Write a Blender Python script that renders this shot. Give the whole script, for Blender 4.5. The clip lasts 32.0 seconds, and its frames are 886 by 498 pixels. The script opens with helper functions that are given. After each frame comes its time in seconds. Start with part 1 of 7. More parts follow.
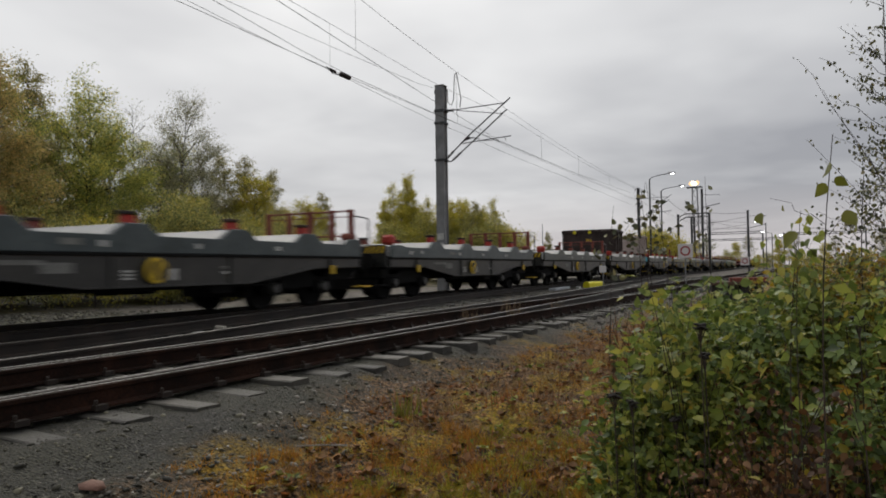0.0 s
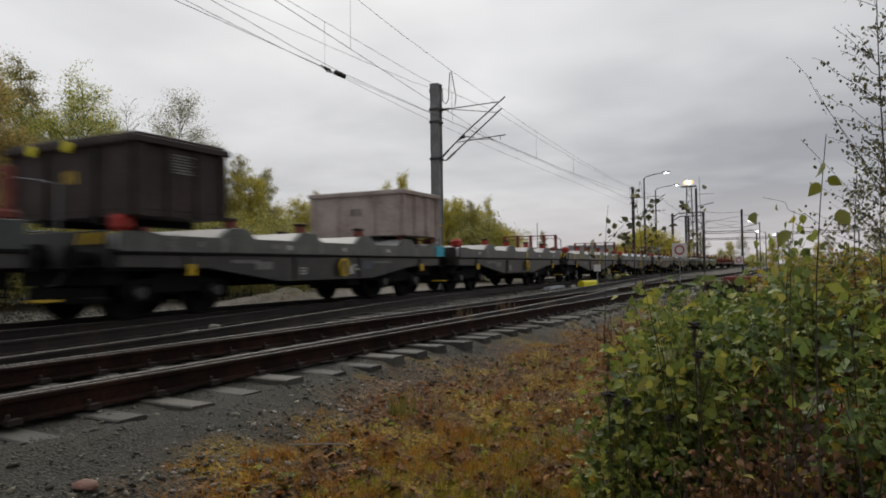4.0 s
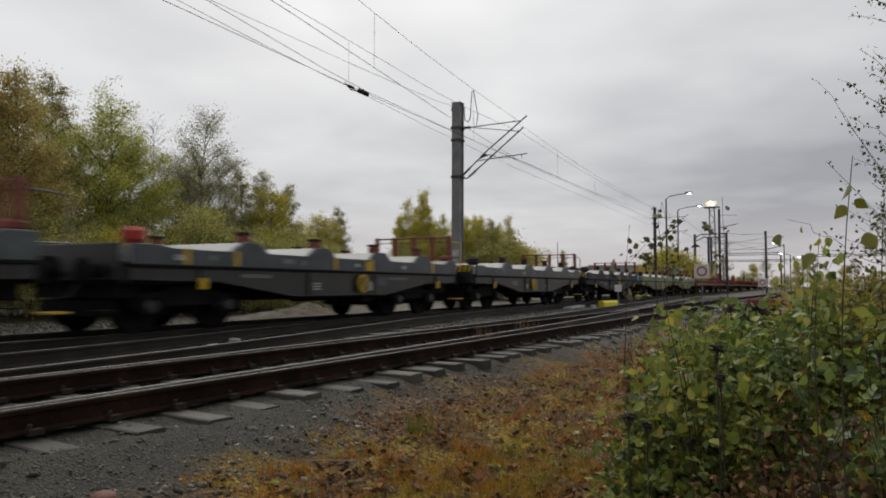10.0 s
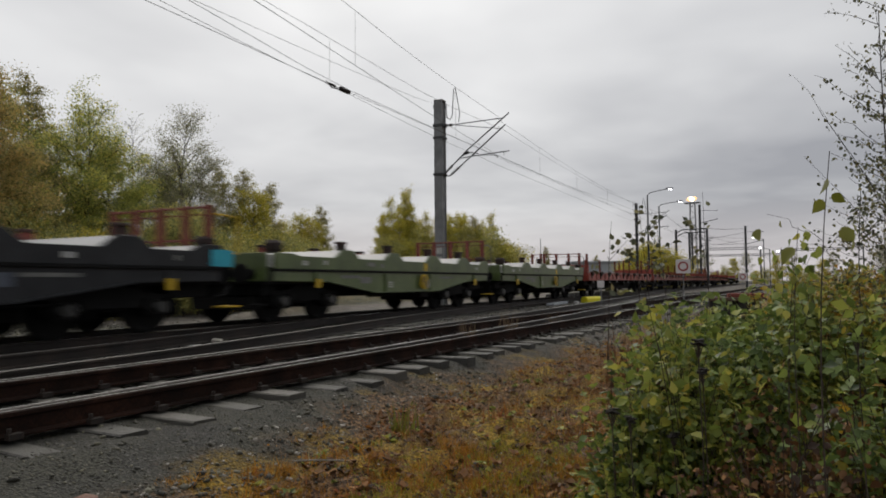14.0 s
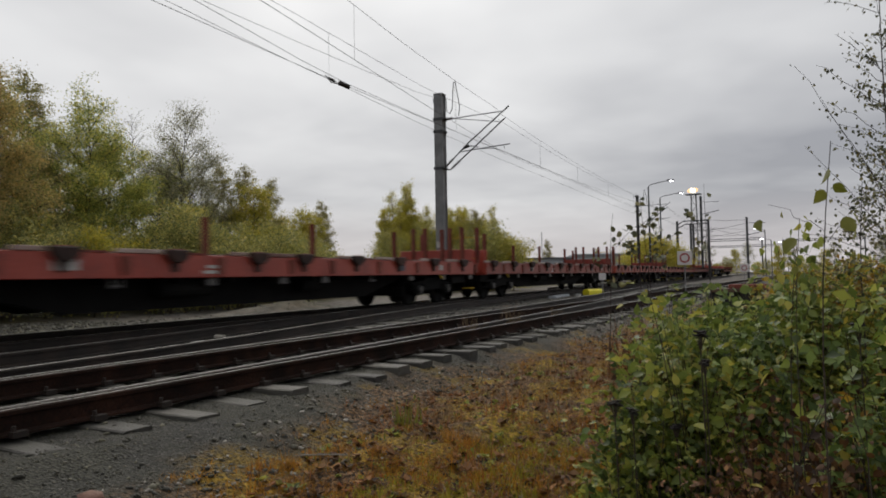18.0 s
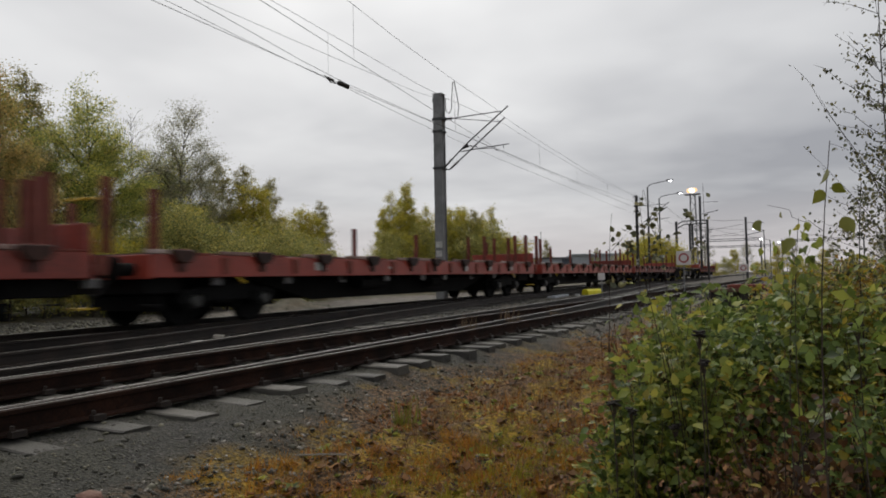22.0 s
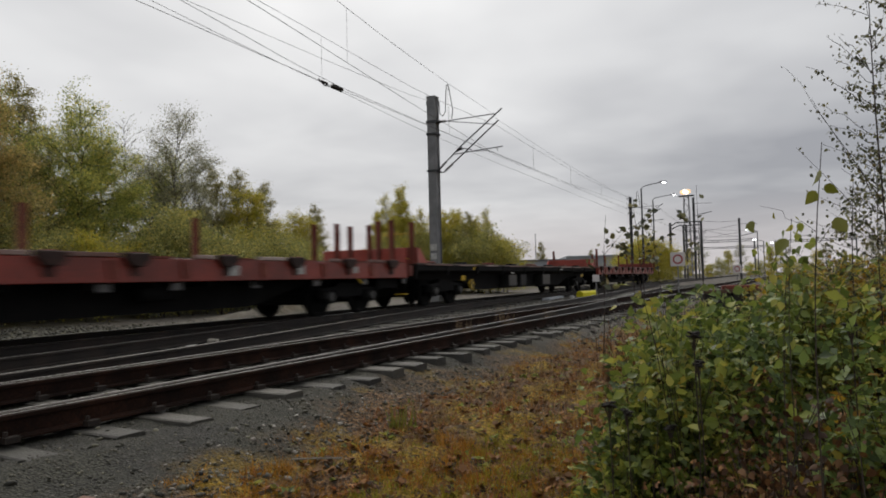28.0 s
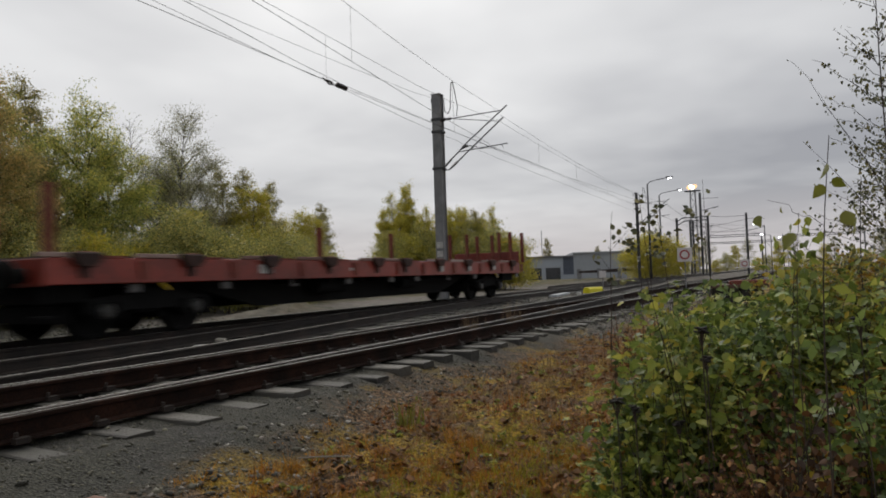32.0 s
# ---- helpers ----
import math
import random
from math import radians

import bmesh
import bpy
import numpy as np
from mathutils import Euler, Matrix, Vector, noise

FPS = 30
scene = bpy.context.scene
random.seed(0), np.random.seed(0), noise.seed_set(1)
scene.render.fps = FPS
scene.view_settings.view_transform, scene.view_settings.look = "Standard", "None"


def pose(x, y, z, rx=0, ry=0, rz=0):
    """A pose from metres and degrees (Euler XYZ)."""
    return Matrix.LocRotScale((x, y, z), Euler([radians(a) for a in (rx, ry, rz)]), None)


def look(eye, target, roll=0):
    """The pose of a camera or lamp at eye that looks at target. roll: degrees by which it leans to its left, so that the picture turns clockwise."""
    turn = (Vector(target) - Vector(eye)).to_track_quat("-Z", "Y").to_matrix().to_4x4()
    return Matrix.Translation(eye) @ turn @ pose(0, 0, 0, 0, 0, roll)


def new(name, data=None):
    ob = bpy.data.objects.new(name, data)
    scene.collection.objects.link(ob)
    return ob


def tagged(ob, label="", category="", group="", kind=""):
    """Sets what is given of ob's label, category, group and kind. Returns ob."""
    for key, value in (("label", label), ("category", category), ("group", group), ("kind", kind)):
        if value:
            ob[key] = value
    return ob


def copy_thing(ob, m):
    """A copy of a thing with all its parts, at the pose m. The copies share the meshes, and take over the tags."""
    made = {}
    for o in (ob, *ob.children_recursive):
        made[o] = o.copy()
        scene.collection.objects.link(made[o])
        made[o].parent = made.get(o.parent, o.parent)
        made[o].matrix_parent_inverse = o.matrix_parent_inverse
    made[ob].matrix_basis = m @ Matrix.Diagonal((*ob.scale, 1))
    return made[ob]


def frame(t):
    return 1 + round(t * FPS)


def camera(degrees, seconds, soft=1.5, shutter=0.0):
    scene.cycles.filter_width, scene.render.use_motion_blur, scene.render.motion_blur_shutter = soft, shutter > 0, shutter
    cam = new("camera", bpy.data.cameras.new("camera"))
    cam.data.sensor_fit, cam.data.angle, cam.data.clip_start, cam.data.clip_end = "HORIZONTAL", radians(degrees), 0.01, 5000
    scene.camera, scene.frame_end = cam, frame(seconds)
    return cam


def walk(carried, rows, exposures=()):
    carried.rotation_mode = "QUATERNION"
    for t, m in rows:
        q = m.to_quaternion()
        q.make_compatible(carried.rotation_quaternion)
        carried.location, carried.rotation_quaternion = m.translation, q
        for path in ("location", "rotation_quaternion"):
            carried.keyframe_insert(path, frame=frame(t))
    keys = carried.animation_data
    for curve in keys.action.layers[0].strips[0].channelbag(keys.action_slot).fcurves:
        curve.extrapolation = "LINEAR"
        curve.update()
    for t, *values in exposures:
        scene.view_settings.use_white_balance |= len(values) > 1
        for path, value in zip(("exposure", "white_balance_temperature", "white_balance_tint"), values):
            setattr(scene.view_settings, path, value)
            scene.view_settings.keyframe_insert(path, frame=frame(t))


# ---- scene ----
EYE_Z = 0.835
TRACK_LEAN = -0.03687  # the far line runs off from the near one
TURNS = [  # seconds, yaw, pitch, lean
    (0.0, 28.40, 1.62, -0.79), (0.5, 28.27, 1.41, -0.73), (1.0, 28.27, 1.33, -0.55), (1.5, 28.34, 1.40, -0.84), (2.0, 28.45, 1.52, -0.87),
    (2.5, 28.33, 1.51, -0.86), (3.0, 28.10, 1.68, -0.82), (3.5, 27.96, 1.52, -0.73), (5.5, 28.00, 1.54, -0.86), (6.0, 27.78, 1.65, -0.90),
    (6.5, 27.67, 1.80, -0.42), (7.0, 27.85, 2.03, -0.45), (7.5, 27.90, 1.95, -0.52), (8.0, 28.00, 1.72, -0.67), (8.1, 27.99, 1.58, -0.70),
    (8.2, 27.99, 1.58, -0.71), (8.3, 28.74, 1.32, 0.61), (8.4, 30.26, 0.07, 1.43), (8.5, 30.88, 0.42, 3.60), (8.6, 30.14, 1.85, 4.15),
    (8.7, 30.84, 2.36, 2.66), (8.8, 29.83, 2.91, 2.41), (8.9, 29.99, 3.26, 1.14), (9.0, 29.98, 3.63, 0.41), (9.5, 29.60, 2.80, 0.35),
    (10.0, 29.61, 2.98, 0.16), (10.5, 29.22, 3.20, 0.27), (11.0, 28.94, 2.84, -0.00), (11.5, 28.68, 2.68, -0.09), (12.0, 28.80, 2.71, -0.30),
    (12.5, 28.80, 2.72, -0.29), (13.0, 28.48, 2.85, -0.05), (13.5, 28.31, 3.04, -0.42), (14.0, 28.23, 2.79, -0.49), (14.5, 28.14, 2.55, -0.57),
    (16.5, 28.24, 2.27, -0.79), (17.0, 28.17, 2.17, -0.84), (17.5, 28.33, 2.21, -1.03), (18.0, 28.34, 2.29, -1.04), (18.5, 28.50, 2.56, -1.26),
    (19.0, 28.20, 2.47, -0.93), (19.5, 27.96, 2.19, -0.71), (20.0, 28.09, 2.26, -0.84), (20.5, 28.08, 2.51, -0.72), (21.0, 28.13, 2.67, -0.80),
    (21.5, 28.18, 2.42, -1.12), (22.0, 28.27, 2.28, -1.01), (22.5, 28.12, 2.34, -0.85), (23.0, 28.32, 2.43, -1.09), (23.5, 28.22, 2.53, -1.37),
    (24.0, 27.94, 2.54, -1.26), (24.5, 27.93, 2.63, -1.43), (25.0, 27.77, 2.73, -1.12), (25.5, 27.96, 2.84, -1.29), (27.5, 27.72, 2.52, -1.27),
    (28.0, 27.82, 2.49, -1.35), (28.5, 28.02, 2.62, -1.38), (29.0, 28.04, 2.75, -1.57), (29.5, 27.98, 2.76, -1.61), (30.0, 27.73, 2.83, -1.56),
    (30.5, 27.87, 2.68, -1.46), (31.0, 28.14, 2.43, -1.99), (31.5, 28.22, 2.26, -1.97), (32.0, 28.33, 2.31, -1.88),
]
cam = camera(65.12, 32.0, soft=1.8, shutter=0.8)
walk(cam, [(t, pose(0, 0, EYE_Z, 90 + pitch, 0, yaw) @ pose(0, 0, 0, 0, 0, lean)) for t, yaw, pitch, lean in TURNS])

# ---- light: a wet, overcast autumn afternoon ----
world = bpy.data.worlds.new("overcast_sky")
scene.world = world
world.use_nodes = True
wn, wl = world.node_tree.nodes, world.node_tree.links
wn.clear()


def wnode(kind, **values):
    n = wn.new(kind)
    for key, value in values.items():
        n.inputs[key].default_value = value
    return n


w_out = wn.new("ShaderNodeOutputWorld")
w_bg = wnode("ShaderNodeBackground", Strength=1.0)
w_sky = wn.new("ShaderNodeTexSky")
w_sky.sky_type, w_sky.sun_disc = "NISHITA", False
w_sky.sun_elevation, w_sky.sun_rotation = radians(45), radians(-43)
w_sky.air_density, w_sky.dust_density = 1.0, 3.0
w_co = wn.new("ShaderNodeTexCoord")
w_sep = wn.new("ShaderNodeSeparateXYZ")
wl.new(w_co.outputs["Generated"], w_sep.inputs[0])
# cloud deck seen from below: direction over its height
w_up = wn.new("ShaderNodeMath")
w_up.operation = "MAXIMUM"
w_up.inputs[1].default_value = 0.0
wl.new(w_sep.outputs["Z"], w_up.inputs[0])
w_add = wn.new("ShaderNodeMath")
w_add.operation = "ADD"
w_add.inputs[1].default_value = 0.14
wl.new(w_up.outputs[0], w_add.inputs[0])
w_div = wn.new("ShaderNodeVectorMath")
w_div.operation = "DIVIDE"
w_comb = wn.new("ShaderNodeCombineXYZ")
for s in "XYZ":
    wl.new(w_add.outputs[0], w_comb.inputs[s])
wl.new(w_co.outputs["Generated"], w_div.inputs[0])
wl.new(w_comb.outputs[0], w_div.inputs[1])
w_n1 = wnode("ShaderNodeTexNoise", Scale=0.62, Detail=4.0, Roughness=0.5, Distortion=0.3)
w_n2 = wnode("ShaderNodeTexNoise", Scale=1.7, Detail=3.0, Roughness=0.45, Distortion=0.2)
wl.new(w_div.outputs[0], w_n1.inputs["Vector"])
wl.new(w_div.outputs[0], w_n2.inputs["Vector"])
w_mixn = wn.new("ShaderNodeMix")
w_mixn.inputs["Factor"].default_value = 0.33
wl.new(w_n1.outputs["Fac"], w_mixn.inputs["A"])
wl.new(w_n2.outputs["Fac"], w_mixn.inputs["B"])
# the hidden sun thins the deck high up and to one side
w_dot = wn.new("ShaderNodeVectorMath")
w_dot.operation = "DOT_PRODUCT"
w_dot.inputs[1].default_value = (-0.482, 0.517, 0.707)
wl.new(w_co.outputs["Generated"], w_dot.inputs[0])
w_side = wn.new("ShaderNodeMapRange")
w_side.inputs["From Min"].default_value, w_side.inputs["From Max"].default_value = 0.62, 0.97
w_side.inputs["To Min"].default_value, w_side.inputs["To Max"].default_value = -0.24, 0.20
wl.new(w_dot.outputs["Value"], w_side.inputs["Value"])
w_high = wn.new("ShaderNodeMapRange")
w_high.inputs["From Min"].default_value, w_high.inputs["From Max"].default_value = 0.35, 0.9
w_high.inputs["To Min"].default_value, w_high.inputs["To Max"].default_value = 0.0, 0.22
wl.new(w_up.outputs[0], w_high.inputs["Value"])
w_t1 = wn.new("ShaderNodeMath")
w_t1.operation = "ADD"
w_t2 = wn.new("ShaderNodeMath")
w_t2.operation = "ADD"
wl.new(w_mixn.outputs[0], w_t1.inputs[0])
wl.new(w_side.outputs[0], w_t1.inputs[1])
wl.new(w_t1.outputs[0], w_t2.inputs[0])
wl.new(w_high.outputs[0], w_t2.inputs[1])
w_ramp = wn.new("ShaderNodeValToRGB")
e = w_ramp.color_ramp.elements
e[0].position, e[0].color = 0.20, (0.345, 0.352, 0.38, 1)
e[1].position, e[1].color = 0.82, (0.975, 0.975, 0.97, 1)
wl.new(w_t2.outputs[0], w_ramp.inputs["Fac"])
# thinner, faintly pink cloud near the horizon
w_hor = wn.new("ShaderNodeMapRange")
w_hor.inputs["From Min"].default_value, w_hor.inputs["From Max"].default_value = 0.0, 0.11
w_hor.inputs["To Min"].default_value, w_hor.inputs["To Max"].default_value = 0.75, 0.0
wl.new(w_up.outputs[0], w_hor.inputs["Value"])
w_mixh = wn.new("ShaderNodeMix")
w_mixh.data_type = "RGBA"
wl.new(w_hor.outputs[0], w_mixh.inputs["Factor"])
wl.new(w_ramp.outputs["Color"], w_mixh.inputs["A"])
w_mixh.inputs["B"].default_value = (0.64, 0.59, 0.59, 1)
w_sum = wn.new("ShaderNodeMix")
w_sum.data_type, w_sum.blend_type = "RGBA", "ADD"
w_sum.inputs["Factor"].default_value = 0.0037
wl.new(w_mixh.outputs["Result"], w_sum.inputs["A"])
wl.new(w_sky.outputs["Color"], w_sum.inputs["B"])
wl.new(w_sum.outputs["Result"], w_bg.inputs["Color"])
wl.new(w_bg.outputs[0], w_out.inputs["Surface"])

sun_data = bpy.data.lights.new("sun", "SUN")
sun_data.energy, sun_data.angle, sun_data.color = 0.95, radians(40), (1.0, 0.92, 0.80)
sun = new("sun", sun_data)
sun.matrix_world = look((-48.2, 51.7, 70.7), (0, 0, 0))
scene.view_settings.exposure = 0.0


# ---- materials ----
def material(name, colours, scale=3.0, fine=40.0, rough=0.7, metal=0.0, bump=0.3, per="", spread=0.5, specular=0.4, thin=0.0):
    """A surface of mixed colours: broad stains and fine grain. per: 'object', 'island' shifts the mix piece by piece."""
    m = bpy.data.materials.new(name)
    m.use_nodes = True
    n, l = m.node_tree.nodes, m.node_tree.links
    b = n["Principled BSDF"]
    co = n.new("ShaderNodeTexCoord")
    src = co.outputs["Object"]
    shift = None
    if per:
        info = n.new("ShaderNodeObjectInfo" if per == "object" else "ShaderNodeNewGeometry")
        shift = info.outputs["Random" if per == "object" else "Random Per Island"]
    if per == "object":
        off = n.new("ShaderNodeVectorMath")
        off.operation = "MULTIPLY_ADD"
        off.inputs[1].default_value = (37.0, 23.0, 11.0)
        l.new(shift, off.inputs[0])
        l.new(src, off.inputs[2])
        src = off.outputs[0]
    a, f = n.new("ShaderNodeTexNoise"), n.new("ShaderNodeTexNoise")
    for t, s, d in ((a, scale, 5.0), (f, fine, 4.0)):
        t.inputs["Scale"].default_value, t.inputs["Detail"].default_value = s, d
        l.new(src, t.inputs["Vector"])
    mix = n.new("ShaderNodeMix")
    mix.inputs["Factor"].default_value = 0.38
    l.new(a.outputs["Fac"], mix.inputs["A"])
    l.new(f.outputs["Fac"], mix.inputs["B"])
    value = mix.outputs[0]
    if shift is not None:
        m2 = n.new("ShaderNodeMix")
        m2.inputs["Factor"].default_value = spread
        l.new(value, m2.inputs["A"])
        l.new(shift, m2.inputs["B"])
        value = m2.outputs[0]
    ramp = n.new("ShaderNodeValToRGB")
    el = ramp.color_ramp.elements
    while len(el) < len(colours):
        el.new(0.5)
    lo, hi = (0.32, 0.68) if spread < 0.6 or not per else (0.12, 0.88)
    for i, c in enumerate(colours):
        el[i].position = lo + (hi - lo) * i / max(1, len(colours) - 1)
        el[i].color = (*c, 1)
    l.new(value, ramp.inputs["Fac"])
    l.new(ramp.outputs["Color"], b.inputs["Base Color"])
    rr = n.new("ShaderNodeMapRange")
    rr.inputs["To Min"].default_value, rr.inputs["To Max"].default_value = max(0.05, rough - 0.15), min(1, rough + 0.15)
    l.new(f.outputs["Fac"], rr.inputs["Value"])
    l.new(rr.outputs[0], b.inputs["Roughness"])
    b.inputs["Metallic"].default_value = metal
    b.inputs["Specular IOR Level"].default_value = specular
    if thin:
        b.inputs["Subsurface Weight"].default_value = 0.0
        tr, ms, out = n.new("ShaderNodeBsdfTranslucent"), n.new("ShaderNodeMixShader"), n["Material Output"]
        ms.inputs["Fac"].default_value = thin
        l.new(ramp.outputs["Color"], tr.inputs["Color"])
        l.new(b.outputs[0], ms.inputs[1])
        l.new(tr.outputs[0], ms.inputs[2])
        l.new(ms.outputs[0], out.inputs["Surface"])
    if bump:
        bp = n.new("ShaderNodeBump")
        bp.inputs["Strength"].default_value, bp.inputs["Distance"].default_value = bump, 0.02
        l.new(f.outputs["Fac"], bp.inputs["Height"])
        l.new(bp.outputs[0], b.inputs["Normal"])
    return m


def glow(name, colour, strength):
    m = bpy.data.materials.new(name)
    m.use_nodes = True
    b = m.node_tree.nodes["Principled BSDF"]
    b.inputs["Base Color"].default_value = (*colour, 1)
    b.inputs["Emission Color"].default_value = (*colour, 1)
    b.inputs["Emission Strength"].default_value = strength
    return m


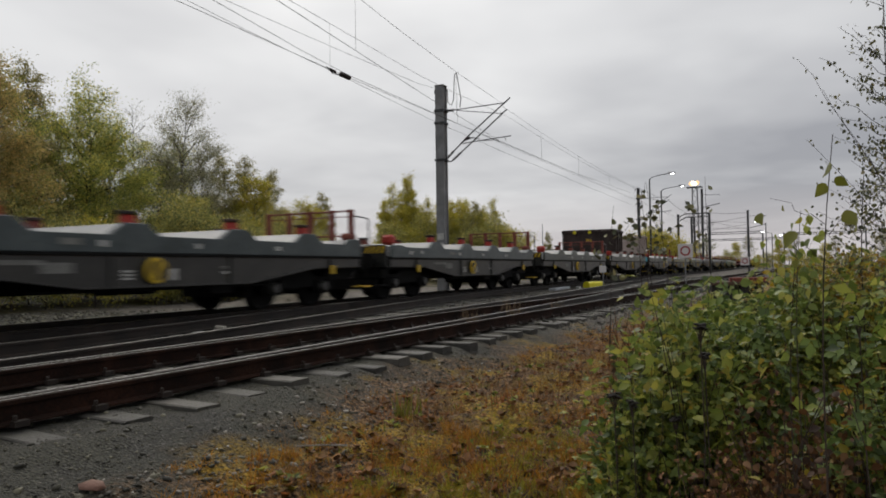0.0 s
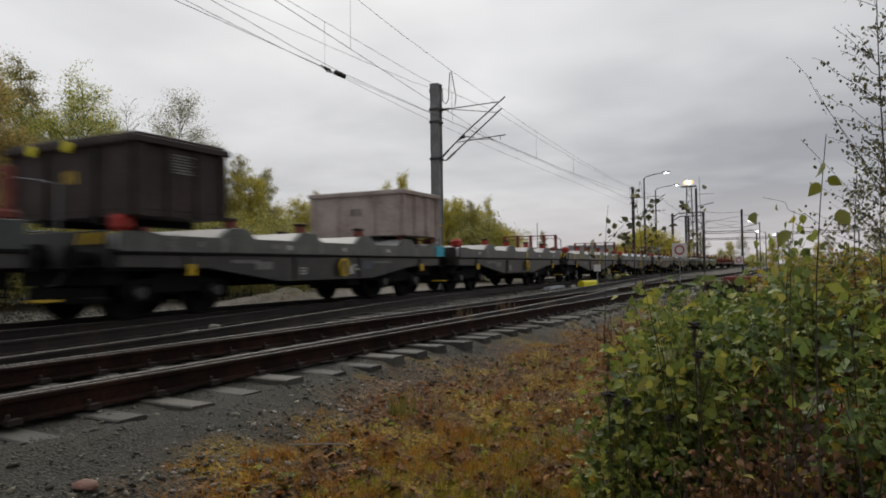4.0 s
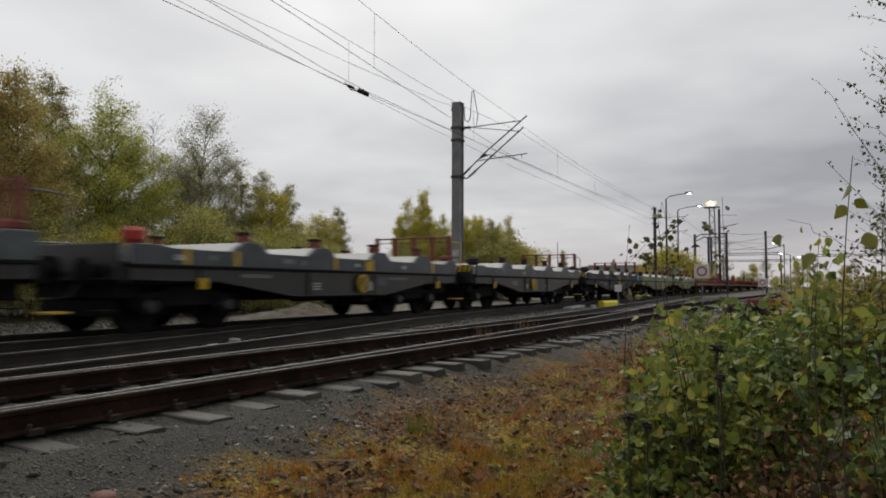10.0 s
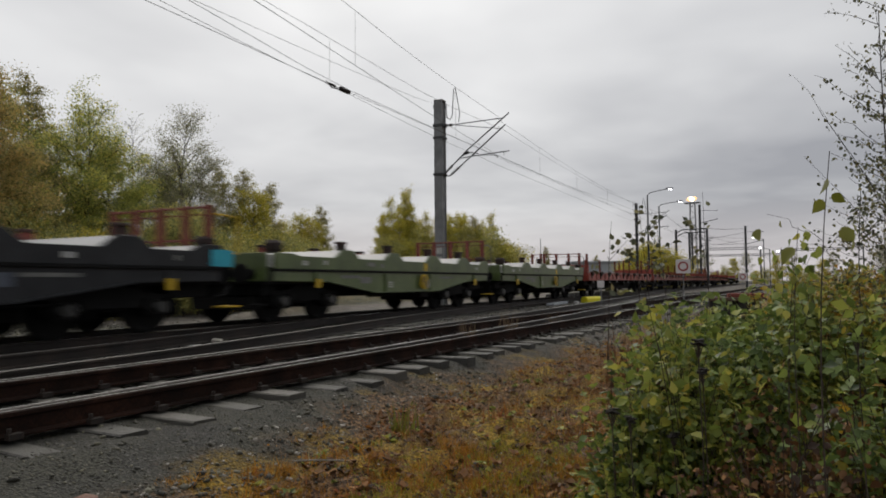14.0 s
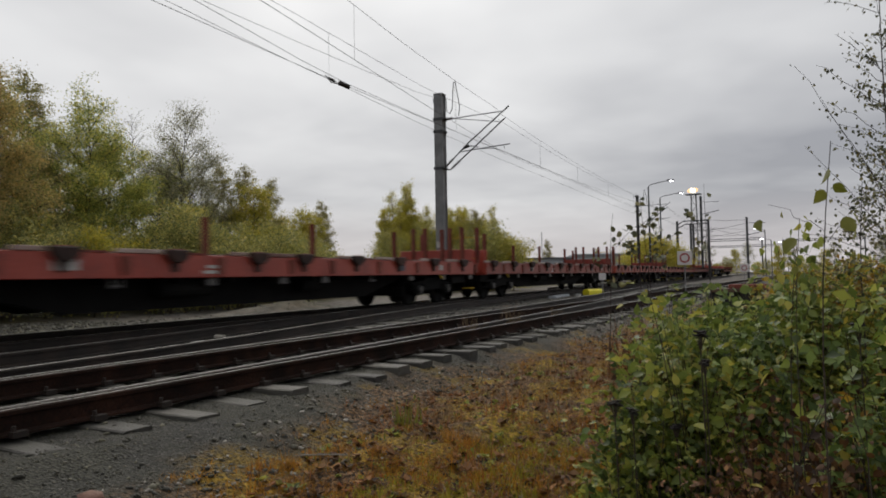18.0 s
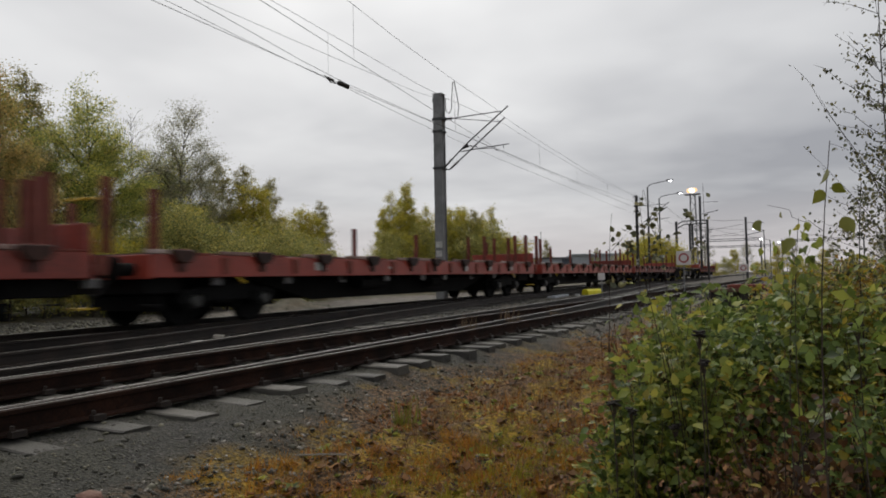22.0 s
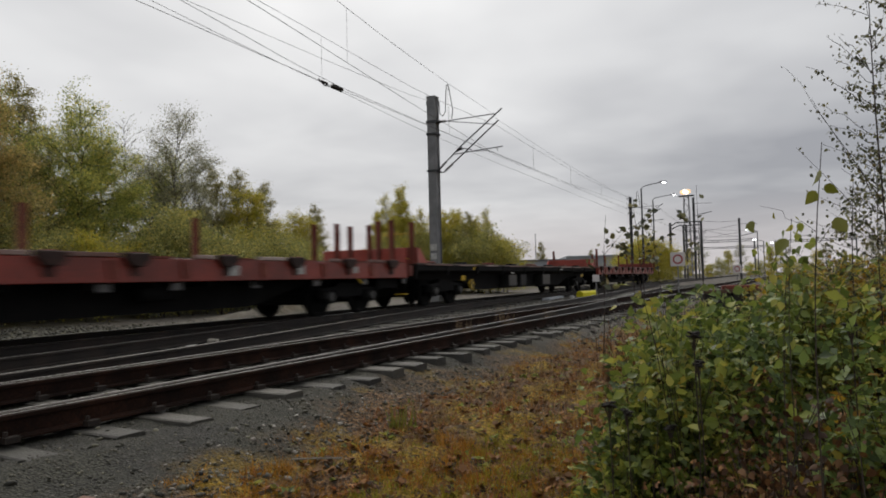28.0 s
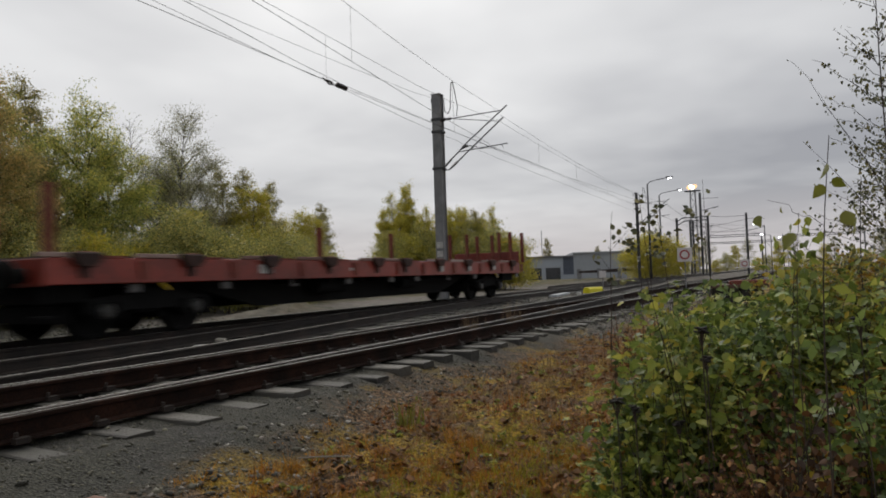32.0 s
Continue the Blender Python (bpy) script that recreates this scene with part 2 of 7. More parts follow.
M = {
    "rail_side": material("rusty_rail_side", [(0.010, 0.009, 0.008), (0.022, 0.017, 0.014), (0.045, 0.030, 0.023)], 2, 50, 0.6, bump=0.4, specular=0.3),
    "rail_rust": material("rust_brown_rail_side", [(0.0059, 0.004, 0.0031), (0.0182, 0.0086, 0.0055), (0.0421, 0.0178, 0.0104)], 3, 50, 0.85, bump=0.4, specular=0.15),
    "rail_shiny": material("polished_rail_head", [(0.20, 0.20, 0.195), (0.36, 0.36, 0.35), (0.5, 0.5, 0.49)], 3.0, 30, 0.3, metal=0.6, bump=0.05),
    "rail_head": material("worn_rail_head", [(0.16, 0.158, 0.15), (0.30, 0.295, 0.285), (0.45, 0.445, 0.43)], 3.0, 30, 0.3, metal=0.6, bump=0.08),
    "sleeper": material("wet_grey_concrete", [(0.0316, 0.03, 0.02595), (0.0546, 0.052, 0.04315), (0.0799, 0.074, 0.06212)], 7, 60, 0.6, per="object", spread=0.35, bump=0.6),
    "stone": material("ballast_stone", [(0.01672, 0.01595, 0.01117), (0.04048, 0.03784, 0.02578), (0.06677, 0.06138, 0.04082), (0.143, 0.1334, 0.0878)], 6, 60, 0.6, per="island", spread=0.75, bump=0.3),
    # pale rubble; along the far tracks its paleness stands for wet sky sheen
    "stone_pale": material("pale_sheen_ballast_stone", [(0.04725, 0.0463, 0.03716), (0.08505, 0.08221, 0.06545), (0.1323, 0.1285, 0.1026), (0.2173, 0.2126, 0.1697)], 6, 60, 0.6, per="island", spread=0.75, bump=0.3),
    "stone_dark": material("dark_ballast_stone", [(0.014, 0.014, 0.013), (0.034, 0.034, 0.031), (0.06, 0.06, 0.055), (0.12, 0.12, 0.11)], 6, 60, 0.55, per="island", spread=0.75, bump=0.3),
    "coil_blue": material("faded_blue_grey_paint", [(0.02, 0.034, 0.036), (0.044, 0.062, 0.066), (0.088, 0.11, 0.11)], 2.2, 16, 0.4, per="object", spread=0.12, bump=0.15, specular=0.6),
    "coil_teal": material("sooty_blue_green_paint", [(0.018, 0.028, 0.026), (0.040, 0.053, 0.049), (0.078, 0.092, 0.086)], 2.2, 16, 0.4, per="object", spread=0.12, bump=0.15, specular=0.6),
    "coil_navy": material("dull_slate_blue_paint", [(0.015, 0.020, 0.025), (0.032, 0.041, 0.050), (0.068, 0.078, 0.088)], 2.2, 16, 0.4, per="object", spread=0.12, bump=0.15, specular=0.6),
    "coil_moss": material("dirty_olive_grey_paint", [(0.034, 0.036, 0.020), (0.075, 0.078, 0.046), (0.135, 0.135, 0.088)], 2.2, 16, 0.4, per="object", spread=0.12, bump=0.15, specular=0.6),
    "coil_grey": material("faded_grey_paint", [(0.028, 0.031, 0.028), (0.068, 0.072, 0.066), (0.125, 0.126, 0.112)], 2.2, 16, 0.4, per="object", spread=0.12, bump=0.15, specular=0.6),
    "coil_olive": material("pale_weathered_grey_paint", [(0.040, 0.045, 0.039), (0.082, 0.088, 0.077), (0.14, 0.143, 0.126)], 2.2, 16, 0.4, per="object", spread=0.12, bump=0.15, specular=0.6),
    "coil_dark": material("sooty_blue_black_paint", [(0.0048, 0.0056, 0.0068), (0.0112, 0.01264, 0.0148), (0.024, 0.0256, 0.028)], 2.2, 16, 0.55, per="object", spread=0.12, bump=0.15, specular=0.35),
    "coil_green": material("moss_green_paint", [(0.0456, 0.0667, 0.02), (0.0807, 0.1158, 0.0343), (0.1158, 0.1544, 0.0562)], 2.2, 16, 0.4, per="object", spread=0.12, bump=0.15, specular=0.6),
    # grime, with the shade below the wagons put into its near-black colour
    "under": material("grimy_shaded_underframe", [(0.0033, 0.0033, 0.0033), (0.0076, 0.0076, 0.0076), (0.0136, 0.0131, 0.0122)], 1.5, 18, 0.8, per="object", spread=0.2, bump=0.2, specular=0.15),
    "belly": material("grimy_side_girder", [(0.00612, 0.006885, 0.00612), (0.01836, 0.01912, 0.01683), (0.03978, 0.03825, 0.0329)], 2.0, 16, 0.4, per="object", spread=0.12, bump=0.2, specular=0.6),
    # worn lining; the sky's reflection on the slopes is painted in as pale colour
    "cradle": material("worn_sky_sheen_cradle_lining", [(0.3085, 0.3085, 0.2992), (0.4114, 0.4114, 0.402), (0.5049, 0.4955, 0.4862)], 2, 22, 0.45, per="object", spread=0.3, bump=0.15),
    "red": material("rust_red_wagon_paint", [(0.1404, 0.021, 0.013), (0.2916, 0.042, 0.026), (0.4104, 0.075, 0.048)], 1.3, 15, 0.4, per="object", spread=0.3, bump=0.15, specular=0.6),
    "worn_edge": material("worn_pinkish_edge_strip", [(0.16, 0.085, 0.07), (0.30, 0.21, 0.18), (0.42, 0.34, 0.30)], 2.5, 20, 0.6, per="object", spread=0.4, bump=0.2),
    "fleck": material("pale_wet_fleck", [(0.12, 0.1022, 0.0816), (0.225, 0.2044, 0.17), (0.375, 0.3504, 0.2993)], 6, 60, 0.5, per="island", spread=0.7, bump=0.2),
    "pocket": material("dark_red_brown_casting", [(0.010, 0.006, 0.005), (0.026, 0.012, 0.009), (0.06, 0.024, 0.016)], 5, 30, 0.7, per="object", spread=0.2, bump=0.2),
    "red_post": material("red_oxide_post", [(0.09, 0.022, 0.015), (0.17, 0.04, 0.028), (0.22, 0.07, 0.045)], 3, 25, 0.65, bump=0.15),
    "bright_red": material("signal_red_block", [(0.255, 0.0187, 0.0119), (0.425, 0.034, 0.0213)], 4, 30, 0.5, bump=0.1),
    "yellow": material("warning_yellow_paint", [(0.42, 0.27, 0.01), (0.62, 0.42, 0.02)], 5, 30, 0.5, bump=0.1),
    "bright_yellow": material("fresh_yellow_sheet", [(0.62, 0.55, 0.01), (0.75, 0.68, 0.03)], 3, 20, 0.45, bump=0.2),
    "white_mark": material("weathered_white_marking", [(0.297, 0.297, 0.2835), (0.567, 0.567, 0.54)], 8, 60, 0.6, bump=0.05),
    "faint_mark": material("faded_chalky_marking", [(0.09, 0.092, 0.085), (0.17, 0.172, 0.16), (0.26, 0.26, 0.24)], 6, 50, 0.65, bump=0.05),
    "blue_mark": material("faded_blue_marking", [(0.06, 0.07, 0.09), (0.1, 0.115, 0.15)], 5, 40, 0.6, bump=0.05),
    "black": material("matt_black_paint", [(0.008, 0.008, 0.008), (0.02, 0.02, 0.02)], 3, 30, 0.6, bump=0.1),
    "steel": material("bare_wet_steel", [(0.09, 0.09, 0.09), (0.1875, 0.1875, 0.1875)], 4, 40, 0.4, metal=0.5, bump=0.1),
    "deck": material("wet_timber_deck", [(0.05, 0.04, 0.032), (0.11, 0.085, 0.065), (0.18, 0.15, 0.12)], 2, 30, 0.45, per="object", spread=0.4, bump=0.3),
    "box_black": material("black_scrap_box_steel", [(0.014, 0.01, 0.009), (0.034, 0.023, 0.02), (0.062, 0.046, 0.04)], 1.5, 18, 0.7, bump=0.2),
    "box_beige": material("pale_rose_grey_box_paint", [(0.224, 0.1736, 0.1568), (0.3584, 0.2968, 0.2688), (0.448, 0.392, 0.3584)], 1.5, 14, 0.65, bump=0.2),
    "old_wood": material("rotten_brown_plank", [(0.03, 0.018, 0.012), (0.075, 0.042, 0.026), (0.13, 0.085, 0.06)], 3, 30, 0.7, per="object", spread=0.3, bump=0.4),
    "tarp": material("turquoise_tarpaulin", [(0.01, 0.28, 0.40), (0.04, 0.42, 0.52)], 4, 30, 0.5, bump=0.3),
    "galv": material("galvanised_mast_steel", [(0.13, 0.135, 0.14), (0.20, 0.205, 0.21), (0.28, 0.285, 0.29)], 2, 30, 0.55, metal=0.2, bump=0.1),
    "galv_dark": material("dull_dark_steel", [(0.03, 0.032, 0.034), (0.07, 0.073, 0.077)], 2, 30, 0.6, metal=0.2, bump=0.1),
    "wire": material("dark_copper_wire", [(0.036, 0.036, 0.036), (0.09, 0.0864, 0.081)], 2, 20, 0.6, bump=0),
    "porcelain": material("brown_insulator_glaze", [(0.012, 0.010, 0.010), (0.03, 0.024, 0.022)], 5, 30, 0.3, bump=0),
    "wall": material("pale_blue_grey_sheet_wall", [(0.312, 0.348, 0.391), (0.39, 0.42, 0.46)], 0.2, 2, 0.6, bump=0.1),
    "wall2": material("grey_sheet_wall", [(0.299, 0.322, 0.345), (0.3795, 0.4025, 0.4255)], 0.2, 2, 0.6, bump=0.1),
    "roof": material("dark_roof_felt", [(0.10, 0.10, 0.11), (0.16, 0.16, 0.17)], 0.3, 3, 0.8, bump=0.1),
    "gateway_shade": material("gateway_shade_panel", [(0.012, 0.016, 0.02), (0.03, 0.036, 0.042)], 1, 4, 0.15, bump=0, specular=0.7),
    "bark": material("birch_bark", [(0.03, 0.028, 0.025), (0.14, 0.13, 0.12), (0.30, 0.29, 0.27)], 3, 14, 0.8, bump=0.3),
    "twig": material("dark_twig_bark", [(0.028, 0.021, 0.016), (0.07, 0.052, 0.04)], 5, 40, 0.8, bump=0.2),
    "leaf_green": material("autumn_green_leaf", [(0.1644, 0.2168, 0.06269), (0.3191, 0.3774, 0.1045), (0.5224, 0.532, 0.1358), (0.9287, 0.7448, 0.162)], 0.4, 12, 0.5, per="island", spread=0.72, bump=0, thin=0.45),
    "leaf_thicket": material("mixed_thicket_leaf", [(0.1409, 0.1588, 0.05995), (0.2947, 0.3125, 0.1066), (0.4612, 0.4407, 0.14), (0.7687, 0.6021, 0.1666)], 0.5, 12, 0.5, per="island", spread=0.66, bump=0, thin=0.4),
    "leaf_umber": material("brownish_green_leaf", [(0.1841, 0.1777, 0.07283), (0.3685, 0.3359, 0.1249), (0.5636, 0.4443, 0.1613), (0.737, 0.4876, 0.1691)], 0.5, 12, 0.5, per="island", spread=0.66, bump=0, thin=0.45),
    "drab": material("drab_dead_grass", [(0.07362, 0.03649, 0.01437), (0.1713, 0.08554, 0.03079), (0.2793, 0.1483, 0.05645), (0.4061, 0.2452, 0.1129)], 2, 20, 0.7, per="island", spread=0.7, bump=0, thin=0.2),
    "leaf_dull": material("fading_grey_green_leaf", [(0.1632, 0.165, 0.0672), (0.318, 0.2956, 0.1146), (0.4984, 0.4125, 0.1542)], 0.4, 12, 0.5, per="island", spread=0.72, bump=0, thin=0.45),
    "leaf_silver": material("pale_grey_green_leaf", [(0.1435, 0.1485, 0.08437), (0.2532, 0.2532, 0.1485), (0.3882, 0.3713, 0.2193), (0.5063, 0.4809, 0.3207)], 0.4, 12, 0.5, per="island", spread=0.72, bump=0, thin=0.4),
    "leaf_gold": material("yellowing_leaf", [(0.1521, 0.1521, 0.02608), (0.2717, 0.2391, 0.03477), (0.3912, 0.3151, 0.03912), (0.4455, 0.2934, 0.03695)], 0.4, 12, 0.5, per="island", spread=0.72, bump=0, thin=0.45),
    "leaf_birch": material("yellowing_birch_leaf", [(0.2297, 0.2498, 0.04708), (0.4103, 0.3926, 0.0628), (0.5909, 0.5174, 0.07065), (0.6729, 0.4817, 0.06673)], 0.4, 12, 0.5, per="island", spread=0.72, bump=0, thin=0.45),
    "leaf_russet": material("russet_leaf", [(0.15, 0.0818, 0.024), (0.27, 0.1122, 0.0312), (0.39, 0.132, 0.042)], 0.4, 12, 0.5, per="island", spread=0.72, bump=0, thin=0.45),
    "leaf_shrub": material("shrub_leaf", [(0.05728, 0.07983, 0.01793), (0.1168, 0.1561, 0.03201), (0.1696, 0.2177, 0.04225), (0.2291, 0.2819, 0.05377), (0.3036, 0.3447, 0.06657), (0.3781, 0.381, 0.07938), (0.4583, 0.4052, 0.07682)], 2.5, 20, 0.42, per="island", spread=0.75, bump=0, thin=0.45),
    "leaf_deep": material("deep_green_leaf", [(0.04015, 0.06388, 0.01992), (0.08834, 0.1333, 0.03585), (0.1579, 0.2222, 0.05576), (0.2409, 0.3124, 0.08631)], 2.5, 20, 0.38, per="island", spread=0.75, bump=0, thin=0.35),
    "leaf_fresh": material("light_yellow_green_leaf", [(0.07724, 0.1109, 0.02453), (0.139, 0.1861, 0.04089), (0.2008, 0.2455, 0.05726), (0.2781, 0.2772, 0.05726), (0.3553, 0.2693, 0.03681)], 2.5, 20, 0.45, per="island", spread=0.75, bump=0, thin=0.45),
    "leaf_amber": material("amber_autumn_leaf", [(0.2, 0.11, 0.02), (0.34, 0.19, 0.025), (0.46, 0.3, 0.03)], 2, 20, 0.5, per="island", spread=0.72, bump=0, thin=0.45),
    "leaf_dark": material("dark_wet_leaf", [(0.04836, 0.05642, 0.03224), (0.1076, 0.1184, 0.06461), (0.2019, 0.2019, 0.09425), (0.2961, 0.2421, 0.09425)], 2, 20, 0.5, per="island", spread=0.72, bump=0, thin=0.12),
    "leaf_brown": material("withered_brown_leaf", [(0.03152, 0.01501, 0.007056), (0.122, 0.05522, 0.02117), (0.2296, 0.1079, 0.04032), (0.4735, 0.2509, 0.1008)], 2, 20, 0.7, per="island", spread=0.75, bump=0, thin=0.15),
    "leaf_dead": material("rotten_dark_leaf", [(0.01915, 0.01, 0.00504), (0.06597, 0.031, 0.01224), (0.1277, 0.06, 0.0216), (0.2022, 0.105, 0.0396)], 2, 20, 0.7, per="island", spread=0.75, bump=0, thin=0.15),
    "leaf_lime": material("lime_green_leaf", [(0.12, 0.14, 0.02), (0.18, 0.19, 0.03), (0.24, 0.23, 0.04)], 8, 40, 0.45, per="island", spread=0.6, bump=0, thin=0.4),
    "grass": material("autumn_grass_blade", [(0.1443, 0.08439, 0.01392), (0.3221, 0.1569, 0.01772), (0.4775, 0.211, 0.02152), (0.5554, 0.2868, 0.0443)], 1.2, 10, 0.6, per="island", spread=0.6, bump=0, thin=0.45),
    "moss": material("yellow_green_moss", [(0.1449, 0.1552, 0.0184), (0.3019, 0.2875, 0.0276), (0.483, 0.3565, 0.0345)], 2, 25, 0.8, per="island", spread=0.6, bump=0, thin=0.2),
    "straw": material("dry_stalk", [(0.131, 0.0842, 0.0412), (0.2434, 0.1591, 0.0842), (0.3744, 0.2808, 0.1685)], 2, 20, 0.7, per="island", spread=0.7, bump=0),
    "seed": material("black_seed_head", [(0.008, 0.006, 0.005), (0.022, 0.017, 0.014)], 8, 50, 0.9, bump=0.2),
    "lamp_white": glow("cold_lamp", (0.95, 0.97, 1.0), 7.0),
    "lamp_warm": glow("sodium_flood", (1.0, 0.62, 0.32), 1.05),
    "lamp_hot": glow("bright_flood", (1.0, 0.85, 0.65), 3.0),
    "sign_white": material("sign_face_white", [(0.5546, 0.53, 0.5176), (0.6779, 0.6532, 0.6409)], 3, 30, 0.5, bump=0),
    "sign_red": material("sign_ring_red", [(0.28, 0.03, 0.03), (0.36, 0.05, 0.045)], 3, 30, 0.5, bump=0),
    "boulder": material("reddish_stone", [(0.16, 0.08, 0.055), (0.28, 0.16, 0.12)], 8, 60, 0.7, bump=0.4),
}


# ---- mesh building ----
class Geo:
    """Collects points and faces of one mesh."""

    def __init__(self):
        self.v, self.f, self.m = [], [], []

    def add(self, verts, faces, mi=0):
        o = len(self.v)
        self.v += [tuple(p) for p in verts]
        self.f += [tuple(i + o for i in q) for q in faces]
        self.m += [mi] * len(faces)
        return self

    def box(self, x0, x1, y0, y1, z0, z1, mi=0, at=None):
        p = [(x, y, z) for x in (x0, x1) for y in (y0, y1) for z in (z0, z1)]
        if at is not None:
            p = [at @ Vector(q) for q in p]
        return self.add(p, [(0, 1, 3, 2), (4, 6, 7, 5), (0, 4, 5, 1), (2, 3, 7, 6), (0, 2, 6, 4), (1, 5, 7, 3)], mi)

    def prism(self, profile, x0, x1, mi=0, caps=True, at=None):
        """A (y, z) outline drawn out along x."""
        n = len(profile)
        p = [(x0, y, z) for y, z in profile] + [(x1, y, z) for y, z in profile]
        if at is not None:
            p = [at @ Vector(q) for q in p]
        f = [(i, (i + 1) % n, n + (i + 1) % n, n + i) for i in range(n)]
        if caps:
            f += [tuple(range(n))[::-1], tuple(range(n, 2 * n))]
        return self.add(p, f, mi)

    def tube(self, pts, r, n=6, mi=0, r1=None, caps=True):
        pts = [Vector(p) for p in pts]
        rs = r if isinstance(r, (list, tuple)) else [r + ((r1 if r1 is not None else r) - r) * i / max(1, len(pts) - 1) for i in range(len(pts))]
        side = None
        rings = []
        for i, p in enumerate(pts):
            d = (pts[min(i + 1, len(pts) - 1)] - pts[max(i - 1, 0)]).normalized()
            if side is None:
                side = d.orthogonal().normalized()
            side = (side - d * side.dot(d)).normalized()
            up = d.cross(side)
            rings += [p + (side * math.cos(2 * math.pi * j / n) + up * math.sin(2 * math.pi * j / n)) * rs[i] for j in range(n)]
        f = [(i * n + j, i * n + (j + 1) % n, (i + 1) * n + (j + 1) % n, (i + 1) * n + j) for i in range(len(pts) - 1) for j in range(n)]
        if caps:
            f += [tuple(range(n))[::-1], tuple(range((len(pts) - 1) * n, len(pts) * n))]
        return self.add(rings, f, mi)

    def lathe(self, profile, n=24, mi=0, at=None):
        """(x, radius) pairs turned about the x axis."""
        k = len(profile)
        p = [(x, r * math.cos(2 * math.pi * j / n), r * math.sin(2 * math.pi * j / n)) for x, r in profile for j in range(n)]
        if at is not None:
            p = [at @ Vector(q) for q in p]
        f = [(i * n + j, i * n + (j + 1) % n, (i + 1) * n + (j + 1) % n, (i + 1) * n + j) for i in range(k - 1) for j in range(n)]
        f += [tuple(range(n))[::-1], tuple(range((k - 1) * n, k * n))]
        return self.add(p, f, mi)

    def mesh(self, name, mats, bevel=0.0, smooth=False):
        me = bpy.data.meshes.new(name)
        me.from_pydata(self.v, [], self.f)
        for m in mats if isinstance(mats, (list, tuple)) else [mats]:
            me.materials.append(m)
        me.polygons.foreach_set("material_index", self.m)
        bm = bmesh.new()
        bm.from_mesh(me)
        bmesh.ops.recalc_face_normals(bm, faces=bm.faces)
        if bevel:
            sharp = [e for e in bm.edges if len(e.link_faces) == 2 and e.calc_face_angle(0) > 0.6]
            bmesh.ops.bevel(bm, geom=sharp, offset=bevel, segments=1, affect="EDGES")
        bm.to_mesh(me)
        bm.free()
        if smooth:
            me.polygons.foreach_set("use_smooth", [True] * len(me.polygons))
        return me

    def part(self, name, mats, parent=None, label="", at=None, bevel=0.0, smooth=False):
        ob = new(name, self.mesh(name, mats, bevel, smooth))
        ob.parent = parent
        if at is not None:
            ob.matrix_basis = at
        return tagged(ob, label)


def strew(name, proto, faces, pos, turn, size, mats, parent=None, which=None):
    """One mesh of many copies of a small form: pos (n,3), turn (n,3,3), size (n,) or (n,3)."""
    proto, pos, turn = np.asarray(proto, float), np.asarray(pos, float), np.asarray(turn, float)
    n, k = len(pos), len(proto)
    size = np.asarray(size, float)
    size = size[:, None, None] if size.ndim == 1 else size[:, None, :]
    v = np.einsum("nij,nkj->nki", turn, proto[None] * size) + pos[:, None]
    flat = [i for q in faces for i in q]
    totals = np.array([len(q) for q in faces])
    loops = (np.array(flat)[None] + np.arange(n)[:, None] * k).ravel()
    counts = np.tile(totals, n)
    me = bpy.data.meshes.new(name)
    me.vertices.add(n * k)
    me.vertices.foreach_set("co", v.ravel())
    me.loops.add(len(loops))
    me.loops.foreach_set("vertex_index", loops.astype(np.int32))
    me.polygons.add(len(counts))
    me.polygons.foreach_set("loop_start", np.concatenate([[0], np.cumsum(counts)[:-1]]).astype(np.int32))
    for m in mats if isinstance(mats, (list, tuple)) else [mats]:
        me.materials.append(m)
    if which is not None:
        me.polygons.foreach_set("material_index", np.repeat(np.asarray(which), len(faces)).astype(np.int32))
    me.update(calc_edges=True)
    ob = new(name, me)
    ob.parent = parent
    return ob


def turns(n, rng, tilt=math.pi):
    """Random rotations: any heading, tipped by up to tilt."""
    a, b, c = rng.uniform(0, 2 * math.pi, n), rng.normal(0, 0.45, n).clip(-1, 1) * tilt, rng.normal(0, 0.45, n).clip(-1, 1) * tilt
    def axis(u, i):
        m = np.zeros((n, 3, 3))
        j, k = (i + 1) % 3, (i + 2) % 3
        m[:, i, i] = 1
        m[:, j, j] = m[:, k, k] = np.cos(u)
        m[:, j, k], m[:, k, j] = -np.sin(u), np.sin(u)
        return m
    return axis(a, 2) @ axis(b, 0) @ axis(c, 1)


def empty(name, m=None):
    ob = new(name)
    if m is not None:
        ob.matrix_basis = m
    return ob


def line_x(y):
    """The middle of the far line at y."""
    return -10.975 + TRACK_LEAN * y


# ---- ground ----
def ripple(x, y, size, seed, octaves=3):
    """Smooth uneven heights, about -1 to 1."""
    rng, out, amp = np.random.RandomState(seed), 0.0, 1.0
    for _ in range(octaves):
        for _ in range(5):
            a, p = rng.uniform(0, 2 * math.pi), rng.uniform(0, 6.28)
            out = out + amp * 0.4 * np.sin((x * math.cos(a) + y * math.sin(a)) * 2 * math.pi / size * rng.uniform(0.7, 1.4) + p)
        amp, size = amp * 0.5, size * 0.47
    return out


def step(lo, hi, v):
    t = np.clip((v - lo) / (hi - lo), 0, 1)
    return t * t * (3 - 2 * t)


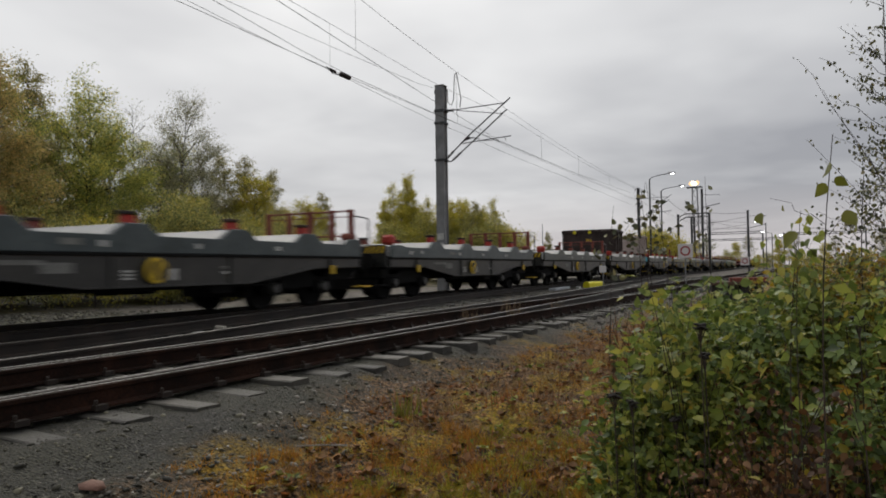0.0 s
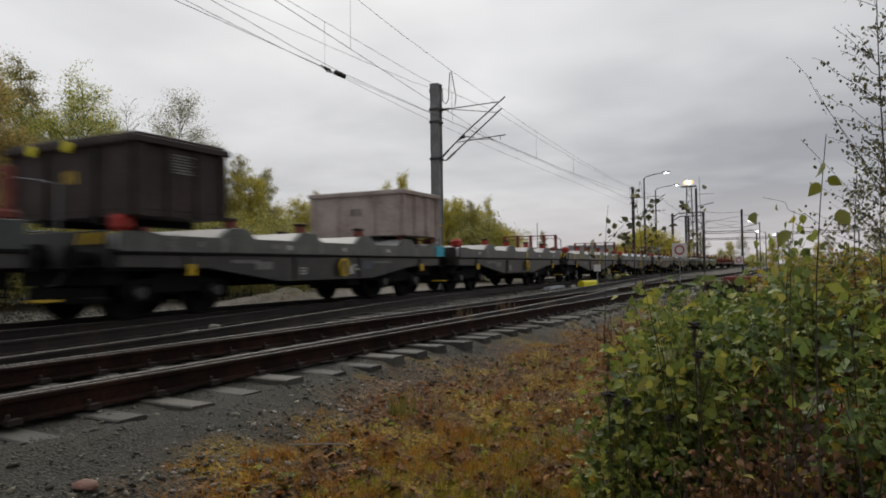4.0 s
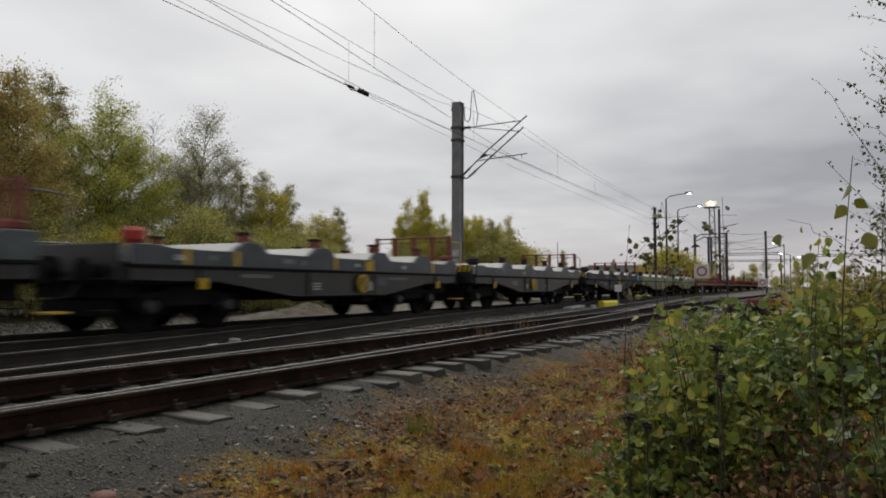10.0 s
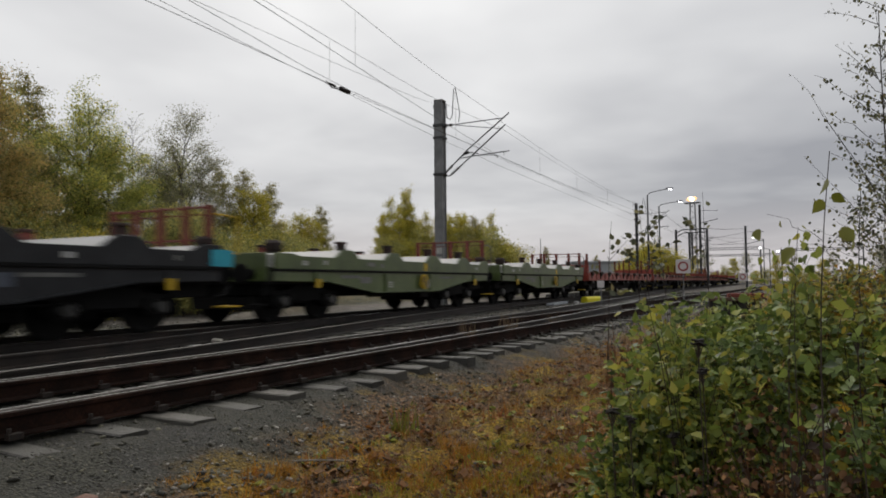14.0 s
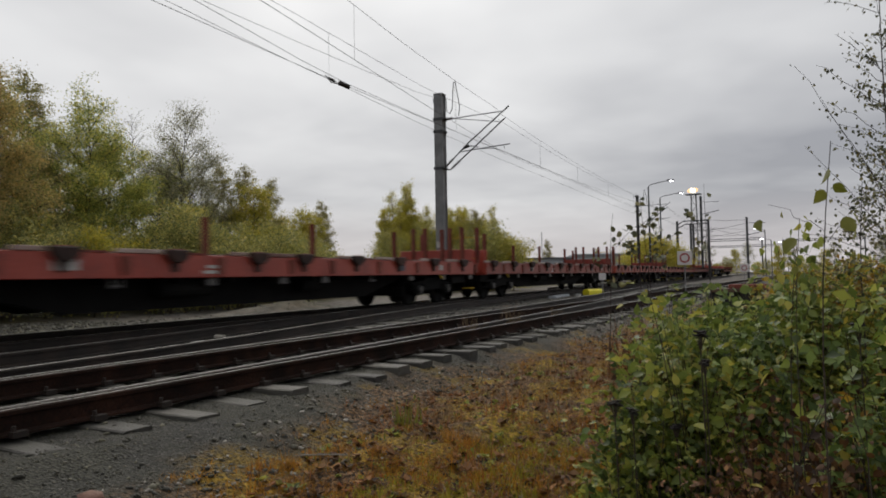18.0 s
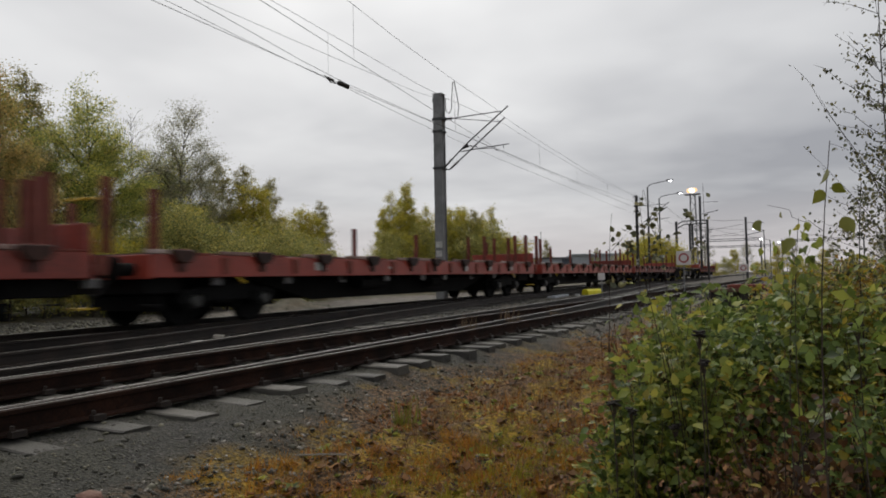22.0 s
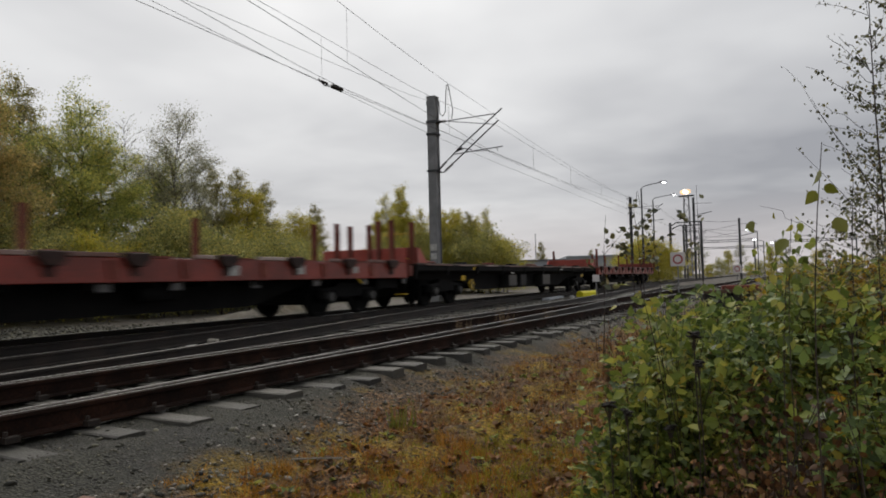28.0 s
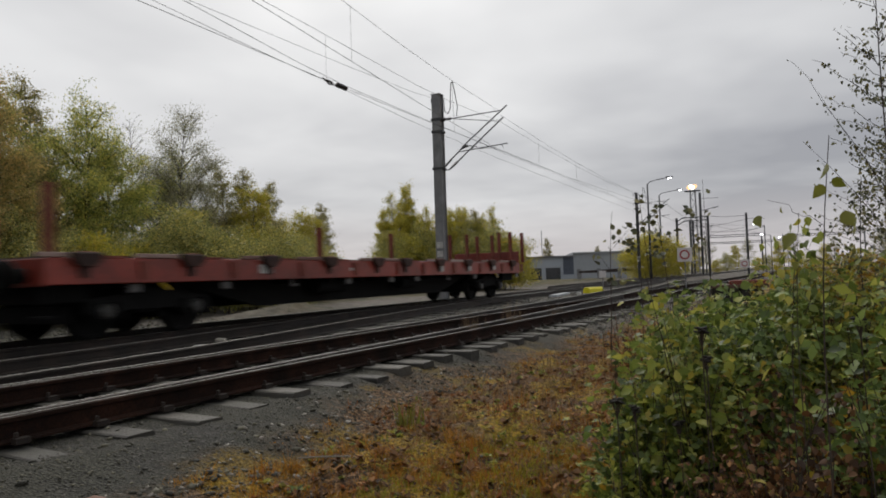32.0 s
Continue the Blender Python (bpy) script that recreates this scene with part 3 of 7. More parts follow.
def ground_z(x, y):
    x, y = np.asarray(x, float), np.asarray(y, float)
    left = line_x(y)
    z = -0.218 + 0.012 * ripple(x, y, 0.8, 3)
    edge = -2.75 - 0.27 * np.clip(y - 2.6, 0, 3.2)
    verge = step(edge - 1.0 - 0.5 * step(4.2, 2.4, y), edge + 0.2, x)
    z = z + verge * (-0.197 + 0.03 * ripple(x, y, 1.7, 5) + 0.018 * ripple(x, y, 0.5, 8))
    beyond = step(0, 1.2, left - 1.55 - x)
    z = z + beyond * (-0.22 + 0.02 * ripple(x, y, 3.0, 9))
    z = z + step(0, 5, left - 10.5 - x) * (0.25 + 0.12 * ripple(x, y, 6.0, 11))
    # a low heap of gravel on the far side
    z = z + 0.50 * np.exp(-(((x + 17.0) / 1.5) ** 2 + ((y - 20.0) / np.where(y < 20.0, 3.0, 1.2)) ** 2)) * (1 + 0.2 * ripple(x, y, 1.5, 13))
    return z


def axis_points(*spans):
    out = []
    for a, b, s in spans:
        out += list(np.arange(a, b - 1e-6, s))
    return np.array(out + [spans[-1][1]])


gx = axis_points((-1500, -300, 400), (-300, -60, 40), (-60, -30, 4), (-30, -18, 0.6), (-18, -14, 0.2), (-14, -8.5, 0.3), (-8.5, 3.0, 0.075), (3, 8, 0.5), (8, 40, 4), (40, 300, 40), (300, 1500, 400))
gy = axis_points((-1500, -300, 400), (-300, -20, 40), (-20, 0, 2.0), (0, 1.4, 0.3), (1.4, 11, 0.075), (11, 32, 0.3), (32, 80, 2), (80, 300, 20), (300, 1500, 200))
GX, GY = np.meshgrid(gx, gy, indexing="ij")
GZ = ground_z(GX, GY)
nx, ny = GX.shape
ids = np.arange(nx * ny).reshape(nx, ny)
quads = np.stack([ids[:-1, :-1], ids[1:, :-1], ids[1:, 1:], ids[:-1, 1:]], -1).reshape(-1, 4)
gm = bpy.data.meshes.new("ground")
gm.from_pydata(np.stack([GX, GY, GZ], -1).reshape(-1, 3).tolist(), [], quads.tolist())
gm.polygons.foreach_set("use_smooth", [True] * len(gm.polygons))
wob = ripple(GX, GY, 2.2, 21)
EDGE = -2.75 - 0.27 * np.clip(GY - 2.6, 0, 3.2)
verge_w = step(-0.75, 0.35, GX - EDGE + 0.22 * wob + 0.10 * ripple(GX, GY, 0.6, 23))
road_sheen_w = step(1.8, 3.0, line_x(GY) - GX + 0.4 * wob) * (1 - step(10.5, 13.5, line_x(GY) - GX + 1.0 * wob))
# grazing sky sheen on the far track bed, painted with the sand colour
road_sheen_w = np.maximum(road_sheen_w, 0.7 * step(9, 17, GY) * (1 - verge_w) * (1 - step(1.8, 3.0, line_x(GY) - GX)))
wild_w = step(10.5, 13.5, line_x(GY) - GX + 1.0 * wob)
rough_w = step(16.5, 12.5, GY + 0.6 * wob) * step(-25, -21, GX + 1.5 * wob) * step(1.5, 2.5, line_x(GY) - GX)
road_sheen_w = road_sheen_w * (1 - 0.85 * rough_w)
wild_w = np.maximum(wild_w, 0.75 * np.exp(-(((GX + 17.0) / 1.7) ** 2 + ((GY - 20.2) / 2.6) ** 2)))
# darker stones along the main line, at its near end only
dark_bed_w = step(-6.2, -7.2, GX + 0.2 * wob) * (1 - step(1.7, 2.4, line_x(GY) - GX)) * (1 - step(8, 13, GY))
zone = gm.attributes.new("zone", "FLOAT_COLOR", "POINT")
zone.data.foreach_set("color", np.stack([verge_w, road_sheen_w, wild_w, dark_bed_w], -1).reshape(-1))


def ground_material():
    m = bpy.data.materials.new("ground_cover")
    m.use_nodes = True
    n, l = m.node_tree.nodes, m.node_tree.links
    b = n["Principled BSDF"]
    co = n.new("ShaderNodeTexCoord")

    def noise_node(scale, detail=5.0):
        t = n.new("ShaderNodeTexNoise")
        t.inputs["Scale"].default_value, t.inputs["Detail"].default_value = scale, detail
        l.new(co.outputs["Object"], t.inputs["Vector"])
        return t.outputs["Fac"]

    def ramp(fac, *stops):
        r = n.new("ShaderNodeValToRGB")
        while len(r.color_ramp.elements) < len(stops):
            r.color_ramp.elements.new(0.5)
        for el, (p, c) in zip(r.color_ramp.elements, stops):
            el.position, el.color = p, (*c, 1)
        l.new(fac, r.inputs["Fac"])
        return r.outputs["Color"]

    def blend(fac, a, c):
        x = n.new("ShaderNodeMix")
        x.data_type = "RGBA"
        l.new(fac, x.inputs["Factor"])
        l.new(a, x.inputs["A"])
        l.new(c, x.inputs["B"])
        return x.outputs["Result"]

    vor = n.new("ShaderNodeTexVoronoi")
    vor.inputs["Scale"].default_value = 55.0
    l.new(co.outputs["Object"], vor.inputs["Vector"])
    sep = n.new("ShaderNodeSeparateXYZ")
    l.new(vor.outputs["Color"], sep.inputs[0])
    stones = ramp(sep.outputs[0], (0.0, (0.013, 0.0126, 0.0115)), (0.5, (0.038, 0.0365, 0.033)), (0.9, (0.066, 0.063, 0.056)), (1.0, (0.15, 0.145, 0.13)))
    fines = ramp(noise_node(60.0), (0.36, (0.018, 0.0175, 0.013)), (0.5, (0.044, 0.043, 0.032)), (0.64, (0.084, 0.082, 0.061)))
    stones = blend(ramp(noise_node(1.6), (0.36, (0.25, 0.25, 0.25)), (0.55, (0.95, 0.95, 0.95))), stones, fines)
    soil = ramp(noise_node(26.0), (0.38, (0.020, 0.011, 0.005)), (0.5, (0.110, 0.060, 0.026)), (0.63, (0.30, 0.175, 0.080)))
    moss = ramp(noise_node(34.0), (0.36, (0.060, 0.038, 0.010)), (0.5, (0.23, 0.145, 0.016)), (0.64, (0.42, 0.26, 0.025)))
    patch = ramp(noise_node(1.5, 5.0), (0.48, (0, 0, 0)), (0.56, (1, 1, 1)))
    verge = blend(patch, soil, moss)
    sand = ramp(noise_node(2.2), (0.3, (0.085, 0.075, 0.064)), (0.5, (0.15, 0.133, 0.115)), (0.7, (0.225, 0.20, 0.17)))
    wild = ramp(noise_node(1.2), (0.3, (0.03, 0.035, 0.012)), (0.5, (0.075, 0.065, 0.022)), (0.7, (0.12, 0.085, 0.03)))
    at = n.new("ShaderNodeAttribute")
    at.attribute_name = "zone"
    sz = n.new("ShaderNodeSeparateColor")
    l.new(at.outputs["Color"], sz.inputs[0])
    dark_bed = ramp(sep.outputs[0], (0.0, (0.007, 0.007, 0.0065)), (0.6, (0.020, 0.020, 0.018)), (1.0, (0.065, 0.065, 0.06)))
    c = blend(at.outputs["Alpha"], stones, dark_bed)
    c = blend(sz.outputs["Red"], c, verge)
    c = blend(sz.outputs["Green"], c, sand)
    c = blend(sz.outputs["Blue"], c, wild)
    l.new(c, b.inputs["Base Color"])
    b.inputs["Roughness"].default_value = 0.78
    b.inputs["Specular IOR Level"].default_value = 0.25
    bp = n.new("ShaderNodeBump")
    bp.inputs["Strength"].default_value, bp.inputs["Distance"].default_value = 0.8, 0.03
    l.new(vor.outputs["Distance"], bp.inputs["Height"])
    l.new(bp.outputs[0], b.inputs["Normal"])
    return m


gm.materials.append(ground_material())
tagged(new("ground", gm), "dark gravel track bed, mossy verge and sandy service road", "ground", kind="structure")


# ---- tracks ----
RAIL = [(-0.07, -0.172), (0.07, -0.172), (0.07, -0.160), (0.012, -0.145), (0.012, -0.045), (0.036, -0.036), (0.036, -0.008), (0.013, 0.0), (-0.013, 0.0), (-0.036, -0.008), (-0.036, -0.036), (-0.012, -0.045), (-0.012, -0.145), (-0.07, -0.160)]


def rail(path, parent, side="rail_side"):
    """A rail along a list of (x, y): shiny head, rusty web and foot."""
    g, n = Geo(), len(RAIL)
    path = [Vector((x, y, 0)) for x, y in path]
    verts = []
    for i, p in enumerate(path):
        d = (path[min(i + 1, len(path) - 1)] - path[max(i - 1, 0)]).normalized()
        s = Vector((d.y, -d.x, 0))
        verts += [p + s * a + Vector((0, 0, z)) for a, z in RAIL]
    for i in range(len(path) - 1):
        for j in range(n):
            k = (j + 1) % n
            g.f.append((i * n + j, i * n + k, (i + 1) * n + k, (i + 1) * n + j))
            g.m.append(1 if j == 7 else 0)
    g.v = [tuple(v) for v in verts]
    return g.part("rail", [M[side], M["rail_shiny" if parent.name == "main_track" else "rail_head"]], parent)


NEAR = -4.804  # near rail of the near line
ys_near = [-12, -6] + list(np.arange(-2, 60, 1.5)) + [70, 90, 120, 180, 300]


def branch(y):
    """How far the diverging track has left the near line."""
    return 0.0 if y < -4 else (y + 4) ** 2 / 590 if y < 25 else 29 ** 2 / 590 + (y - 25) * 58 / 590


def cross_x(y):
    """Near rail of the crossover between the two lines."""
    yy = [-14, -4, 3.95, 5.84, 7.47, 10.2, 14.87, 21.4, 30, 40]
    xx = [-5.4, -6.25, -7.10, -7.36, -7.66, -8.28, -9.30, -10.35, -11.20, -11.6]
    return float(np.interp(y, yy, xx))


near_track = tagged(empty("near_track"), "rusty disused siding with concrete sleepers and a turnout", "railway track", kind="structure")
rail([(NEAR, y) for y in ys_near], near_track, "rail_rust")
rail([(NEAR - 1.524, y) for y in ys_near], near_track, "rail_rust")
rail([(NEAR - 0.045 - branch(y), y) for y in ys_near if -1 < y < 70], near_track)
rail([(NEAR - 1.524 - 0.045 - branch(y), y) for y in ys_near if -1 < y < 70], near_track)
cross_track = tagged(empty("crossover_track"), "crossover rails leading to the main line", "railway track", kind="structure")
ys_cross = np.arange(-14, 33, 1.0)
rail([(0.25 * (cross_x(y - 2) + 2 * cross_x(y) + cross_x(y + 2)), y) for y in ys_cross], cross_track)
rail([(0.25 * (cross_x(y - 2) + 2 * cross_x(y) + cross_x(y + 2)) - 1.524, y) for y in ys_cross if y < 28], cross_track)
main_track = tagged(empty("main_track"), "main line in dark ballast under the freight train", "railway track", kind="structure")
ys_main = [-60, -20, 0, 20, 40, 80, 150, 320]
rail([(line_x(y) + 0.762, y) for y in ys_main], main_track)
rail([(line_x(y) - 0.762, y) for y in ys_main], main_track)
far_track = tagged(empty("outer_track"), "side track beyond the main line", "railway track", kind="structure")
for off in (0, 1.524):
    rail([(-14.2 - off - 2.3 * (1 - math.exp(-(max(0, y - 42)) / 30)), y) for y in (44, 52, 60, 75, 100, 160, 320)], far_track)


def sleeper_mesh(length):
    return Geo().prism([(-0.13, -0.36), (0.13, -0.36), (0.115, -0.185), (0.10, -0.175), (-0.10, -0.175), (-0.115, -0.185)], -length / 2, length / 2).mesh("sleeper", M["sleeper"])


def clip_mesh():
    g = Geo()
    for sx in (-1, 1):
        g.box(sx * 0.075, sx * 0.135, -0.05, 0.05, -0.175, -0.135)
        g.tube([(sx * 0.10, -0.03, -0.135), (sx * 0.10, -0.03, -0.10)], 0.016, 6)
    return g.mesh("rail_fastening", M["rail_side"])


SLEEPERS = {}
fastening = clip_mesh()
srng = random.Random(4)


def sleepers(parent, ys, mid, length, fastened=()):
    for y in ys:
        ln = round(length(y) * 4) / 4
        if ln not in SLEEPERS:
            SLEEPERS[ln] = sleeper_mesh(ln)
        ob = new("sleeper", SLEEPERS[ln])
        ob.parent = parent
        ob.matrix_basis = pose(mid(y) + srng.uniform(-0.05, 0.05), y + srng.uniform(-0.02, 0.02), srng.uniform(-0.028, 0.0), srng.uniform(-2.5, 2.5), srng.uniform(-0.7, 0.7), srng.uniform(-2.6, 2.6))
        for off in fastened:
            c = new("rail_fastening", fastening)
            c.parent = parent
            c.matrix_basis = pose(off, y, 0)


sleepers(near_track, [2.845 - 4.2 + 0.585 * i for i in range(120)], lambda y: NEAR + 0.60 - (2.75 + 0.5 * round(2 * branch(min(y, 38)))) / 2, lambda y: 2.75 + 0.5 * round(2 * branch(min(y, 38))), (NEAR, NEAR - 1.524))
sleepers(main_track, [2.0 + 0.6 * i for i in range(130)], line_x, lambda y: 2.6)
sleepers(cross_track, [-3 + 0.6 * i for i in range(50)], lambda y: cross_x(y) - 0.5, lambda y: 2.25)


# loose stones of the ballast
def stone_form(seed):
    bm = bmesh.new()
    bmesh.ops.create_icosphere(bm, subdivisions=1, radius=1.0)
    bm.verts.ensure_lookup_table()
    r = random.Random(seed)
    for v in bm.verts:
        v.co = Vector((v.co.x * r.uniform(0.55, 1.5), v.co.y * r.uniform(0.55, 1.5), v.co.z * r.uniform(0.25, 0.7)))
    v, f = [tuple(q.co) for q in bm.verts], [tuple(q.index for q in p.verts) for p in bm.faces]
    bm.free()
    return v, f


def stones(name, label, n, x, y, size, seed, keep=None, mat="stone"):
    rng = np.random.RandomState(seed)
    px, py = rng.uniform(*x, n), y[0] + (y[1] - y[0]) * rng.uniform(0, 1, n) ** 1.6
    if keep is not None:
        ok = keep(px, py, rng)
        px, py = px[ok], py[ok]
    s = size[0] + (size[1] - size[0]) * rng.uniform(0, 1, len(px)) ** 2.5
    v, f = stone_form(seed)
    pos = np.stack([px, py, ground_z(px, py) + 0.15 * s], -1)
    return tagged(strew(name, v, f, pos, turns(len(px), rng, 0.8), s, M[mat]), label, "gravel", kind="stuff")


verge_gap = lambda x, y: np.abs(x - (-2.75 - 0.27 * np.clip(y - 2.6, 0, 3.2)) + 0.25)
stones("track_gravel", "grey crushed stone between rails and sleepers", 20000, (-8.6, -2.2), (1.6, 13), (0.004, 0.013), 31, lambda x, y, r: r.uniform(0, 1, len(x)) > 0.8 * step(-3.6, -2.8, x))
stones("coarse_track_gravel", "coarser angular stones in the track bed", 420, (-8.6, -2.6), (1.6, 12), (0.014, 0.034), 36, lambda x, y, r: r.uniform(0, 1, len(x)) > 0.8 * step(-3.6, -2.8, x))
stones("main_line_gravel", "dark crushed stone of the main line", 12000, (-14.5, -7.2), (3, 45), (0.012, 0.045), 32, None, "stone_dark")
stones("six_foot_gravel", "grey crushed stone between the two lines", 5000, (-11.2, -7.2), (9, 34), (0.014, 0.05), 39, None, "stone_pale")
stones("pale_chips", "pale angular stones at the edge of the gravel", 520, (-4.2, -2.3), (1.8, 8), (0.008, 0.030), 40, lambda x, y, r: verge_gap(x, y) < 0.5, "fleck")
stones("broken_stones", "dark broken stones at the edge of the gravel", 2600, (-4.3, -2.2), (1.8, 9), (0.006, 0.030), 46, lambda x, y, r: verge_gap(x, y) < 0.25 + 0.45 * r.uniform(0, 1, len(x)))
stones("pale_flecks", "small pale chips scattered over the verge", 1700, (-3.7, 0.2), (1.7, 11), (0.004, 0.013), 38, None, "fleck")
stones("verge_stones", "scattered pale stones on the verge", 1100, (-3.7, -0.6), (1.6, 12), (0.006, 0.026), 33)
stones("siding_edge_gravel", "small stones along the siding", 5000, (-7.5, -2.8), (12, 42), (0.02, 0.05), 34, lambda x, y, r: r.uniform(0, 1, len(x)) > 0.8 * step(-3.9, -3.2, x), "stone_pale")
stones("heap_gravel", "rubble at the foot of the far bank", 2500, (-22, -14.5), (5, 26), (0.012, 0.06), 35, lambda x, y, r: (x < line_x(y) - 2.2) & (r.uniform(0, 1, len(x)) > step(-14.5, -20, x) * 0.9))
stones("roadside_rubble", "dark broken rubble on the far side of the main line", 9000, (-24, -13.2), (5, 17), (0.03, 0.09), 44, lambda x, y, r: (x < line_x(y) - 2.0) & (r.uniform(0, 1, len(x)) > 0.1 + step(-19, -24, x) * 0.7 + step(12.5, 16, y) * 0.8), "stone")
stones("pale_rubble", "pale broken stones on the far side of the main line", 700, (-22, -13.2), (5, 16), (0.03, 0.08), 45, lambda x, y, r: x < line_x(y) - 2.1, "stone_pale")
bv, bf = stone_form(77)
bould = Geo().add([(0.075 * a, 0.06 * b, 0.055 * c) for a, b, c in bv], bf).part("round_stone", M["boulder"], None, at=pose(-3.40, 2.36, float(ground_z(-3.40, 2.36)) + 0.03), smooth=True)
tagged(bould, "reddish rounded stone lying on the gravel", "stone")
zb = float(ground_z(-9.4, 9.0))
tagged(Geo().box(-0.09, 0.09, -0.07, 0.07, -0.02, 0.09).part("concrete_lump", M["fleck"], None, at=pose(-9.4, 9.0, zb, 4, 6, 25), bevel=0.015), "small pale lump of concrete beside the main line", "rubble")


# ---- overhead line ----
def insulator(g, a, b, r=0.075, mi=1):
    a, b = Vector(a), Vector(b)
    n = 6
    pts, rs = [], []
    for i in range(n):
        for t, q in ((0.0, 0.45), (0.35, 1.0), (0.7, 0.45)):
            pts.append(a.lerp(b, (i + t) / n))
            rs.append(r * q)
    g.tube(pts, rs, 8, mi)


def mast_column(height, m, mat, k=1.0):
    """Two flanges and two webs under a cap plate; k narrows it."""
    a = 0.20 * k
    for y in (-a, a - 0.02):
        Geo().box(-a, a, y, y + 0.02, -0.5, height).part("flange", M[mat], m)
    for x in (-0.17 * k, 0.12 * k):
        Geo().box(x, x + 0.02, -a + 0.021, a - 0.021, -0.5, height).part("web", M[mat], m)
    Geo().box(-a - 0.02, a + 0.02, -a - 0.02, a + 0.02, height, height + 0.03).part("cap", M[mat], m)


def line_mast(x, y, height, arms=True, k=1.0):
    m = tagged(empty("catenary_mast", pose(x, y, 0, 0, 0, 2.1)), "grey steel overhead line mast with bracket arms", "mast", "overhead line masts")
    mast_column(height, m, "galv" if k == 1 else "galv_dark", k)
    Geo().box(-0.35, 0.35, -0.35, 0.35, -0.75, -0.30).part("foundation", M["sleeper"], m, "grey concrete foundation", bevel=0.03)
    for z, h in ((7.83, 0.12), (7.28, 0.10), (5.64, 0.10)):
        if arms:
            Geo().box(-0.24, 0.24, -0.24, 0.24, z - h / 2, z + h / 2).part("clamp_band", M["galv_dark"], m, bevel=0.01)
    Geo().box(-0.16, 0.16, -0.225, -0.205, 2.10, 2.38).part("plate", M["white_mark"], m, "white number plate, worn")
    Geo().box(-0.14, 0.14, -0.225, -0.205, 1.72, 1.98).part("plate", M["white_mark"], m, "white warning plate, worn")
    if not arms:
        return m
    s = 0.03

    def arm(name, pts, r, mats, ins=None, label=""):
        g = Geo()
        g.tube(pts, r, 8)
        for q in ins or ():
            insulator(g, *q)
        g.part(name, mats, m, label)

    gd = [M["galv_dark"], M["porcelain"]]
    arm("top_tie", [(0.15, 0, 7.82), (0.75, 0, 7.82), (2.95, 0, 7.86)], 0.022, gd, [((0.22, 0, 7.82), (0.66, 0, 7.82))])
    arm("top_tie", [(0.75, 0.05, 7.80), (2.9, 0.05, 7.42)], 0.016, gd)
    arm("bracket_tube", [(0.15, 0, 5.62), (1.4, 0, 6.68), (3.28, 0, 8.05)], s, gd, [((0.22, 0, 5.67), (0.62, 0, 6.02))], "sloping bracket tube with brown insulator")
    arm("bracket_tube", [(0.15, 0.16, 5.60), (0.4, 0.16, 5.58), (3.05, 0.16, 7.60)], s, gd, [((0.48, 0.16, 5.64), (0.86, 0.16, 5.93))], "sloping bracket tube with brown insulator")
    arm("registration_arm", [(1.05, 0, 6.38), (1.5, 0, 6.52), (1.85, 0, 6.42)], 0.02, gd, [((1.15, 0, 6.48), (1.42, 0, 6.53))])
    arm("registration_arm", [(1.02, 0, 6.30), (2.2, 0, 6.37), (3.28, 0, 6.42)], 0.022, gd)
    arm("steady_arm", [(3.0, 0, 6.42), (3.05, 0.02, 6.25)], 0.012, gd)
    arm("steady_arm", [(1.6, 0, 6.36), (2.6, 0, 6.30), (2.75, 0, 6.20)], 0.012, gd)
    arm("jumper_loop", [(0.32, 0, 8.75), (0.34, 0, 8.2), (0.5, 0, 8.05), (0.62, 0, 8.25), (0.66, 0, 9.0), (0.70, 0, 9.42), (0.78, 0, 9.45), (0.84, 0, 9.1), (0.98, 0, 8.3), (0.92, 0, 7.9)], 0.02, [M["wire"]])
    arm("stay", [(-0.16, 0, 8.85), (-0.30, 0, 8.8), (-0.30, 0, 8.65)], 0.03, gd)
    return m


MAST_Y = 27.0
mast_line = lambda y: -14.60 + TRACK_LEAN * (y - MAST_Y)
line_mast(-14.60, MAST_Y, 8.95)
line_mast(mast_line(73), 73, 8.9, k=0.65)
line_mast(mast_line(122), 122, 8.9, k=0.65)


def wire(pts, r, name="overhead_wire", label="dark overhead wire above the tracks"):
    return tagged(Geo().tube(pts, 0.82 * r, 5).part(name, M["wire"]), label, "wire", "overhead wires")


def along(y0, y1, x, z, n=24):
    return [(x(y), y, z(y)) for y in np.linspace(y0, y1, n)]


def sag(y, a, b, za, zb, drop):
    t = (y - a) / (b - a)
    return za + (zb - za) * t - 4 * drop * t * (1 - t)


over2 = lambda y: -(8.32 + 0.127 * y)
over1 = lambda y: -(12.64 - 0.0273 * y)
right1 = lambda y: over1(27) + TRACK_LEAN * (y - 27)
fall = lambda pts: (lambda y: float(np.interp(y, [p[0] for p in pts], [p[1] for p in pts])))
z_c2 = fall([(-20, 6.6), (10, 6.45), (19, 6.26), (27, 6.2)])
z_m2 = fall([(-20, 8.35), (4, 7.98), (14, 7.78), (17, 7.73), (21.6, 7.76), (27, 7.90)])
z_c1 = fall([(-20, 9.9), (10.9, 7.30), (15.9, 6.68), (27, 6.23)])
z_m1 = fall([(-20, 9.9), (13.4, 8.13), (15.9, 7.94), (21.7, 7.52), (27, 7.50)])
wire(along(-20, 27, over2, z_c2), 0.009)
wire(along(-20, 27, over2, z_m2, 40), 0.008)
wire(along(-20, 27, over1, z_c1), 0.009)
wire(along(-20, 27, over1, z_m1), 0.008)
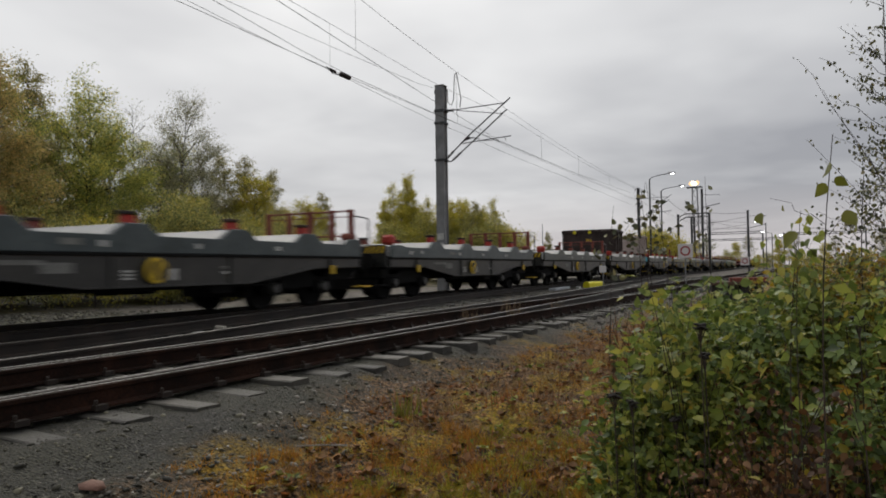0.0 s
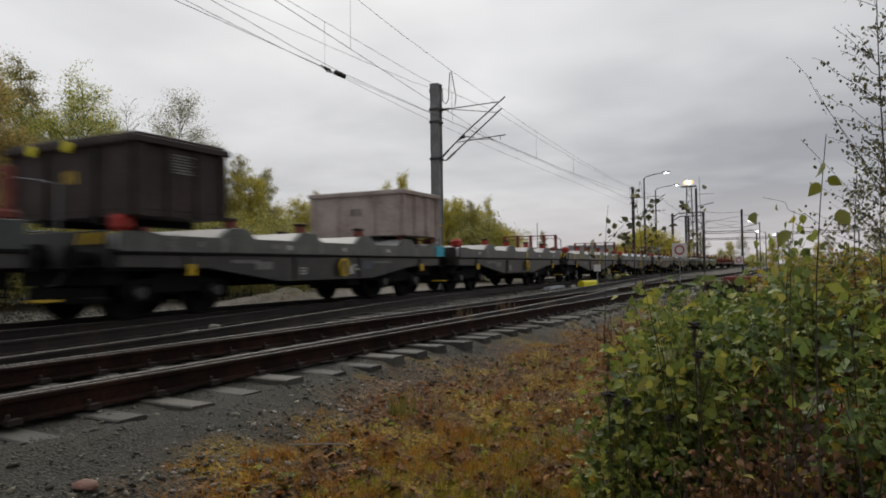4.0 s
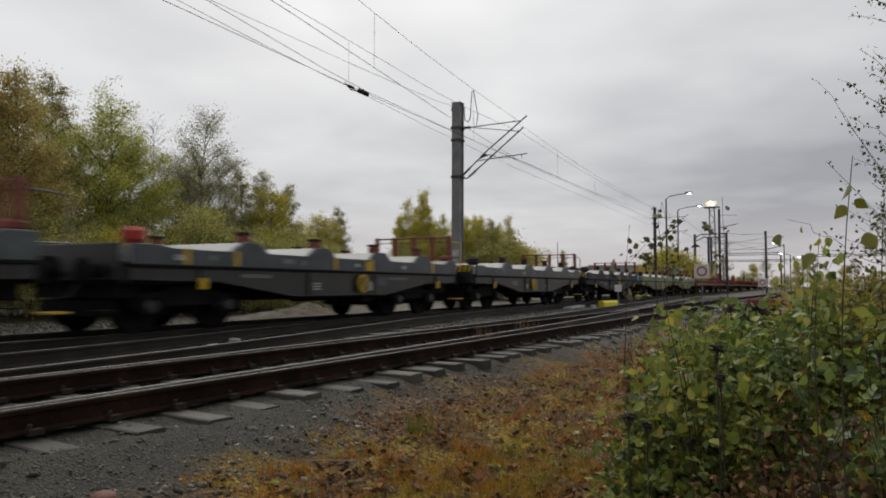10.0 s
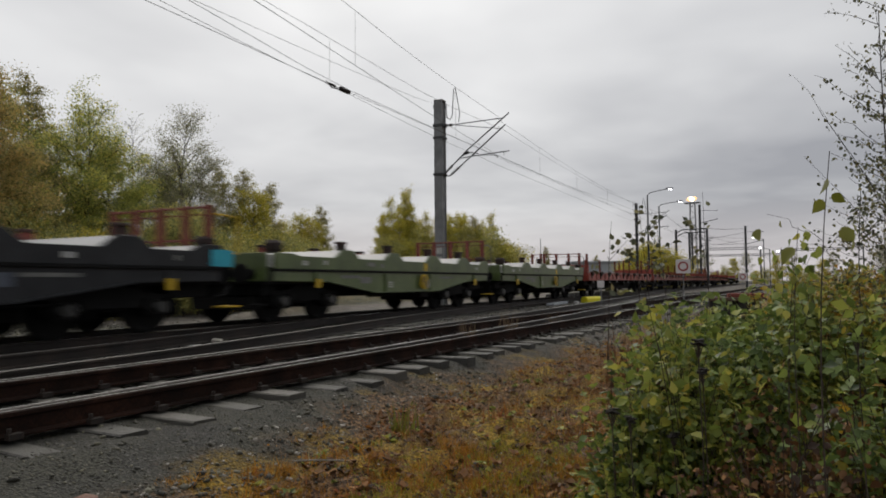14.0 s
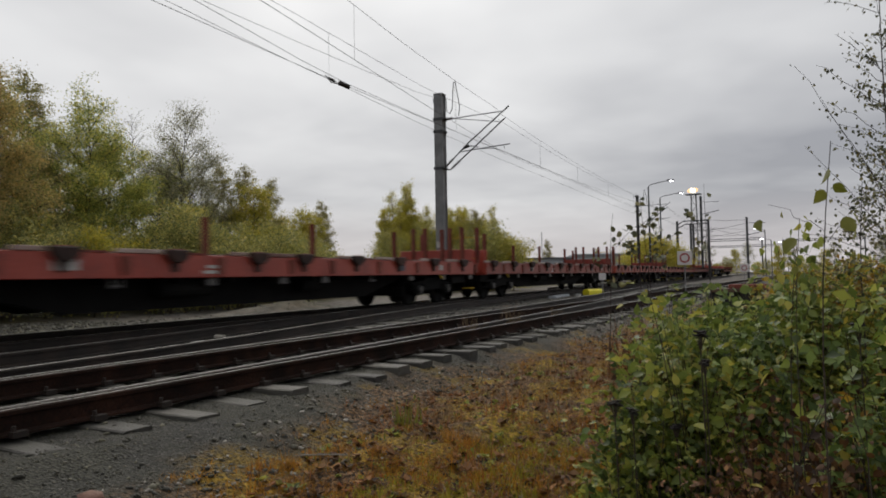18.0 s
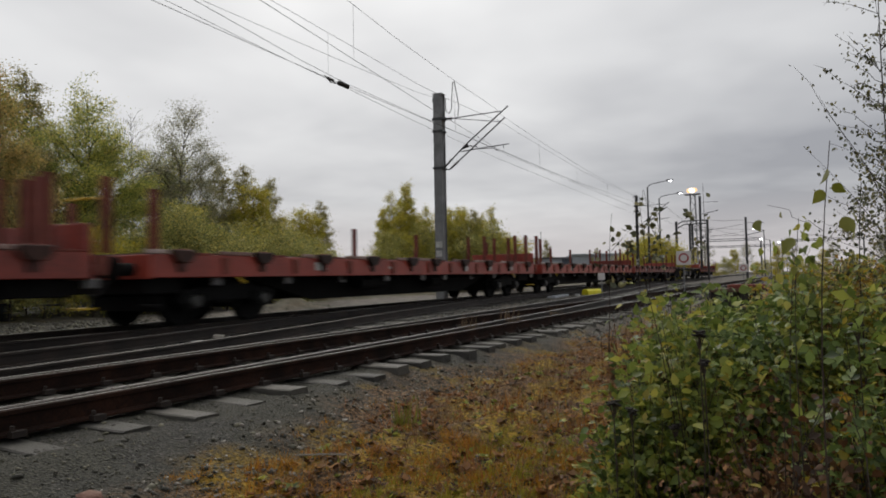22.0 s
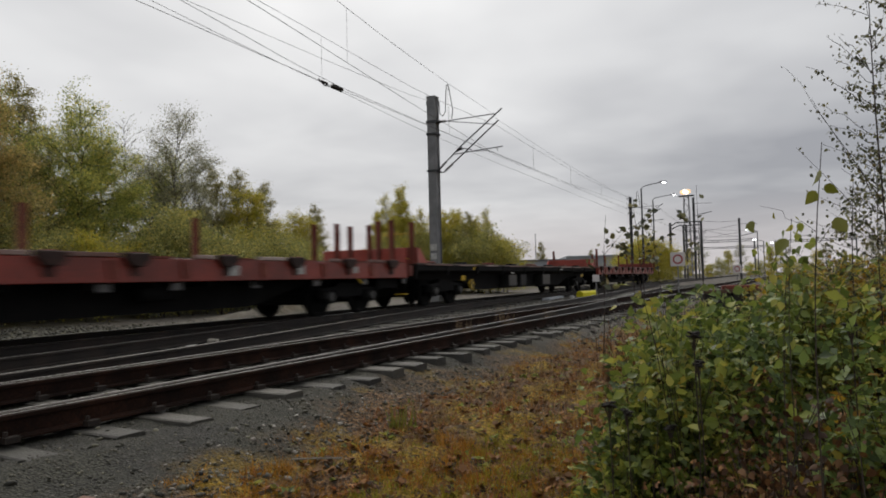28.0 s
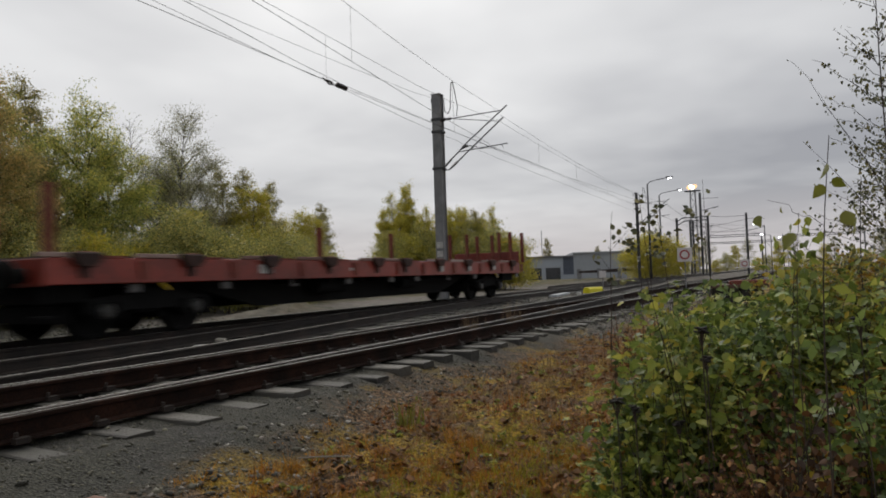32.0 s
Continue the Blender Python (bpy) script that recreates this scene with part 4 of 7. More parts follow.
for dx, zc, zm in ((0, 6.2, 7.90), (0.12, 6.23, 7.50)):
    wire(along(27, 73, lambda y: right1(y) + dx, lambda y: zc), 0.007)
    wire(along(27, 73, lambda y: right1(y) + dx, lambda y: sag(y, 27, 73, zm, 7.7, 0.55)), 0.007)
    wire(along(73, 122, lambda y: right1(y) + dx, lambda y: zc), 0.010)
    wire(along(73, 122, lambda y: right1(y) + dx, lambda y: sag(y, 73, 122, 7.7, 7.7, 0.55)), 0.010)
feeder = lambda y: -13.0 + TRACK_LEAN * y
z_f1 = fall([(-20, 7.45), (10.5, 7.39), (18.6, 7.28), (45, 7.33), (73, 7.9)])
z_f2 = fall([(-20, 8.6), (10.9, 7.54), (14.4, 7.36), (18.2, 7.25), (24.2, 7.0), (32.5, 6.84), (73, 6.6)])
wire(along(-20, 73, feeder, z_f1, 40), 0.010)
wire(along(-20, 73, feeder, z_f2, 40), 0.008)
wire(along(-20, 26.9, lambda y: -13.6 + TRACK_LEAN * y, fall([(-20, 7.9), (12.6, 8.25), (19.4, 8.40), (25.4, 8.60), (27, 8.78)])), 0.008)
for y in (15.9, 23.5):
    wire([(over1(y), y, z_c1(y)), (over1(y), y, z_m1(y))], 0.005, "dropper", "thin dropper between overhead wires")
for y in (14.25, 21.6):
    wire([(over2(y), y, z_c2(y)), (over2(y), y, z_m2(y))], 0.005, "dropper", "thin dropper between overhead wires")
for y in (33, 40, 48, 57, 66):
    wire([(right1(y), y, 6.2), (right1(y), y, sag(y, 27, 73, 7.9, 7.7, 0.55))], 0.006, "dropper", "thin dropper between overhead wires")
gi = Geo()
for a, b in ((17.75, 18.1), (18.35, 18.95)):
    insulator(gi, (feeder(a), a, z_f1(a)), (feeder(b), b, z_f1(b)), 0.085 if a > 18.2 else 0.05, 0)
gi.tube([(feeder(17.6), 17.6, 7.34), (feeder(17.9), 17.9, 7.20), (feeder(18.3), 18.3, 7.24)], 0.02, 5)
tagged(gi.part("section_insulator", M["porcelain"]), "dark section insulator hanging in the overhead wire", "insulator")


# ---- yard furniture ----
def place(bearing, reach):
    """Ground point by compass bearing left of the track axis and distance."""
    a = radians(bearing)
    return -math.sin(a) * reach, math.cos(a) * reach


def street_lamp(bearing, reach, height, out):
    x, y = place(bearing, reach)
    m = tagged(empty("street_lamp", pose(x, y, -0.4, 0, 0, 10)), "tall grey yard lamp with a lit head on a long arm", "lamp", "yard lamps")
    Geo().tube([(0, 0, 0), (0, 0, height * 0.5), (0, 0, height)], [0.13, 0.10, 0.075], 10).part("pole", M["galv_dark"], m, smooth=True)
    Geo().tube([(0, 0, height - 0.05), (0.25, 0, height + 0.2), (out * 0.5, 0, height + 0.38), (out, 0, height + 0.52)], 0.045, 6).part("arm", M["galv_dark"], m)
    Geo().box(out - 0.15, out + 0.55, -0.16, 0.16, height + 0.50, height + 0.64).part("head", M["galv"], m, bevel=0.03)
    Geo().box(out + 0.08, out + 0.45, -0.10, 0.10, height + 0.45, height + 0.50).part("lens", M["lamp_white"], m, "glowing white lens")


street_lamp(11.71, 75, 10.2, 2.0)
street_lamp(10.85, 92, 10.7, 2.3)

x, y = place(8.35, 150)
fm = tagged(empty("floodlight_mast", pose(x, y, -0.4)), "tall lattice floodlight mast with warm lit lamps", "floodlight")
g = Geo()
for sx in (-1, 1):
    for sy in (-1, 1):
        g.tube([(sx * 0.75, sy * 0.75, 0), (sx * 0.45, sy * 0.45, 17.2)], 0.07, 5)
for i in range(14):
    z0, z1 = i * 1.22, (i + 1) * 1.22
    w0, w1 = 0.75 - 0.3 * z0 / 17.2, 0.75 - 0.3 * z1 / 17.2
    s = 1 if i % 2 else -1
    for sy in (-1, 1):
        g.tube([(-s * w0, sy * w0, z0), (s * w1, sy * w1, z1)], 0.035, 4)
        g.tube([(sy * w0, -s * w0, z0), (sy * w1, s * w1, z1)], 0.035, 4)
g.part("lattice", M["galv"], fm)
Geo().box(-1.5, 1.5, -0.8, 0.8, 17.0, 17.15).part("platform", M["galv_dark"], fm)
for i in range(4):
    hx = -0.6 + 0.4 * i
    Geo().lathe([(-0.14, 0.26), (0.0, 0.44), (0.08, 0.36)], 14, at=pose(hx, -0.9, 17.75 + 0.12 * (i % 2), 0, 0, -90)).part("floodlight_head", M["lamp_hot" if i in (1, 2) else "lamp_warm"], fm, "glowing warm floodlight")


def plain_mast(bearing, reach, height, label="dark grey steel mast in the rail yard"):
    x, y = place(bearing, reach)
    m = tagged(empty("yard_mast", pose(x, y, -0.4)), label, "mast", "yard masts")
    mast_column(height, m, "galv_dark", 0.7)
    Geo().tube([(0, 0, height - 2.6), (2.4, 0, height - 2.1)], 0.05, 5).part("bracket_tube", M["galv_dark"], m)
    Geo().tube([(0, 0, height - 0.8), (2.4, 0, height - 0.9)], 0.03, 5).part("top_tie", M["galv_dark"], m)
    return m


plain_mast(7.84, 105, 12.0)
plain_mast(8.65, 128, 9.5)
plain_mast(4.62, 110, 9.1)


def portal(b0, b1, reach, height):
    (x0, y0), (x1, y1) = place(b0, reach), place(b1, reach)
    m = tagged(empty("line_portal", pose(x0, y0, -0.4)), "grey steel portal spanning the yard tracks", "portal", "yard portals")
    w = x1 - x0
    for x in (0, w):
        Geo().box(x - 0.14, x + 0.14, -0.14, 0.14, 0, height).part("leg", M["galv_dark"], m)
    g = Geo()
    g.tube([(0, 0, height - 0.5), (0.8, 0, height), (w, 0, height)], 0.07, 5).tube([(0.2, 0, height - 0.9), (1.0, 0, height - 0.45), (w, 0, height - 0.45)], 0.07, 5)
    n = max(3, int(w / 1.0))
    for i in range(n):
        g.tube([(0.8 + (w - 0.8) * i / n, 0, height - 0.45 * (i % 2)), (0.8 + (w - 0.8) * (i + 1) / n, 0, height - 0.45 * ((i + 1) % 2))], 0.03, 4)
    g.part("beam", M["galv_dark"], m)


portal(9.62, 7.3, 100, 8.2)
portal(7.6, 3.6, 170, 8.6)
portal(7.4, 1.5, 215, 8.6)
portal(2.2, -3.0, 190, 8.8)
for b, r, h in ((3.4, 150, 9.3), (3.0, 160, 7.7), (1.9, 190, 8.0)):
    x, y = place(b, r)
    m = tagged(empty("street_lamp", pose(x, y, -0.4)), "distant lit yard lamp", "lamp", "distant yard lamps")
    Geo().tube([(0, 0, 0), (0, 0, h)], 0.09, 6).part("pole", M["galv_dark"], m)
    Geo().tube([(0, 0, h - 0.05), (-1.5, 0, h + 0.3)], 0.05, 5).part("arm", M["galv_dark"], m)
    Geo().box(-2.0, -1.45, -0.2, 0.2, h + 0.22, h + 0.34).part("lens", M["lamp_white"], m, "glowing lens")
yrng = random.Random(9)
for i in range(7):
    b0, b1, z = 8.5 + yrng.uniform(-0.5, 2), -2 + yrng.uniform(-1, 1), 5.6 + 0.55 * i
    (x0, y0), (x1, y1) = place(7.84, 105) if i % 2 else place(8.65, 128), place(4.62, 110) if i % 3 else place(3.4, 150)
    wire([(x0, y0, z), ((x0 + x1) / 2, (y0 + y1) / 2, z - 0.2), (x1, y1, z)], 0.03, "yard_wire", "wire over the rail yard")


def sign_post(x, y, name, label, w, z, ring):
    m = tagged(empty(name, pose(x, y, -0.4, 0, 0, 9)), label, "sign")
    Geo().tube([(0, 0, 0), (0, 0, z + w / 2 + 0.4)], 0.028, 8).part("post", M["galv"], m)
    Geo().box(-w / 2, w / 2, -0.05, -0.03, z + 0.4 - w / 2, z + 0.4 + w / 2).part("plate", M["sign_white"], m, bevel=0.008)
    if ring:
        g = Geo()
        n, r0, r1 = 32, 0.24 * w, 0.35 * w
        g.prism([(r1 * math.cos(2 * math.pi * i / n), r1 * math.sin(2 * math.pi * i / n)) for i in range(n)], 0.0, 0.008, 0, at=pose(0, -0.058, z + 0.4, 0, 0, 90))
        g.prism([(r0 * math.cos(2 * math.pi * i / n), r0 * math.sin(2 * math.pi * i / n)) for i in range(n)], 0.0, 0.008, 1, at=pose(0, -0.062, z + 0.4, 0, 0, 90))
        g.part("ring", [M["sign_red"], M["sign_white"]], m, "dull red ring")
    return m


sign_post(*place(9.15, 38), "ring_sign", "square pale sign with a red ring on a thin post", 0.72, 1.58, True)
sign_post(*place(4.9, 80), "ring_sign", "square pale sign with a red ring on a thin post", 0.85, 1.2, True)
sign_post(*place(15.45, 31), "marker_sign", "small white marker plate on a thin stake", 0.30, 0.72, False)

x, y = place(16.2, 36)
ym = tagged(empty("point_machine_cover", pose(x, y, -0.25, 0, 0, 70)), "bright yellow sheet cover lying beside the rails", "cover")
Geo().prism([(-0.22, 0), (0.22, 0), (0.20, 0.24), (0.10, 0.33), (-0.10, 0.33), (-0.20, 0.24)], -0.62, 0.62).part("hood", M["bright_yellow"], ym, bevel=0.02)
Geo().box(-0.75, 0.75, -0.28, 0.28, -0.05, 0.02).part("base", M["sleeper"], ym)
x, y = place(18.9, 33)
tagged(Geo().box(-0.18, 0.18, -1.7, 1.7, 0, 0.12).part("cable_trough", M["wall2"], None, at=pose(x, y, -0.24, 0, 0, 8), bevel=0.02), "pale concrete cable trough lid by the track", "cable trough")
x, y = place(17.4, 34)
tagged(Geo().box(-0.10, 0.10, -0.10, 0.10, 0, 0.14).part("marker_stone", M["white_mark"], None, at=pose(x, y, -0.24), bevel=0.02), "small white fouling marker between tracks", "marker")
tagged(Geo().box(-0.09, 0.09, -0.12, 0.12, 0, 0.10).part("marker_stone", M["white_mark"], None, at=pose(-8.9, 8.1, -0.24), bevel=0.02), "small white fouling marker between tracks", "marker")


# ---- depot building ----
x, y = place(13.6, 118)
bd = tagged(empty("depot_building", pose(x, y, -0.4, 0, 0, 22)), "long low pale depot building with dark gateways", "building")
Geo().box(-62, -8.6, -0.0, 14, 0, 3.85).part("wall", M["wall"], bd, "pale blue-grey sheet walls")
Geo().box(-8.6, 0, 0.0, 16, 0, 4.35).part("wall", M["wall2"], bd, "grey sheet walls")
Geo().box(-62.3, -8.6, -0.35, 14.3, 3.85, 4.12).part("roof", M["roof"], bd)
Geo().box(-8.6, 0.3, -0.3, 16.3, 4.35, 4.6).part("roof", M["wall2"], bd)
Geo().box(-10.2, -8.5, -0.06, -0.01, 1.0, 3.84).part("wall_panel", M["blue_mark"], bd, "light blue corner panel")
for i in range(8):
    # a flat dark panel on the wall stands for the unlit opening
    gate = Geo().box(-13.1 - 3.1 * i, -10.7 - 3.1 * i, -0.10, -0.02, 0.10, 2.15).part("gateway", M["gateway_shade"], bd, "dark panel painted as the shade in an open gateway")
    Geo().box(-13.2 - 3.1 * i, -10.6 - 3.1 * i, -0.16, -0.10, 2.15, 2.35).part("lintel", M["wall2"], gate)
for i in range(6):
    Geo().box(-55 + 7.5 * i, -54 + 7.5 * i, 3, 4.2, 4.12, 4.75).part("roof_vent", M["galv"], bd)
Geo().tube([(-13.5, 3, 4.1), (-13.5, 3, 8.6)], 0.06, 6).part("aerial", M["galv"], bd)
tagged(Geo().prism([(0, 0), (9, 0), (9, 0.35), (6, 0.5), (0, 0.28)], -0.3, 0.3).part("stored_girder", M["box_black"], None, at=pose(*place(17.3, 98), 0.75, 0, 0, -75), bevel=0.03), "dark steel girder stored beside the depot", "girder")
for i in range(3):
    tagged(Geo().box(-0.25, 0.25, -0.25, 0.25, -0.4, 1.0).part("girder_trestle", M["galv"], None, at=pose(*place(17.3 - 1.6 * i, 98 - i), 0.3)), "grey trestle under the stored girder", "trestle", "girder trestles")

# old plank pile on the verge
x, y = place(5.7, 11.5)
pp = tagged(empty("plank_pile", pose(x, y, float(ground_z(x, y)), 0, 0, 14)), "weathered brown planks stacked on a black trestle", "plank pile")
for sx in (-0.20, 0.20):
    Geo().box(sx - 0.17, sx + 0.17, -0.25, 0.25, 0, 0.92).part("trestle", M["black"], pp, bevel=0.02)
for i in range(5):
    Geo().box(-0.36 + 0.03 * (i % 2), 0.40 + 0.04 * (i % 3), -0.32 + 0.125 * i, -0.21 + 0.125 * i, 0.92, 0.97).part("plank", M["old_wood"], pp, bevel=0.006)
for i in range(3):
    Geo().box(-0.1 + 0.05 * i, 0.42 + 0.03 * i, -0.30 + 0.15 * i, -0.17 + 0.15 * i, 0.971, 1.03).part("plank", M["red_post"], pp, bevel=0.006)


# ---- trees and shrubs ----
LEAF4 = ([(0, 0, 0), (0.5, 0.32, 0.10), (1, 0, 0), (0.5, -0.32, 0.10)], [(0, 1, 2), (0, 2, 3)])
LEAF9 = ([(0, 0, 0), (0.12, 0.26, 0.05), (0.42, 0.40, 0.10), (0.75, 0.22, 0.06), (1.05, 0, -0.06), (0.75, -0.22, 0.06), (0.42, -0.40, 0.10), (0.12, -0.26, 0.05), (0.45, 0, -0.01)], [(0, 8, 2, 1), (8, 4, 3, 2), (0, 7, 6, 8), (8, 6, 5, 4)])


def lobed():
    """A leaf of three crinkled leaflets on one stalk."""
    v, f = [], []
    for a, ln, x0 in ((0.0, 0.62, 0.42), (1.05, 0.46, 0.34), (-1.05, 0.46, 0.34)):
        c, s, o = math.cos(a), math.sin(a), len(v)
        for x, y, z in ((0, 0, 0), (0.45, 0.30, 0.09), (1, 0.04, -0.10), (0.5, 0, 0.0), (0.5, -0.34, 0.12)):
            v.append((x0 + ln * (c * x - s * y), ln * (s * x + c * y), ln * z))
        f += [(o, o + 3, o + 2, o + 1), (o, o + 4, o + 2, o + 3)]
    return v, f


LOBED = lobed()


def limbs_of(rng, height, spread, first, count, rise, droop, stout=0.0095):
    """Trunk line and a list of limb lines with their radii."""
    bend = rng.uniform(-0.04, 0.04, 2) * height
    trunk = [Vector((bend[0] * math.sin(2.2 * t) + 0.02 * height * t * t, bend[1] * math.sin(3.0 * t), height * t)) for t in np.linspace(0, 1, 9)]
    limbs = []
    for i in range(count):
        t = first + (0.97 - first) * (i + rng.uniform(0, 1)) / count
        base = trunk[min(7, int(t * 8))].lerp(trunk[min(8, int(t * 8) + 1)], t * 8 - int(t * 8))
        a = i * 2.4 + rng.uniform(-0.5, 0.5)
        shape = (1 - ((t - first) / (1 - first)) ** 1.6) * 0.85 + 0.15
        if t < first + 0.15:
            shape *= 0.75
        ln = spread * shape * rng.uniform(0.65, 1.15)
        up = rise * rng.uniform(0.6, 1.3)
        line = [base + Vector((math.cos(a) * ln * s, math.sin(a) * ln * s, ln * (up * s - droop * s * s))) + Vector(rng.normal(0, 0.03, 3)) * ln * s for s in np.linspace(0, 1, 5)]
        limbs.append((line, (0.17 + 0.42 * (1 - t)) * stout * height))
        for _ in range(3):
            s = rng.uniform(0.3, 0.9)
            k = min(3, int(s * 4))
            p = line[k].lerp(line[k + 1], s * 4 - k)
            b, l2 = a + rng.uniform(-1.3, 1.3), ln * rng.uniform(0.25, 0.5)
            twig = [p + Vector((math.cos(b) * l2 * q, math.sin(b) * l2 * q, l2 * (up * 0.8 * q - droop * 1.4 * q * q))) for q in (0, 0.5, 1.0)]
            limbs.append((twig, 0.10 * stout * height))
    return trunk, limbs


def tree(name, label, height, spread, seed, leaf, count, size, first=0.18, limbs=34, rise=0.9, droop=0.35, scatter=0.22, bark="bark", form=LEAF4, stout=0.0095, clump=28):
    rng = np.random.RandomState(seed)
    root = tagged(empty(name), label, "tree" if height > 3 else "shrub")
    trunk, lines = limbs_of(rng, height, spread, first, limbs, rise, droop, stout)
    r0 = stout * height
    Geo().tube(trunk, r0, 8, r1=r0 * 0.12).part("trunk", M[bark], root, smooth=True)
    g = Geo()
    for line, r in lines:
        g.tube(line, r, 4, r1=r * 0.3, caps=False)
    tagged(g.part("branchwork", M["twig"], root), kind="stuff")
    pts = []
    weights = np.array([sum((a - b).length for a, b in zip(l[1:], l[:-1])) for l, _ in lines])
    for (line, _), c in zip(lines, rng.multinomial(max(30, count // clump), weights / weights.sum())):
        n = len(line) - 1
        for s in rng.uniform(0.25, 1.06, c):
            k = min(n - 1, int(s * n))
            pts.append(line[k].lerp(line[k + 1], s * n - k))
    # leaves in tufts along the limbs, with gaps between
    mids = np.array([tuple(p) for p in pts]) + rng.normal(0, 1, (len(pts), 3)) * scatter * 0.7
    wide = rng.uniform(0.45, 1.15, len(mids)) * scatter
    pos = np.repeat(mids, clump, 0) + rng.normal(0, 1, (len(mids) * clump, 3)) * np.repeat(wide, clump)[:, None] * np.array([1, 1, 0.62])
    pos[:, 2] = np.maximum(pos[:, 2], 0.05)
    strew("crown", form[0], form[1], pos, turns(len(pos), rng, 2.2), rng.uniform(0.6, 1.25, len(pos)) * size, M[leaf], root)
    return root


def at_spot(ob, bearing, reach, scale=1.0, turn=0.0, drop=0.0):
    x, y = place(bearing, reach)
    ob.matrix_basis = pose(x, y, float(ground_z(x, y)) - 0.03 - drop, 0, 0, turn)
    ob.scale = (scale,) * 3
    return ob


def again(ob, bearing, reach, scale=1.0, turn=0.0):
    x, y = place(bearing, reach)
    c = copy_thing(ob, pose(x, y, float(ground_z(x, y)) - 0.03, 0, 0, turn))
    c.scale = (scale,) * 3
    return c


# belt of birches and willows behind the service road
tall_a = at_spot(tree("birch_tree", "tall leafy green birch behind the service road", 9.6, 2.8, 1, "leaf_green", 40000, 0.085, 0.12, 40, 1.15, 0.3, 0.26), 55.6, 33.5, 0.94)
tall_b = at_spot(tree("birch_tree", "grey-green birch with thin autumn foliage", 9.0, 2.25, 2, "leaf_silver", 24000, 0.060, 0.22, 52, 1.5, 0.5, 0.20, stout=0.0062, clump=11), 48.6, 36.5, 1.06)
spire = at_spot(tree("aspen_tree", "slim pointed aspen with green leaves", 9.6, 1.7, 3, "leaf_dull", 34000, 0.08, 0.08, 40, 0.9, 0.2, 0.20), 59.6, 32.5)
gold_a = at_spot(tree("birch_tree", "young birch turning yellow-green", 6.2, 1.5, 4, "leaf_birch", 26000, 0.075, 0.06, 32, 1.0, 0.25, 0.22), 43.9, 38)
gold_b = at_spot(tree("birch_tree", "slim pointed birch turning yellow", 8.0, 1.25, 14, "leaf_birch", 17000, 0.085, 0.06, 44, 1.5, 0.35, 0.17, clump=12), 31.5, 61, 1.12)
at_spot(tree("birch_tree", "nearly bare birch with grey twigs", 10.2, 2.0, 5, "leaf_silver", 3600, 0.055, 0.25, 44, 1.9, 0.7, 0.2, stout=0.005, clump=6), 52.6, 41)
shrub_a = at_spot(tree("willow_shrub", "dense green willow shrub", 3.9, 1.9, 6, "leaf_thicket", 11000, 0.10, 0.03, 30, 0.9, 0.3, 0.28, "twig"), 50, 31)
shrub_b = at_spot(tree("willow_shrub", "dense yellowing willow shrub", 3.3, 1.8, 7, "leaf_birch", 11000, 0.10, 0.03, 28, 0.9, 0.3, 0.28, "twig"), 44, 34)
russet = at_spot(tree("alder_tree", "dull olive-brown leafy alder behind the service road", 8.6, 1.9, 8, "leaf_umber", 44000, 0.085, 0.06, 40, 0.9, 0.3, 0.27), 62.2, 28.0)
for b, r, s, proto in ((57.6, 35, 0.84, tall_a), (53.9, 34.5, 0.84, tall_a), (61.5, 31, 0.86, tall_a), (66, 29, 0.95, spire), (49.8, 38, 0.78, tall_a), (45.8, 38.5, 0.78, spire), (50.8, 36.5, 0.80, tall_b), (47.2, 35.5, 0.78, tall_b),
                       (42.4, 39.5, 0.70, spire), (44.1, 39, 0.76, spire), (41.7, 40.5, 0.8, gold_a), (40.2, 42, 0.84, gold_a), (39.2, 43, 0.78, gold_a), (38.3, 44.5, 0.62, spire), (39.9, 46, 0.66, gold_a),
                       (46.8, 40, 0.85, gold_a), (48.8, 34, 0.75, gold_a), (64.6, 27.0, 0.95, russet), (68, 27, 1.0, russet), (72, 27, 1.0, tall_a)):
    again(proto, b, r, s, b * 37 % 360)
srn = random.Random(12)
for i in range(30):
    b = 39.3 + 1.05 * i
    r = 15.5 / math.sin(radians(min(b, 74))) + 10 + srn.uniform(-1.0, 3.0)
    again((shrub_a, shrub_a, shrub_a, shrub_b)[i % 4], b, r, srn.uniform(0.55, 1.05), srn.uniform(0, 360))
# grove behind the mast
for b, r, s, proto in ((33.3, 62, 0.80, gold_b), (33.2, 61, 0.80, gold_b), (32.5, 63, 1.0, gold_b), (31.0, 62, 1.05, gold_b), (30.4, 61, 1.0, gold_a), (29.6, 59, 0.80, gold_b), (28.6, 62, 1.02, gold_a), (27.4, 60, 0.98, gold_a), (26.5, 62, 0.80, gold_b),
                       (27.0, 62, 0.80, gold_b), (25.5, 60, 0.66, spire), (24.9, 63, 0.75, gold_b), (24.1, 61, 0.82, gold_b), (23.4, 63, 0.78, gold_a), (31.8, 59, 0.80, gold_b), (30.1, 63, 0.95, gold_a), (27.8, 58, 0.75, gold_b), (25.0, 60, 0.9, gold_a), (22.9, 62, 0.7, gold_a)):
    again(proto, b, r, s * 1.1, b * 53 % 360)
for i in range(15):
    again(shrub_b if i % 4 else shrub_a, 32.4 - 0.7 * i, 57 + srn.uniform(0, 5), srn.uniform(1.05, 1.4), srn.uniform(0, 360))
